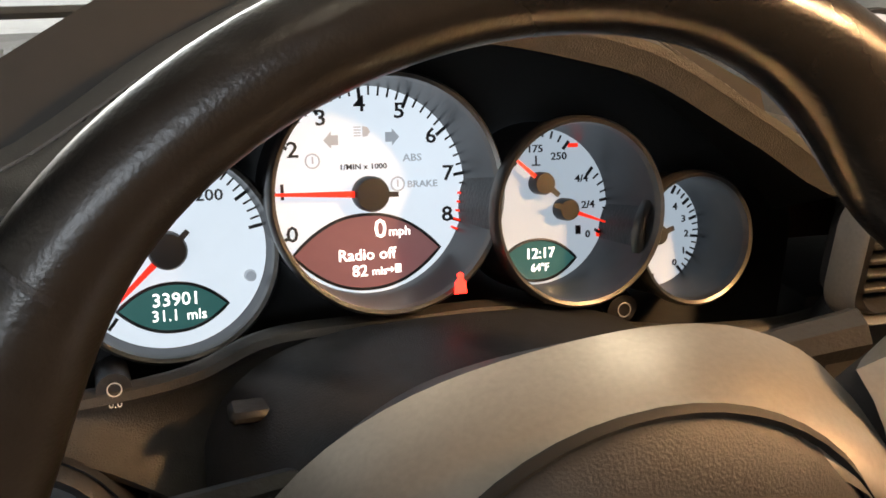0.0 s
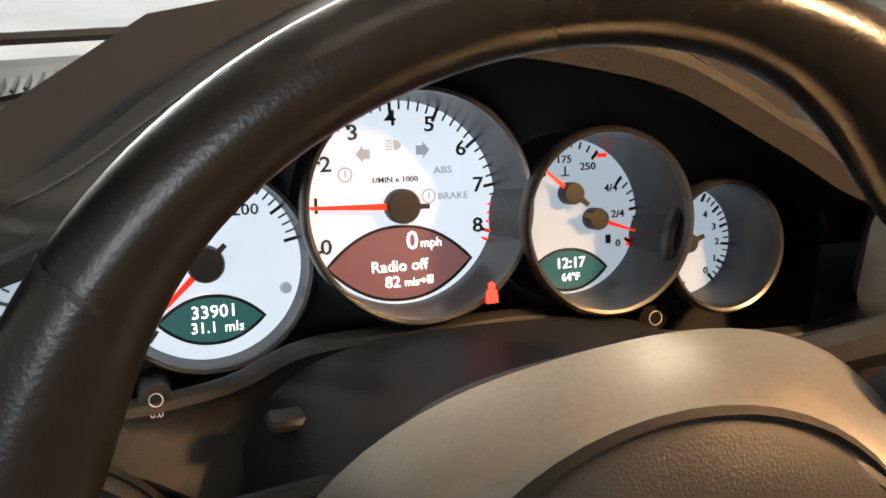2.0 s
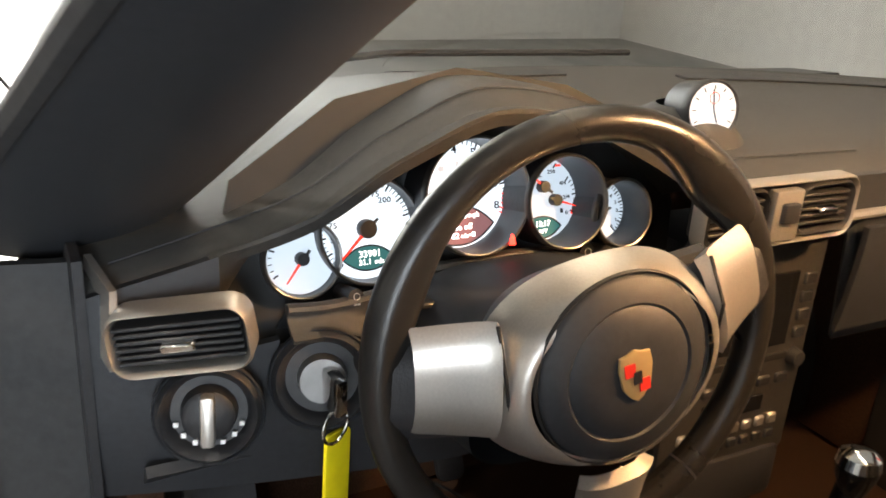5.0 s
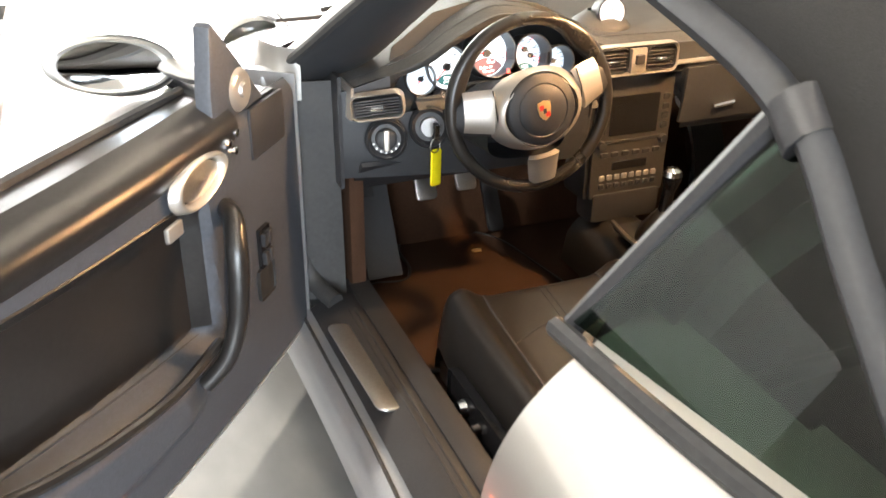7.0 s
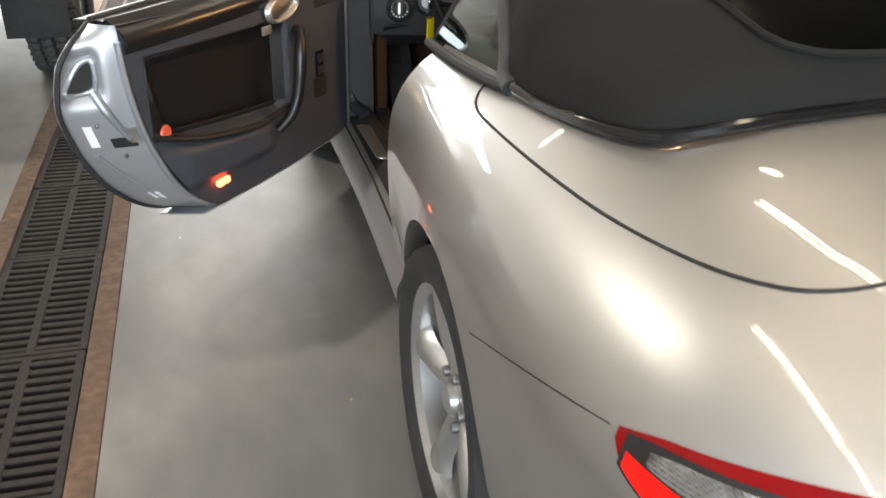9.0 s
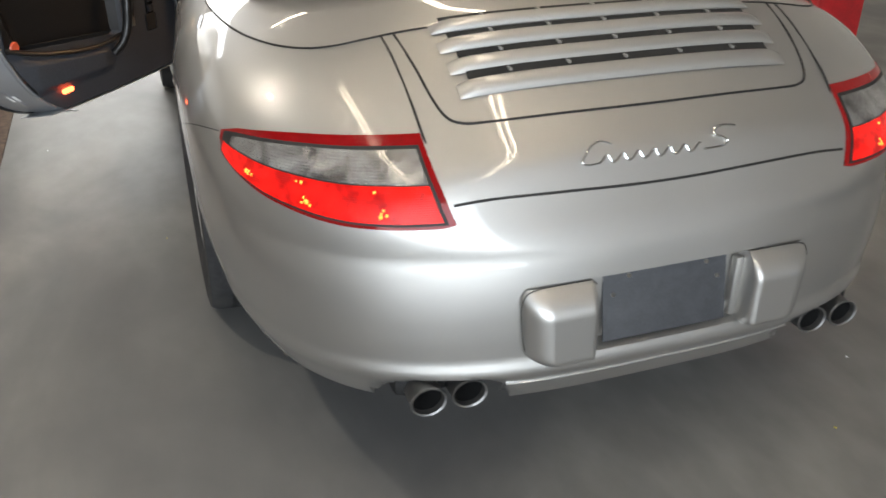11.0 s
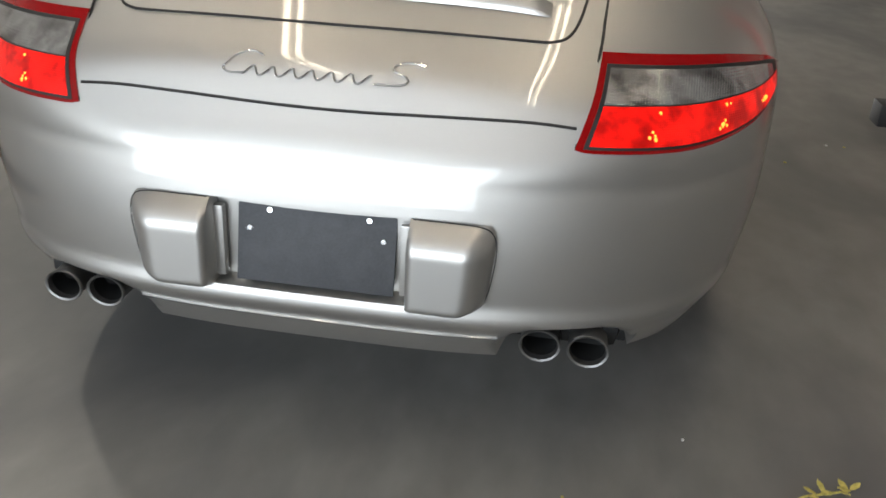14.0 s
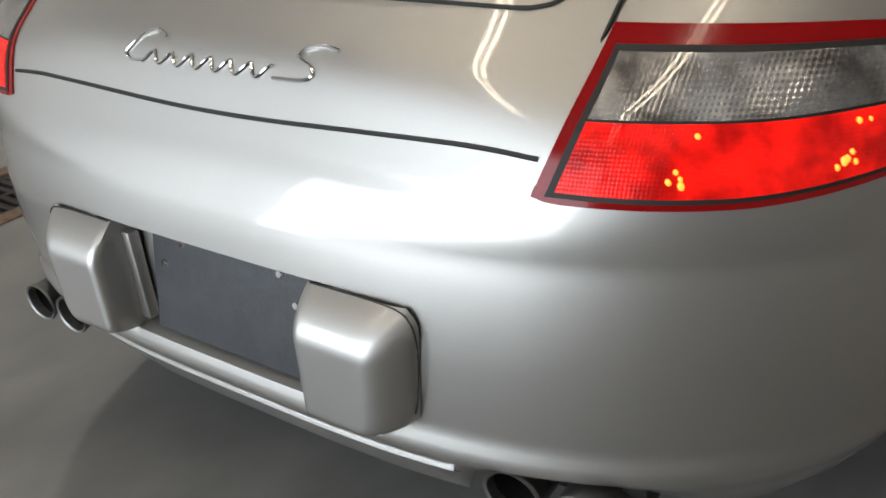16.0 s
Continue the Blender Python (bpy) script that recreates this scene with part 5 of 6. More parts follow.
for k in range(150):
    u = 0.02 + 0.60 * k / 150
    a, b = dash_top(u, 0.085) + Vector((0, 0, 0.0012)), dash_top(u + 0.0026, 0.085) + Vector((0, 0, 0.0012))
    d = (b - a)
    q = [a + Vector((0, -0.0007, 0)), b + Vector((0, -0.0007, 0)), b + Vector((0, 0.0007, 0.0006)), a + Vector((0, 0.0007, 0.0006))]
    stitch.faces.new([stitch.verts.new(p) for p in q])
sob = part("stitching", stitch, BLACK, dash, "row of dark stitches")
sob["kind"] = "stuff"
part("stitch_seam", sweep([dash_top(0.02 + 0.60 * k / 60, 0.095) + Vector((0, 0, 0.0004)) for k in range(61)], 0.0012, 5), BLACK, dash)
# demister grilles
for gx, gw, gv in ((-0.52, 0.17, 0.68), (0.40, 0.36, 0.80), (-0.12, 0.30, 0.86)):
    g = part("demister_grille", thick(grid(lambda u, v, gx=gx, gw=gw, gv=gv: dash_top((gx - gw / 2 + gw * u + 0.70) / 1.40, gv + 0.13 * v * (0.4 if gw > 0.2 else 1)) + Vector((0, 0, 0.003)), 16, 4), 0.003), BLACK, dash, "slotted black demister grille")
    if gw < 0.2:
        for k in range(22):
            part("slat", sweep([dash_top((gx - gw / 2 + gw * (k + 0.5) / 22 + 0.70) / 1.40, gv + 0.012) + Vector((0, 0, 0.004)), dash_top((gx - gw / 2 + gw * (k + 0.5) / 22 + 0.70) / 1.40, gv + 0.118) + Vector((0, 0, 0.004))], 0.0014, 4), DASH, g)


def dash_face(u, v):
    x = -0.70 + 1.40 * u
    y, z = lerp_table(DF, x), lerp_table(DT, x) - 0.016
    zl = 0.66 if x < -0.12 else (0.846 if x < 0.15 else 0.70)
    return Vector((x, y + 0.004 + 0.05 * max(0, v - 0.5) ** 2, z + (zl - z) * v))


fb = grid(dash_face, 90, 26)
# opening behind the steering wheel for the instruments
gone = [f for f in fb.faces if -0.585 < f.calc_center_median().x < -0.105 and f.calc_center_median().z > 0.782 + 0.55 * abs(f.calc_center_median().x + 0.345) ** 2]
bmesh.ops.delete(fb, geom=gone, context="FACES")
part("dash_face", thick(fb, 0.01), PANEL, dash, "charcoal dash face")
trimline = curve_pts([(0.085, 2.728, 0.868), (0.25, 2.722, 0.872), (0.45, 2.722, 0.880), (0.60, 2.735, 0.892), (0.66, 2.75, 0.905)], 6)
part("trim_strip", sweep(trimline, 0.006, 8), SATIN, dash, "thin silver trim strip")
part("glovebox_lid", thick(grid(lambda u, v: Vector((0.13 + 0.47 * u, 2.722 + 0.012 * v * v, 0.855 - 0.135 * v)), 10, 8), 0.008), PANEL, dash, "charcoal glovebox lid")
part("glovebox_latch", sweep([(0.215, 2.712, 0.755), (0.275, 2.712, 0.762)], 0.007, 8), CHROME, dash)
part("side_mirror_trim", lathe([(0, 0.004), (0.03, 0.003), (0.036, 0)], 24, pose(0.665, 2.74, 0.93, 80, 0, -20)), SATIN, dash)
part("knee_panel", thick(grid(lambda u, v: Vector((-0.66 + 0.56 * u, 2.775 + 0.10 * v, 0.70 - 0.09 * v)), 8, 4), 0.01), BLACK, dash)
part("dash_end", thick(grid(lambda u, v: Vector((-0.702, 2.79 + 0.35 * u, 0.64 + 0.25 * v)), 6, 6), 0.008), BLACK, dash)

# side vent
ventm = Matrix.Translation((-0.632, 2.738, 0.836)) @ Matrix.Rotation(radians(-24), 4, "Z") @ Matrix.Rotation(radians(-9), 4, "Y") @ Matrix.Rotation(radians(90), 4, "X")


def frame_bm(w, h, r, t, depth, m):
    """A rounded frame, t wide and depth deep, facing local +z."""
    o, i = rounded(w, h, r, 6), rounded(w - 2 * t, h - 2 * t, max(0.002, r - t), 6)
    bm = bmesh.new()
    rings = [[bm.verts.new((x, y, z)) for x, y in P] for P, z in ((o, -depth), (o, depth * 0.2), ([(a[0] * 0.5 + b[0] * 0.5, a[1] * 0.5 + b[1] * 0.5) for a, b in zip(o, i)], depth * 0.4), (i, depth * 0.2), (i, -depth))]
    n = len(o)
    for A, B in zip(rings, rings[1:]):
        for k in range(n):
            bm.faces.new((A[k], A[(k + 1) % n], B[(k + 1) % n], B[k]))
    bmesh.ops.recalc_face_normals(bm, faces=bm.faces[:])
    bm.transform(m)
    return bm


def vent(m, w, h, slats, tab=True, edge=SATIN):
    v = part("air_vent", frame_bm(w, h, 0.018, 0.005, 0.02, m), edge, dash, "silver-framed air vent" if edge is SATIN else "black slatted air vent")
    part("vent_back", box(0, 0, -0.022, w - 0.012, h - 0.012, 0.006, m=m), DARK, v)
    for k in range(slats):
        y = -h / 2 + 0.014 + (h - 0.028) * k / (slats - 1)
        part("slat", box(0, y, -0.006, w - 0.014, 0.0035, 0.022, 0.001, 1, m), BLACK, v)
    if tab:
        part("vent_tab", box(0, -0.002, 0.006, 0.028, 0.008, 0.012, 0.002, 1, m), CHROME, v)
    return v


vent(ventm, 0.114, 0.058, 6)
part("vent_wing", thick(grid(lambda u, v: Vector((-0.682 - 0.012 * v + 0.004 * u, 2.770 + 0.055 * v, 0.80 + 0.07 * u + 0.012 * v)), 6, 6), 0.006), SATIN, dash, "silver vent end cap")
vent(Matrix.Translation((0.050, 2.722, 0.887)) @ Matrix.Rotation(radians(90), 4, "X"), 0.085, 0.060, 5, True, BLACK)
vent(Matrix.Translation((-0.078, 2.722, 0.887)) @ Matrix.Rotation(radians(90), 4, "X"), 0.085, 0.060, 5, True, BLACK)
part("vent_surround", frame_bm(0.222, 0.072, 0.02, 0.0045, 0.014, Matrix.Translation((-0.014, 2.719, 0.887)) @ Matrix.Rotation(radians(90), 4, "X")), SATIN, dash, "thin silver surround of the centre vents")
part("hazard_panel", box(-0.015, 2.716, 0.886, 0.040, 0.014, 0.056, 0.003), SATIN, dash)
part("hazard_switch", box(-0.015, 2.708, 0.890, 0.022, 0.012, 0.022, 0.003), BLACK, dash)

# light switch and ignition
for name, cx, cy, cz, lab in (("light_switch", -0.609, 2.752, 0.757, "black rotary light switch"), ("ignition_lock", -0.514, 2.738, 0.778, "black ignition lock")):
    rm = Matrix.Translation((cx, cy, cz)) @ Matrix.Rotation(radians(-16), 4, "Z") @ Matrix.Rotation(radians(80), 4, "X")
    sw = part(name, lathe([(0.044, -0.012), (0.044, 0.004), (0.040, 0.009), (0.034, 0.004), (0.032, -0.004), (0, -0.004)], 36, rm), BLACK, dash, lab)
    part("ring", lathe([(0.043, 0.002), (0.046, 0.005), (0.047, 0.001)], 36, rm), PANEL, sw)
    if name == "light_switch":
        part("knob", lathe([(0.024, -0.004), (0.022, 0.010), (0.018, 0.013), (0, 0.013)], 28, rm), BLACK, sw)
        part("grip", box(0, 0, 0.018, 0.012, 0.044, 0.016, 0.004, 2, rm), SATIN, sw)
        for k in range(7):
            a = radians(200 + 23 * k)
            part("mark", box(0.029 * math.cos(a), 0.029 * math.sin(a), 0.0, 0.004, 0.004, 0.002, 0, 1, rm), WHITE_PLASTIC, sw)
    else:
        part("barrel", lathe([(0.022, -0.004), (0.020, 0.008), (0, 0.008)], 28, rm), STEEL, sw)
key = thing("car_key", "metal car key in the ignition with ring and yellow tag", "key")
part("key_head", box(-0.510, 2.722, 0.775, 0.014, 0.040, 0.036, 0.006, m=None), CHROME, key)
part("key_ring", lathe([(0.0165 + 0.0016 * math.cos(a), 0.0016 * math.sin(a)) for a in [k * math.pi / 4 for k in range(8)]], 28, pose(-0.511, 2.712, 0.745, 90, 0, 30), True), CHROME, key)
part("tag", slab(rounded(0.032, 0.082, 0.006), 0.0035, pose(-0.507, 2.722, 0.690, 86, 6, 28), 0.001), YELLOW, key, "blank yellow plastic tag")

# ---- instruments ----
GT = radians(14.4)
GM = Matrix(((1, 0, 0, 0), (0, math.sin(GT), -math.cos(GT), 2.800), (0, math.cos(GT), math.sin(GT), 0.880), (0, 0, 0, 1)))   # local: u right, v up the dial, n to the driver
cluster = thing("instrument_cluster", "five round white-faced backlit instruments in black tubes", "instruments")


def g(u, v, n=0.0):
    return GM @ Matrix.Translation((u, v, n))


back_out = [(-0.61, -0.09), (-0.10, -0.09), (-0.085, 0.0), (-0.11, 0.08), (-0.22, 0.13), (-0.345, 0.15), (-0.47, 0.125), (-0.57, 0.06)]
part("backing_plate", slab(back_out, 0.004, g(0, 0, -0.012)), DARK, cluster, smooth=False)


def shroud_fn(u, v):
    """Black hood lining from the dash edge in to the instruments."""
    x = -0.60 + 0.505 * u
    yf, zf = lerp_table(DF, x), lerp_table(DT, x) - 0.014
    top = GM @ Vector((x, 0.135 - (3.0 if x < -0.345 else 2.0) * (x + 0.345) ** 2, -0.012))
    return Vector((x, yf, zf)).lerp(top, v)


part("hood_lining", thick(grid(shroud_fn, 40, 8), 0.004), DASH, cluster, "charcoal binnacle lining")
LIP = [(-0.540, -0.050), (-0.500, -0.052), (-0.4484, -0.046), (-0.411, -0.0325), (-0.352, -0.0300), (-0.305, -0.0285), (-0.274, -0.0335), (-0.245, -0.0436), (-0.19, -0.052), (-0.129, -0.0541), (-0.095, -0.050)]
lip_line = curve_pts([GM @ Vector((u, v, 0.032)) for u, v in LIP], 6)
part("lip", sweep(lip_line, 0.0065, 8, flat=0.7), DASH, cluster, "brown-grey rolled edge under the instruments")
part("lower_shroud", thick(grid(lambda u, v: (lambda p: p.lerp(Vector((p.x, 2.738, 0.775 + 0.04 * max(0.0, min(1.0, (-0.43 - p.x) / 0.06)))), v) + Vector((0, 0.010 * math.sin(v * math.pi), 0)))(lip_line[min(len(lip_line) - 1, int(u * (len(lip_line) - 1) + 0.5))]), len(lip_line) - 1, 8), 0.004), DASH, cluster, "charcoal lower binnacle panel")
part("binnacle_floor", thick(grid(lambda u, v: (lambda p: p.lerp(GM @ Vector((p.x, -0.075, -0.012)), v))(lip_line[min(len(lip_line) - 1, int(u * (len(lip_line) - 1) + 0.5))]), len(lip_line) - 1, 4), 0.002), BLACK, cluster)


def dial(u, v, r, material, depth=0.030, label=""):
    d = part("dial", lathe([(0, 0), (r - 0.0035, 0), (r - 0.002, 0.0006)], 72, g(u, v)), material, cluster, label)
    part("tube", lathe([(r - 0.002, -0.002), (r - 0.0012, depth * 0.5), (r - 0.0005, depth)], 72, g(u, v)), TUBEGREY, d, "grey instrument tube")
    part("tube_shell", lathe([(r + 0.0006, depth), (r + 0.0012, -0.006)], 72, g(u, v)), BLACK, d)
    part("bezel", lathe([(r - 0.0012, depth - 0.003), (r - 0.0006, depth + 0.0012), (r + 0.0012, depth + 0.002), (r + 0.0026, depth), (r + 0.0028, depth - 0.006)], 72, g(u, v)), BEZEL, d, "satin bezel ring")
    return d


def ticks(d, u, v, r, a0, a1, n, major, long=0.008, short=0.005, mw=0.0016, reds=()):
    for k in range(n + 1):
        a = radians(a0 + (a1 - a0) * k / n)
        big = k % major == 0
        l = long if big else short
        m = g(u, v, 0.0012) @ Matrix.Rotation(a, 4, "Z") @ Matrix.Translation((r - l / 2, 0, 0))
        part("tick", box(0, 0, 0, l, mw if big else mw * 0.55, 0.0006, m=m), NEEDLE if k in reds else INK, d, smooth=False)


def word(d, txt, u, v, size, material=INK, n=0.0012, shear=0.0, name="print"):
    part(name, text_bm(txt, size, g(u, v, n), 0.0003, shear, 0.0 if material is LCD_TEXT else 0.012, 1.0 if material is LCD_TEXT else 1.14), material, d, smooth=False)


def needle(d, u, v, a, l, r=0.010, w=0.0016):
    m = g(u, v, 0.006) @ Matrix.Rotation(radians(a), 4, "Z")
    nd = part("needle", slab([(-0.0, -w), (l, -w * 0.35), (l, w * 0.35), (0.0, w)], 0.0014, m), NEEDLE, d, "red needle", smooth=False)
    part("needle_hub", lathe([(r, -0.005), (r, 0.002), (r * 0.9, 0.004), (0, 0.0042)], 32, g(u, v, 0.006)), INK, nd)
    part("counterweight", slab([(0, -0.0016), (-r - 0.004, -0.0012), (-r - 0.004, 0.0012), (0, 0.0016)], 0.0012, m @ Matrix.Translation((0, 0, 0.003))), INK, nd, smooth=False)


def leaf_lcd(d, u, v, w, h, material):
    pts = []
    for k in range(24):
        t = k / 12 - 1
        pts.append((t * w / 2, h / 2 * (1 - abs(t) ** 2.2)))
    for k in range(24):
        t = 1 - k / 12
        pts.append((t * w / 2, -h / 2 * (1 - abs(t) ** 2.2)))
    pts = [p for i, p in enumerate(pts) if i == 0 or (abs(p[0] - pts[i - 1][0]) + abs(p[1] - pts[i - 1][1])) > 1e-6]
    l = part("display", slab(pts, 0.0008, g(u, v, 0.0006)), material, d, "lit display", smooth=False)
    part("display_rim", sweep([GM @ Vector((u + x, v + y, 0.0012)) for x, y in pts], 0.0009, 5, True, up=GM.to_3x3() @ Vector((0, 0, 1))), INK, l)
    return l


# rev counter
TH = (-0.3550, 0.0290)
tach = dial(-0.3553, 0.0305, 0.0535, DIAL, 0.042, "white backlit rev counter face")
ticks(tach, TH[0], TH[1], 0.0530, 206, -24, 41, 5, 0.0070, 0.0045)
for k in range(9):
    a = radians(205 - 27.7 * k)
    word(tach, str(k), TH[0] + 0.0430 * math.cos(a), TH[1] + 0.0440 * math.sin(a), 0.0108)
for k in range(5):
    a = radians(-2 - 5.4 * k)
    part("red_tick", box(0, 0, 0, 0.005, 0.0011, 0.0006, m=g(TH[0], TH[1], 0.0016) @ Matrix.Rotation(a, 4, "Z") @ Matrix.Translation((0.0495, 0, 0))), NEEDLE, tach, smooth=False)
word(tach, "1/MIN x 1000", -0.3573, 0.0424, 0.0038)
word(tach, "ABS", -0.3317, 0.0461, 0.0052, INK_GREY)
word(tach, "BRAKE", -0.3267, 0.0327, 0.0048, INK_GREY)
for sx, ax, ay in ((-1, -0.3695, 0.0558), (1, -0.3455, 0.0568)):
    part("turn_arrow", slab([(0, 0.0024), (0.0035, 0.0024), (0.0035, 0.0042), (0.0072, 0), (0.0035, -0.0042), (0.0035, -0.0024), (0, -0.0024)][::sx], 0.0004, g(ax, ay, 0.001) @ Matrix.Diagonal((sx, 1, 1, 1))), INK_GREY, tach, smooth=False)
part("beam_icon", slab([(0, 0.0026), (0.0024, 0.0022), (0.0038, 0), (0.0024, -0.0022), (0, -0.0026)], 0.0004, g(-0.3570, 0.0597, 0.001)), INK_GREY, tach, smooth=False)
for k in range(4):
    part("beam_ray", box(-0.3597, 0.0619 - 0.0014 * k, 0.0012, 0.0034, 0.0006, 0.0004, m=GM), INK_GREY, tach, smooth=False)
for ix, iy in ((-0.3825, 0.0460), (-0.3397, 0.0332)):
    part("warning_icon", lathe([(0.0030, 0), (0.0034, 0.0003), (0.0038, 0)], 24, g(ix, iy, 0.001)), INK_GREY, tach)
    part("warning_stroke", box(ix, iy + 0.0004, 0.0012, 0.0008, 0.0034, 0.0004, m=GM), INK_GREY, tach, smooth=False)
l1 = leaf_lcd(tach, -0.3563, 0.0000, 0.0760, 0.0375, LCD_RED)
word(l1, "0", -0.3498, 0.0108, 0.0135, LCD_TEXT, 0.0018, name="readout")
word(l1, "mph", -0.3398, 0.0094, 0.0066, LCD_TEXT, 0.0018, name="readout")
word(l1, "Radio off", -0.3572, -0.0015, 0.0082, LCD_TEXT, 0.0018, name="readout")
word(l1, "82", -0.3611, -0.0096, 0.0082, LCD_TEXT, 0.0018, name="readout")
word(l1, "mls", -0.3510, -0.0102, 0.0058, LCD_TEXT, 0.0018, name="readout")
part("pump_icon", box(-0.3412, -0.0093, 0.0018, 0.0030, 0.0042, 0.0006, m=GM), LCD_TEXT, l1, smooth=False)
part("arrow_icon", slab([(0, 0.0005), (0.0022, 0.0005), (0.0022, 0.0014), (0.0038, 0), (0.0022, -0.0014), (0.0022, -0.0005), (0, -0.0005)], 0.0005, g(-0.3472, -0.0096, 0.0018)), LCD_TEXT, l1, smooth=False)
needle(tach, TH[0], TH[1], 178, 0.0515, 0.0088, 0.0018)

# speedometer
SU, SV = -0.4523, 0.0075
spd = dial(SU, SV - 0.001, 0.0475, DIAL, 0.016, "white backlit speedometer face")
ticks(spd, SU, SV, 0.0450, 232, 12, 40, 4, 0.0065, 0.0045)
for lab, a in (("200", 50), ("175", 73), ("150", 97), ("125", 122), ("100", 147), ("75", 171), ("50", 194)):
    word(spd, lab, SU + 0.0315 * math.cos(radians(a)), SV + 0.0315 * math.sin(radians(a)), 0.0076)
l2 = leaf_lcd(spd, -0.4510, -0.0198, 0.0500, 0.0228, LCD_TEAL)
word(l2, "33901", -0.4497, -0.0162, 0.0088, LCD_TEXT, 0.0018, name="readout")
word(l2, "31.1", -0.4548, -0.0236, 0.0074, LCD_TEXT, 0.0018, name="readout")
word(l2, "mls", -0.4408, -0.0239, 0.0068, LCD_TEXT, 0.0018, name="readout")
needle(spd, SU, SV, 224, 0.042, 0.0088, 0.0017)
part("trip_button", lathe([(0, 0.004), (0.0025, 0.004), (0.003, 0)], 14, g(-0.4150, -0.0075)), INK_GREY, spd)

# temperature and fuel
tf = dial(-0.2620, 0.0178, 0.0440, DIAL_DIM, 0.050, "white temperature and fuel gauge face")
ticks(tf, -0.2613, 0.0304, 0.0285, 140, 50, 8, 4, 0.0055, 0.004)
ticks(tf, -0.2471, 0.0159, 0.0285, 50, -32, 8, 4, 0.0055, 0.004)
word(tf, "175", -0.2631, 0.0485, 0.0056)
word(tf, "250", -0.2490, 0.0442, 0.0056)
word(tf, "100", -0.2785, 0.0415, 0.0056)
word(tf, "4/4", -0.2354, 0.0318, 0.0056)
word(tf, "2/4", -0.2315, 0.0174, 0.0056)
word(tf, "0", -0.2318, 0.0012, 0.0056)
part("red_mark", box(-0.2404, 0.0500, 0.001, 0.006, 0.0022, 0.0005, m=GM), NEEDLE, tf, smooth=False)
part("red_mark", box(-0.2245, 0.0016, 0.001, 0.004, 0.004, 0.0005, m=GM), NEEDLE, tf, smooth=False)
part("pump_icon", box(-0.2377, 0.0040, 0.001, 0.003, 0.0048, 0.0005, m=GM), INK, tf, smooth=False)
part("therm_icon", join(box(-0.2625, 0.0425, 0.001, 0.0008, 0.005, 0.0005, m=GM), box(-0.2625, 0.0400, 0.001, 0.005, 0.0008, 0.0005, m=GM)), INK, tf, smooth=False)
needle(tf, -0.2613, 0.0304, 140, 0.021, 0.0060, 0.0013)
needle(tf, -0.2471, 0.0159, -19, 0.024, 0.0060, 0.0013)
l3 = leaf_lcd(tf, -0.2625, -0.0110, 0.0460, 0.0222, LCD_TEAL)
word(l3, "12:17", -0.2613, -0.0075, 0.0080, LCD_TEXT, 0.0018, name="readout")
word(l3, "64°F", -0.2614, -0.0152, 0.0058, LCD_TEXT, 0.0018, name="readout")

# oil pressure and voltage
oil = dial(-0.1905, 0.0000, 0.0330, DIAL_DIM, 0.042, "white oil pressure gauge face")
ticks(oil, -0.1905, -0.0010, 0.0305, 60, -50, 15, 3, 0.005, 0.0035)
for lab, ou, ov in (("4", -0.1754, 0.0134), ("3", -0.1697, 0.0062), ("2", -0.1677, -0.0024), ("1", -0.1696, -0.0121), ("0", -0.1757, -0.0186)):
    word(oil, lab, ou, ov, 0.0054)
part("oil_icon", box(-0.1931, -0.0251, 0.001, 0.007, 0.0026, 0.0005, m=GM), INK, oil, smooth=False)
needle(oil, -0.1915, -0.0010, -160, 0.020, 0.006, 0.0013)
volt = dial(-0.5150, -0.0130, 0.0340, DIAL_DIM, 0.008, "white voltmeter face")
ticks(volt, -0.515, -0.013, 0.030, 210, 60, 12, 4, 0.005, 0.0035)
needle(volt, -0.515, -0.013, 232, 0.026, 0.006, 0.0013)
# seat-belt lamp between the dials
belt = part("belt_lamp", slab([(-0.0030, -0.0045), (0.0030, -0.0045), (0.0026, 0.0010), (0.0012, 0.0022), (0.0016, 0.0045), (0, 0.0056), (-0.0016, 0.0045), (-0.0012, 0.0022), (-0.0026, 0.0010)], 0.001, g(-0.3251, -0.0123, 0.047)), WARN_RED, cluster, "lit red seat-belt symbol", smooth=False)
# stalk ends
st1 = part("dimmer_stalk", sweep([GM @ Vector((-0.2215, -0.030, 0.0)), GM @ Vector((-0.2241, -0.0375, 0.024))], 0.0085, 12), BLACK, cluster, "black set-button stalk")
part("clock_mark", lathe([(0.0034, 0.0), (0.0037, 0.0004), (0.0041, 0)], 20, g(-0.2241, -0.0375, 0.026)), WHITE_PLASTIC, st1)
st2 = part("trip_stalk", sweep([GM @ Vector((-0.480, -0.0474, 0.0)), GM @ Vector((-0.4786, -0.0474, 0.036))], 0.0075, 14), BLACK, cluster, "black trip-reset stalk")
part("trip_mark", lathe([(0.0026, 0.0), (0.0029, 0.0004), (0.0032, 0)], 20, g(-0.4786, -0.0465, 0.0375)), WHITE_PLASTIC, st2)
part("trip_mark", text_bm("0.0", 0.0042, g(-0.4786, -0.0530, 0.0375)), WHITE_PLASTIC, st2, smooth=False)

# ---- steering wheel ----
SC, ST, SYAW = Vector((-0.349, 2.595, 0.853)), radians(5.5), 0.048
sn = Vector((-math.sin(SYAW) * math.cos(ST), -math.cos(SYAW) * math.cos(ST), math.sin(ST)))
se_ = Vector((math.cos(SYAW), -math.sin(SYAW), 0))
su = sn.cross(se_)
if su.z < 0:
    su = -su
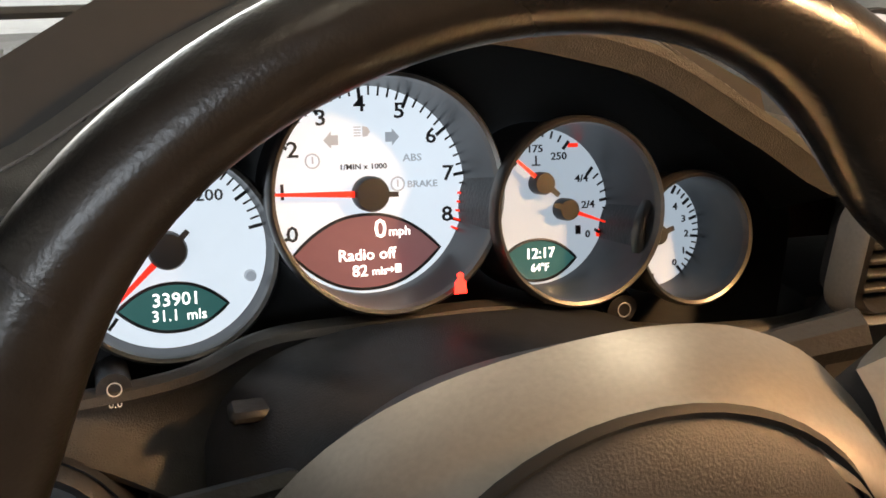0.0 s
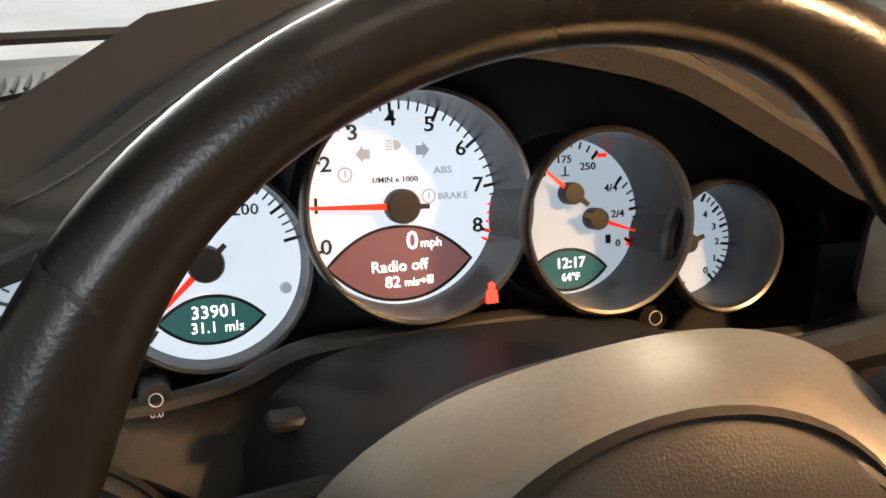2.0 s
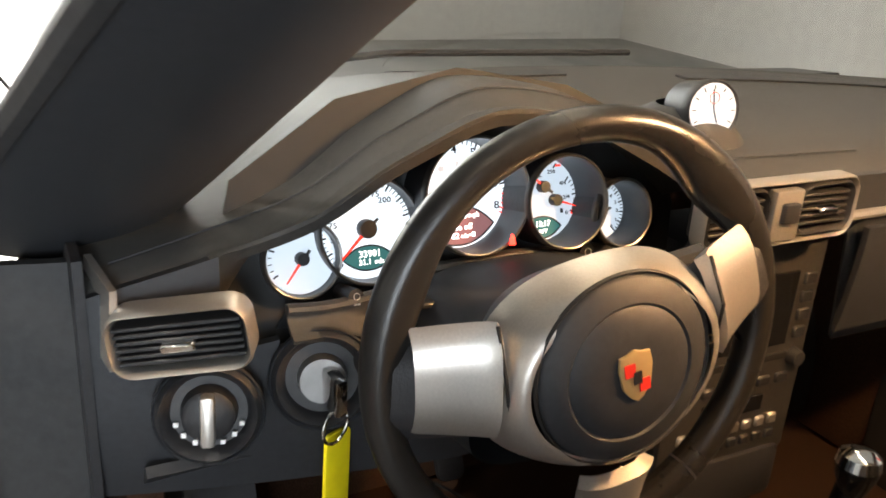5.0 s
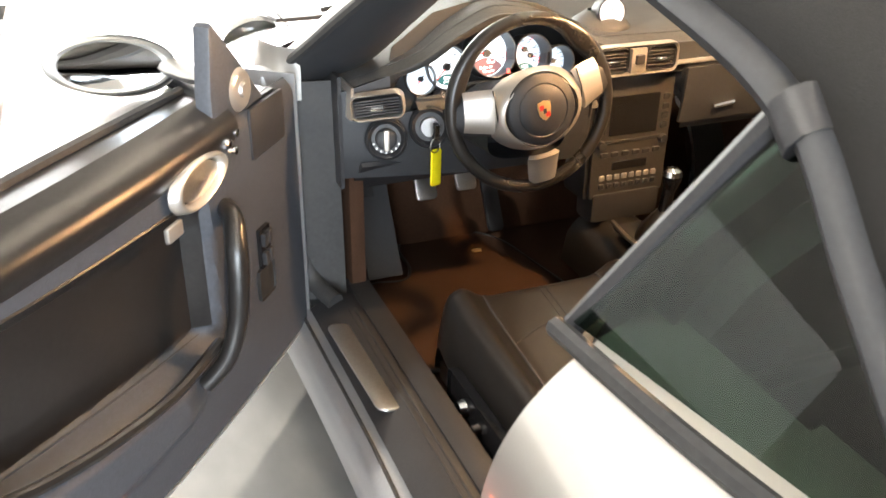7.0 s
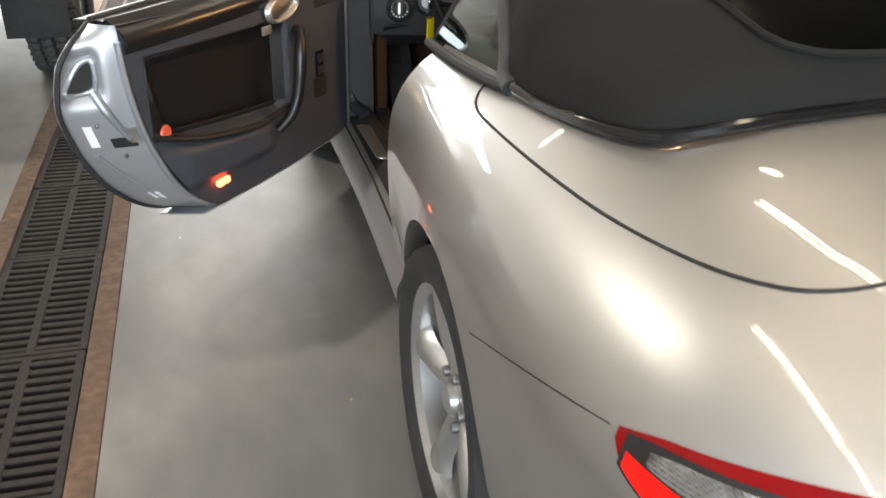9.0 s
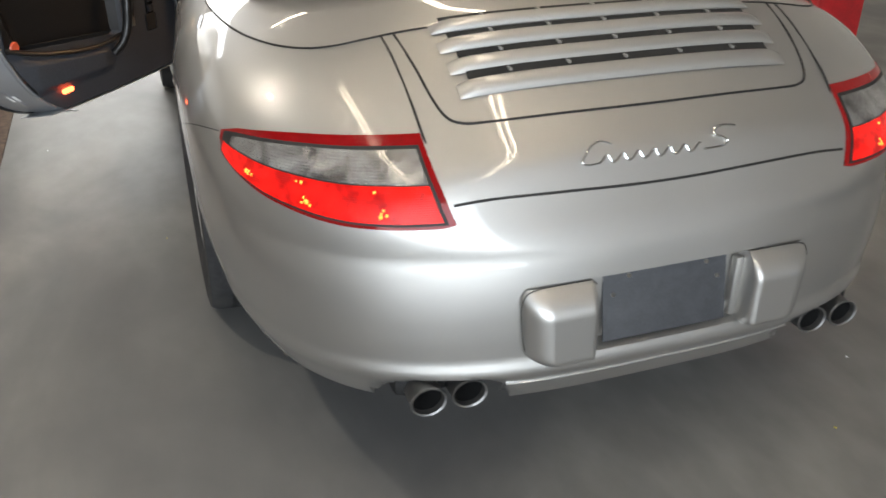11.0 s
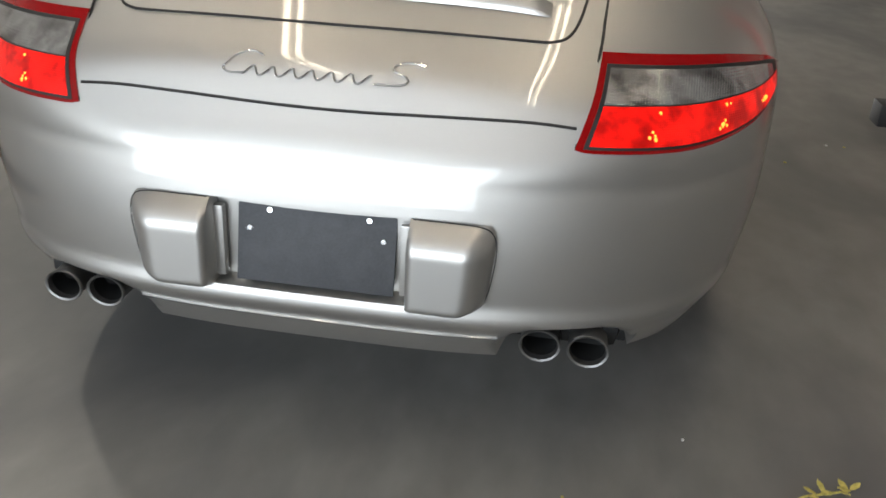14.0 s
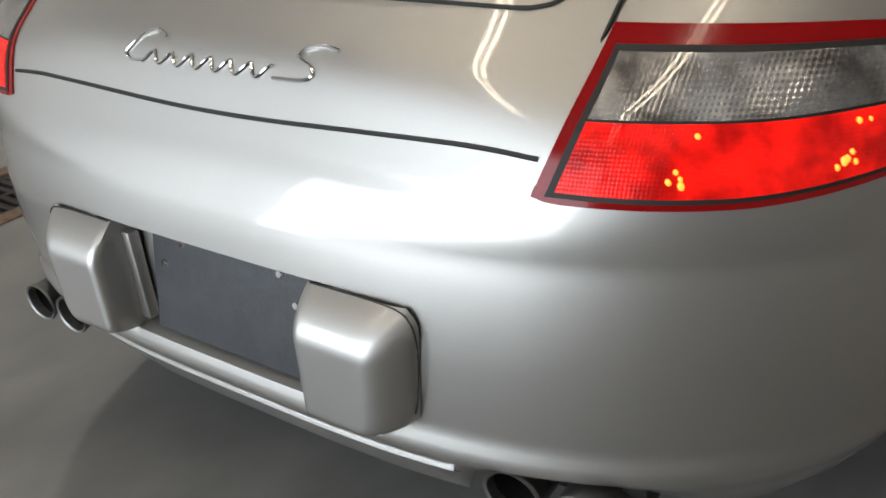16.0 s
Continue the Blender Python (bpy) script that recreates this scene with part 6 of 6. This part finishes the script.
SM = Matrix(((se_.x, su.x, sn.x, SC.x), (se_.y, su.y, sn.y, SC.y), (se_.z, su.z, sn.z, SC.z), (0, 0, 0, 1)))
sw = thing("steering_wheel", "three-spoke black leather steering wheel with silver spokes", "steering wheel")
SM = SM @ Matrix.Rotation(radians(10), 4, "Z")
SR, Sr = 0.1730, 0.0138


def rim_pt(u, v):
    """Rim of a round section, swollen inwards where the thumbs rest."""
    a, c = u * 2 * math.pi, math.cos(v * 2 * math.pi)
    d = lambda m: ((math.degrees(a) - m + 180) % 360 - 180) / 19.0
    swell = 0.019 * math.exp(-d(38) ** 2) + 0.010 * math.exp(-d(150) ** 2)
    r = SR + Sr * c + (swell * c if c < 0 else 0.0)
    return SM @ Vector((r * math.cos(a), r * math.sin(a), Sr * 1.08 * math.sin(v * 2 * math.pi)))


rim = part("rim", grid(rim_pt, 160, 24, True, True), RIM_LEATHER, sw, "worn black leather rim")
for a in (50, 134, 205, 240, 300, 335):
    c, s_ = math.cos(radians(a)), math.sin(radians(a))
    part("rim_seam", grid(lambda u, v, c=c, s_=s_: SM @ (Vector((SR * c, SR * s_, 0)) + (Sr + 0.0006) * (math.cos(u * 2 * math.pi) * Vector((c, s_, 0)) + 1.06 * math.sin(u * 2 * math.pi) * Vector((0, 0, 1))) + Vector((-s_, c, 0)) * (v - 0.5) * 0.0022), 20, 2, True), BLACK, rim)
HUB = 0.060


def shield(a):
    """Outline of the hub cover."""
    r = 0.0945 + 0.014 * math.cos(2 * a) - 0.004 * math.sin(a) + 0.008 * max(0, -math.sin(a)) ** 4
    return r


hub = part("hub_cover", grid(lambda u, v: SM @ Vector((shield(u * 2 * math.pi) * (1.0 - 0.26 * v) * math.cos(u * 2 * math.pi), shield(u * 2 * math.pi) * (1.0 - 0.26 * v) * math.sin(u * 2 * math.pi), HUB - 0.052 + 0.046 * math.sin(v * math.pi / 2) ** 0.8)), 64, 12, True), SATIN, sw, "satin silver hub cover")
part("hub_shell", grid(lambda u, v: SM @ Vector((shield(u * 2 * math.pi) * (0.70 + 0.30 * v) * math.cos(u * 2 * math.pi), shield(u * 2 * math.pi) * (0.70 + 0.30 * v) * math.sin(u * 2 * math.pi), -0.04 + (HUB - 0.012) * v)), 48, 6, True), BLACK, sw)
pad = part("airbag_pad", lathe([(0.0745, -0.004), (0.0735, 0.000), (0.070, 0.004), (0.054, 0.008), (0.052, 0.0065), (0.049, 0.009), (0.030, 0.012), (0, 0.0135)], 56, SM @ Matrix.Translation((0, 0, HUB - 0.008))), PANEL, sw, "round charcoal airbag cover")
part("pad_ring", lathe([(0.0738, 0.0), (0.0755, 0.0012), (0.077, -0.001)], 56, SM @ Matrix.Translation((0, 0, HUB - 0.007))), GAP, sw)
crest_o = [(-0.013, 0.018), (-0.006, 0.019), (0, 0.0215), (0.006, 0.019), (0.013, 0.018), (0.0145, 0.008), (0.012, -0.008), (0.006, -0.016), (0, -0.020), (-0.006, -0.016), (-0.012, -0.008), (-0.0145, 0.008)]
crest = part("emblem", slab(crest_o, 0.003, SM @ Matrix.Translation((0, 0, HUB + 0.004)), 0.001), GOLD, pad, "small gold and red shield emblem")
for ex, ey in ((-0.006, 0.007), (0.006, -0.007)):
    part("emblem_field", box(ex, ey, 0.0035, 0.009, 0.010, 0.001, m=SM @ Matrix.Translation((0, 0, HUB + 0.004))), RED_PLASTIC, crest, smooth=False)
part("emblem_field", box(0, 0, 0.0038, 0.007, 0.010, 0.001, m=SM @ Matrix.Translation((0, 0, HUB + 0.004))), INK, crest, smooth=False)


def spoke_bm(path, w0, w1, z0, z1, th=0.012):
    """A flat spoke between two points of the wheel's plane."""
    (x0, y0), (x1, y1) = path
    d = Vector((x1 - x0, y1 - y0)).normalized()
    n = Vector((-d.y, d.x))
    return thick(grid(lambda u, v: SM @ Vector((x0 + (x1 - x0) * u + n.x * (v - 0.5) * (w0 + (w1 - w0) * u), y0 + (y1 - y0) * u + n.y * (v - 0.5) * (w0 + (w1 - w0) * u), z0 + (z1 - z0) * u ** 0.8 - 0.010 * (2 * v - 1) ** 4)), 12, 10), th)


for sx in (-1, 1):
    spk = part("spoke", spoke_bm(((sx * 0.090, 0.016), (sx * 0.148, 0.024)), 0.078, 0.066, HUB - 0.022, 0.012), SATIN, sw, "satin silver spoke cover")
    part("spoke_gap", sweep([SM @ Vector((sx * 0.0915, 0.060, HUB - 0.02)), SM @ Vector((sx * 0.0945, 0.022, HUB - 0.011)), SM @ Vector((sx * 0.0915, -0.018, HUB - 0.02))], 0.0016, 6), GAP, spk)
    part("spoke_core", spoke_bm(((sx * 0.09, 0.0), (sx * 0.165, 0.018)), 0.05, 0.05, 0.010, -0.004, 0.02), BLACK, spk)
spk = part("spoke", spoke_bm(((0, -0.098), (0, -0.160)), 0.058, 0.044, HUB - 0.028, 0.008), SATIN, sw, "satin silver spoke cover")
part("horn_icon", lathe([(0.003, 0), (0.0036, 0.0006), (0.0042, 0)], 16, SM @ Matrix.Translation((0.082, -0.004, HUB - 0.012))), GOLD, hub)


def shroud_pt(u, v):
    """Steering column cover: broad rounded top, running forward under the instruments."""
    a = u * 2 * math.pi
    c, n = math.cos(a), math.sin(a)
    e = 0.62
    w, top = 0.092 + 0.030 * v, 0.858 + 0.006 * v
    h = (top - 0.775) if n > 0 else 0.05
    return Vector((-0.335 + 0.012 * v + w * math.copysign(abs(c) ** e, c), 2.63 + 0.122 * v, 0.775 + h * math.copysign(abs(n) ** e, n)))


col = part("column_shroud", grid(shroud_pt, 56, 12, True), PANEL, sw, "dark grey steering column cover")
part("column_sensor", box(-0.425, 2.725, 0.842, 0.020, 0.014, 0.006, 0.002, 1), BLACK, col)
for sx, dz in ((-1, 0.0), (1, 0.0), (-1, -0.045)):
    part("column_stalk", sweep(curve_pts([SM @ Vector((sx * 0.05, 0.0 + dz, -0.085)), SM @ Vector((sx * 0.11, 0.006 + dz, -0.075)), SM @ Vector((sx * 0.165, 0.012 + dz, -0.06))], 6), lambda t: 0.007 + 0.004 * t, 8), BLACK, sw)

# clock pod on the dash
podm = pose(-0.013, 2.866, 0.940)
pod_ob = thing("dash_clock", "round white-faced stopwatch in a black pod on the dash", "clock")
part("pod_base", grid(lambda u, v: Vector((-0.013 + (0.075 - 0.040 * v ** 1.6) * math.cos(u * 2 * math.pi), 2.895 + (0.085 - 0.055 * v ** 1.6) * math.sin(u * 2 * math.pi) - 0.004 * v, 0.922 + 0.044 * v)), 40, 10, True), DASH, pod_ob, "charcoal pod base")
cm = Matrix.Translation((-0.013, 2.846, 0.968)) @ Matrix.Rotation(radians(-8), 4, "Z") @ Matrix.Rotation(radians(82), 4, "X")
drum = part("drum", lathe([(0.030, -0.05), (0.034, -0.012), (0.0350, 0.004), (0.0335, 0.0065), (0.031, 0.004)], 44, cm), BLACK, pod_ob, "black clock drum")
cf = part("clock_face", lathe([(0, 0.004), (0.031, 0.004), (0.0315, 0.003)], 44, cm), DIAL_DIM, pod_ob, "white clock face")
for k in range(12):
    part("hour_mark", box(0, 0, 0, 0.005, 0.0012, 0.0006, m=cm @ Matrix.Rotation(radians(30 * k), 4, "Z") @ Matrix.Translation((0.026, 0, 0.0048))), INK, cf, smooth=False)
for a, l in ((95, 0.024), (-70, 0.016)):
    part("clock_hand", box(l / 2, 0, 0, l, 0.0014, 0.0006, m=cm @ Matrix.Rotation(radians(a), 4, "Z") @ Matrix.Translation((0, 0, 0.0056))), INK, cf, smooth=False)
part("sub_dial", lathe([(0.006, 0.0052), (0.0066, 0.0056), (0.007, 0.0052)], 20, cm @ Matrix.Translation((0, 0.014, 0))), NEEDLE, cf)

# ---- centre console ----
console = thing("centre_console", "silver and black centre stack with screen and buttons", "console")
part("console_body", box(0.030, 2.83, 0.68, 0.235, 0.10, 0.32, 0.012), BLACK, console)
fm = Matrix.Translation((0.030, 2.776, 0.68)) @ Matrix.Rotation(radians(90), 4, "X")
bez = part("stack_bezel", slab(rounded(0.215, 0.31, 0.012), 0.008, fm, 0.003), BEZEL, console, "satin silver centre stack")
scrn = part("screen", box(0.0, 0.058, 0.009, 0.135, 0.098, 0.004, 0.001, 1, fm), GLOSSBLACK, bez, "dark display screen")
part("disc_slot", box(0.0, -0.008, 0.009, 0.15, 0.010, 0.003, 0.001, 1, fm), DARK, bez)
for sx in (-0.088, 0.088):
    for k in range(4):
        part("button", box(sx, 0.094 - 0.024 * k, 0.009, 0.020, 0.016, 0.006, 0.002, 1, fm), BLACK, bez)
    part("rotary_knob", lathe([(0, 0.022), (0.010, 0.021), (0.012, 0.008)], 20, fm @ Matrix.Translation((sx, -0.012, 0))), BLACK, bez)
for row, cnt, yy in ((0, 6, -0.040), (1, 8, -0.100), (2, 8, -0.122)):
    for k in range(cnt):
        part("button", box(-0.075 + 0.15 * k / (cnt - 1), yy, 0.009, 0.15 / cnt - 0.004, 0.014, 0.006, 0.002, 1, fm), BLACK if row != 1 else SATIN, bez)
part("climate_display", box(0.0, -0.070, 0.009, 0.10, 0.022, 0.004, 0.001, 1, fm), GLOSSBLACK, bez)
part("ashtray", box(0.03, 2.80, 0.50, 0.20, 0.08, 0.08, 0.015), BLACK, console)
tun = part("tunnel", thick(grid(lambda u, v: Vector((-0.10 + 0.235 * v, 2.0 + 0.84 * u, 0.30 + 0.135 * math.sin(v * math.pi) ** 0.35 + 0.035 * u)), 20, 16), 0.01), LEATHER, console, "black leather transmission tunnel")
part("gear_surround", sweep(curve_pts([(-0.045, 2.70, 0.492), (-0.055, 2.60, 0.487), (-0.03, 2.525, 0.482), (0.02, 2.508, 0.480), (0.07, 2.525, 0.482), (0.095, 2.60, 0.487), (0.085, 2.70, 0.492)], 6), 0.0065, 8), BEZEL, console, "silver gear lever surround")
part("gear_plate", box(0.02, 2.61, 0.474, 0.12, 0.19, 0.012, 0.004), BLACK, console)
lever = thing("gear_lever", "black gear lever with leather boot and polished knob top", "gear lever")
part("boot", grid(lambda u, v: Vector((0.021 + (0.050 * (1 - v) + 0.014 * v) * (1 + 0.10 * math.sin(5 * u * 2 * math.pi)) * math.cos(u * 2 * math.pi), 2.60 + (0.07 * (1 - v) + 0.014 * v) * math.sin(u * 2 * math.pi) - 0.006 * v, 0.478 + 0.085 * v ** 0.8)), 40, 10, True), LEATHER, lever, "pleated leather boot")
part("shaft", sweep([(0.021, 2.594, 0.55), (0.023, 2.588, 0.625)], lambda t: 0.016 - 0.002 * t, 14), GLOSSBLACK, lever)
part("knob", lathe([(0.014, -0.03), (0.021, -0.01), (0.023, 0.006), (0.020, 0.016)], 28, pose(0.024, 2.586, 0.645)), GLOSSBLACK, lever)
part("knob_cap", lathe([(0.0235, 0.004), (0.021, 0.016), (0.012, 0.022), (0, 0.023)], 28, pose(0.024, 2.586, 0.645)), CHROME, lever, "polished knob cap")
hb = thing("handbrake", "black and silver handbrake lever between the seats", "handbrake")
part("lever", sweep(curve_pts([(0.055, 2.49, 0.475), (0.060, 2.38, 0.495), (0.062, 2.27, 0.510), (0.062, 2.17, 0.515)], 6), lambda t: 0.012 + 0.006 * t, 12), LEATHER, hb)
part("lever_trim", sweep(curve_pts([(0.045, 2.50, 0.482), (0.047, 2.36, 0.502), (0.048, 2.20, 0.520)], 6), 0.006, 8), SATIN, hb)
part("lever_base", box(0.055, 2.32, 0.462, 0.055, 0.36, 0.03, 0.010), BLACK, hb)
part("console_tray", frame_bm(0.07, 0.34, 0.02, 0.008, 0.01, pose(0.0, 2.33, 0.462)), BEZEL, console)


# ---- seats ----
def bucket_seat(label):
    t = thing("bucket_seat", label, "seat", "front seats")

    def cush(u, v):
        x = (u - 0.5) * 0.50
        y = -0.28 + 0.56 * v
        e = abs(u - 0.5) * 2
        z = 0.385 + 0.065 * v ** 1.2
        bol = 0.052 * math.exp(-((e - 0.80) / 0.15) ** 2) * (0.55 + 0.45 * (1 - v))
        edge = -0.11 * max(0, (e - 0.90) / 0.10) ** 2 - 0.10 * max(0, (v - 0.90) / 0.10) ** 2
        dish = -0.018 * math.exp(-((e) / 0.5) ** 2 - ((v - 0.35) / 0.35) ** 2)
        wide = 1 - 0.09 * max(0, (v - 0.75) / 0.25) ** 2
        return Vector((x * wide, y + 0.01 * max(0, (v - 0.9) / 0.1), z + bol + edge + dish))
    cu = part("cushion", thick(grid(cush, 60, 50), 0.02), LEATHER, t, "creased black leather cushion", angle=70)
    for sx in (0.21, 0.79):
        part("piping", sweep([cush(sx, 0.02 + 0.92 * k / 24) + Vector((0, 0, 0.001)) for k in range(25)], 0.003, 6), BLACK, cu)
    part("seam", sweep([cush(0.21 + 0.58 * k / 20, 0.62 + 0.10 * math.sin(math.pi * k / 20)) + Vector((0, 0, 0.0005)) for k in range(21)], 0.0022, 6), BLACK, cu)
    for sx in (0.485, 0.515):
        part("seam", sweep([cush(sx, 0.70 + 0.20 * k / 8) + Vector((0, 0, 0.0005)) for k in range(9)], 0.0016, 6), BLACK, cu)
    part("seat_base", box(0, -0.02, 0.33, 0.46, 0.50, 0.13, 0.03), BLACK, t)
    for sx in (-0.2, 0.2):
        part("seat_rail", box(sx, 0.0, 0.25, 0.04, 0.56, 0.05, 0.006), STEEL, t)

    def backr(u, v):
        x = (u - 0.5) * (0.52 - 0.14 * max(0, v - 0.55))
        e = abs(u - 0.5) * 2
        bol = 0.075 * math.exp(-((e - 0.85) / 0.16) ** 2) * (1 - 0.6 * v)
        y = -0.25 - 0.30 * v + bol - 0.05 * max(0, (e - 0.9) / 0.1) ** 2
        z = 0.40 + 0.66 * v
        return Vector((x * (1 - 0.35 * max(0, v - 0.82) / 0.18), y, z))
    part("backrest", thick(grid(backr, 44, 44), 0.09), LEATHER, t, "black leather backrest with fixed headrest", angle=70)
    part("back_shell", grid(lambda u, v: backr(u, v) + Vector((0, -0.10, 0)), 20, 20), BLACK, t)
    part("side_cover", box(-0.262, -0.10, 0.325, 0.02, 0.42, 0.10, 0.02), GLOSSBLACK, t, "gloss black seat side cover")
    for yy, rr in ((0.02, 0.020), (-0.05, 0.012)):
        part("seat_switch", lathe([(0, 0.016), (rr * 0.8, 0.014), (rr, 0)], 18, pose(-0.274, yy, 0.335, 0, -90, 0)), CHROME, t)
    return t


seat_l = bucket_seat("creased black leather driver's bucket seat")
seat_r = bucket_seat("black leather passenger bucket seat beside the tunnel")
seat_l.matrix_world = pose(-0.330, 2.30, 0.015)
seat_r.matrix_world = pose(0.355, 2.43, 0.01)
bk = thing("belt_buckle", "black belt buckle with red release button by the tunnel", "belt buckle")
part("buckle", box(-0.055, 2.16, 0.43, 0.035, 0.03, 0.10, 0.006, m=None), BLACK, bk)
part("release_button", box(-0.055, 2.165, 0.483, 0.028, 0.026, 0.010, 0.003), RED_PLASTIC, bk, "red release button")
strap = part("seat_belt", sweep(curve_pts([(-0.69, 1.72, 0.95), (-0.66, 1.80, 0.75), (-0.655, 1.88, 0.5), (-0.65, 1.9, 0.36)], 6), 0.022, 8, flat=0.1, up=Vector((0, 1, 0))), BLACK, car)

# ---- other things in the hall ----
# two-post lift
lift = thing("lift_post", "red painted two-post lift column with base plate", "vehicle lift")
LX, LY = 2.64, 2.60
part("column", box(LX, LY - 0.13, 1.4, 0.30, 0.02, 2.8, 0.004), RED, lift, "scuffed red channel column")
for cx in (-0.14, 0.14):
    part("column_flange", box(LX + cx, LY + 0.008, 1.4, 0.02, 0.254, 2.8, 0.004), RED, lift)
part("carriage", box(LX - 0.02, LY + 0.02, 0.75, 0.24, 0.2, 0.9, 0.01), BLACK, lift)
part("base_plate", box(LX, LY - 0.02, 0.008, 0.55, 0.45, 0.016, 0.004), RUST, lift)
for bx, by in ((-0.22, -0.18), (0.22, -0.18), (-0.22, 0.15), (0.22, 0.15)):
    part("anchor_bolt", lathe([(0, 0.05), (0.012, 0.05), (0.012, 0.025), (0.02, 0.025), (0.02, 0.016)], 8, pose(LX + bx, LY - 0.02 + by, 0)), STEEL, lift)
part("gusset", slab([(0, 0), (0.16, 0), (0, 0.30)], 0.012, pose(LX - 0.16, LY - 0.145, 0.016, 90, 0, 180)), RED, lift)
LX = 2.48
arm = part("swing_arm", box(LX - 0.16, LY + 0.05, 0.13, 0.05, 0.16, 0.12, 0.008), BLACK, lift, "black steel swing arm")
part("arm", box(LX - 0.42, LY + 0.05, 0.13, 0.55, 0.13, 0.10, 0.008), BLACK, arm)
part("arm_foot", box(LX - 0.22, LY + 0.05, 0.04, 0.12, 0.12, 0.08, 0.006), BLACK, arm)
part("pad", lathe([(0.06, 0), (0.06, 0.035), (0.05, 0.04), (0, 0.04)], 20, pose(LX - 0.60, LY + 0.05, 0.18)), RUBBER, arm)
tagged(link_bm("wooden_block", box(LX - 0.27, LY - 0.10, 0.07, 0.16, 0.09, 0.14, 0.004), WOOD), "pale wooden block on the floor beside the lift", "wooden block")
# twig with dry leaves
twig = thing("dry_twig", "dry yellow twig with small leaves on the concrete", "twig")
tp = curve_pts([(0.955, 0.035, 0.005), (0.99, 0.065, 0.006), (1.04, 0.085, 0.006), (1.085, 0.105, 0.005)], 6)
part("stem", sweep(tp, 0.0025, 5), LEAF, twig)
for k in range(8):
    p = tp[min(len(tp) - 1, 7 + k * 2)]
    a = random.uniform(0, 6.28)
    part("leaf", slab([(0, 0), (0.008, 0.006), (0.022, 0.006), (0.032, 0), (0.020, -0.007), (0.007, -0.005)], 0.001, Matrix.Translation(p + Vector((0, 0, 0.001))) @ Euler((random.uniform(-0.3, 0.1), random.uniform(-0.5, -0.1), a)).to_matrix().to_4x4()), LEAF, twig)
for k in range(26):
    x, y = random.uniform(-1.5, 2.0), random.uniform(-1.2, 2.8)
    crumb = bmesh.new()
    bmesh.ops.create_icosphere(crumb, subdivisions=1, radius=random.uniform(0.003, 0.007), matrix=Matrix.Translation((x, y, 0.003)) @ Matrix.Diagonal((1, 1.6, 0.5, 1)))
    tagged(link_bm("litter_crumb", crumb, WHITE_PLASTIC if k % 2 else LEAF), "tiny pale crumb of litter on concrete", "litter", "litter on the floor")

# pickup beyond the drain: the near rear wheel and its arch
truck = thing("pickup_truck", "white pickup truck with chunky off-road tyres", "truck")
TX, TY = -2.035, 4.98
tw_ = part("truck_wheel", lathe([(0.21, 0.11), (0.24, 0.09), (0.24, -0.10), (0.21, -0.12), (0.19, -0.1), (0.17, 0.04), (0.08, 0.06), (0, 0.06)], 40), ALLOY, truck, "off-road wheel")
tw_.matrix_world = Matrix.Translation((TX, TY, 0.40)) @ Matrix.Rotation(radians(90), 4, "Y")
ttyre = part("truck_tyre", lathe([(0.235, 0.125), (0.28, 0.145), (0.34, 0.145), (0.375, 0.13), (0.385, 0.10), (0.385, -0.10), (0.375, -0.13), (0.34, -0.145), (0.28, -0.145), (0.235, -0.125)], 60), TYRE, None, "dusty chunky tyre")
ttyre.parent = tw_
blk = None
for k in range(48):
    for j in range(4):
        a = 2 * math.pi * (k + 0.5 * (j % 2)) / 48
        m = Matrix.Rotation(a, 4, "Z") @ Matrix.Translation((0.391, 0, -0.105 + 0.07 * j)) @ Matrix.Rotation(0.25 if j % 2 else -0.25, 4, "X")
        if blk is None:
            b_ = part("tread_block", box(0, 0, 0, 0.022, 0.036, 0.056, 0.004, 1), TREAD, None)
            blk = b_.data
        else:
            b_ = new("tread_block", blk)
        b_.parent = ttyre
        b_.matrix_local = m
part("truck_body", join(box(-2.86, 5.6, 1.10, 1.78, 4.6, 0.75, 0.08), box(-2.86, 6.6, 1.75, 1.6, 1.7, 0.65, 0.15)), TRUCKPAINT, truck, "white truck body")
part("mud_flap", box(TX - 0.03, TY - 0.56, 0.50, 0.30, 0.012, 0.40, 0.004), RUBBER, truck)
part("chassis", box(-2.86, 5.4, 0.58, 0.9, 4.2, 0.18, 0.02), DARK, truck)
for wx, wy in ((-3.6, 4.98), (TX, 7.9), (-3.6, 7.9)):
    w2 = part("truck_wheel", lathe([(0, 0.13), (0.2, 0.14), (0.34, 0.145), (0.40, 0.10), (0.40, -0.10), (0.34, -0.145), (0, -0.13)], 40), TYRE, truck)
    w2.matrix_world = Matrix.Translation((wx, wy, 0.40)) @ Matrix.Rotation(radians(90), 4, "Y")
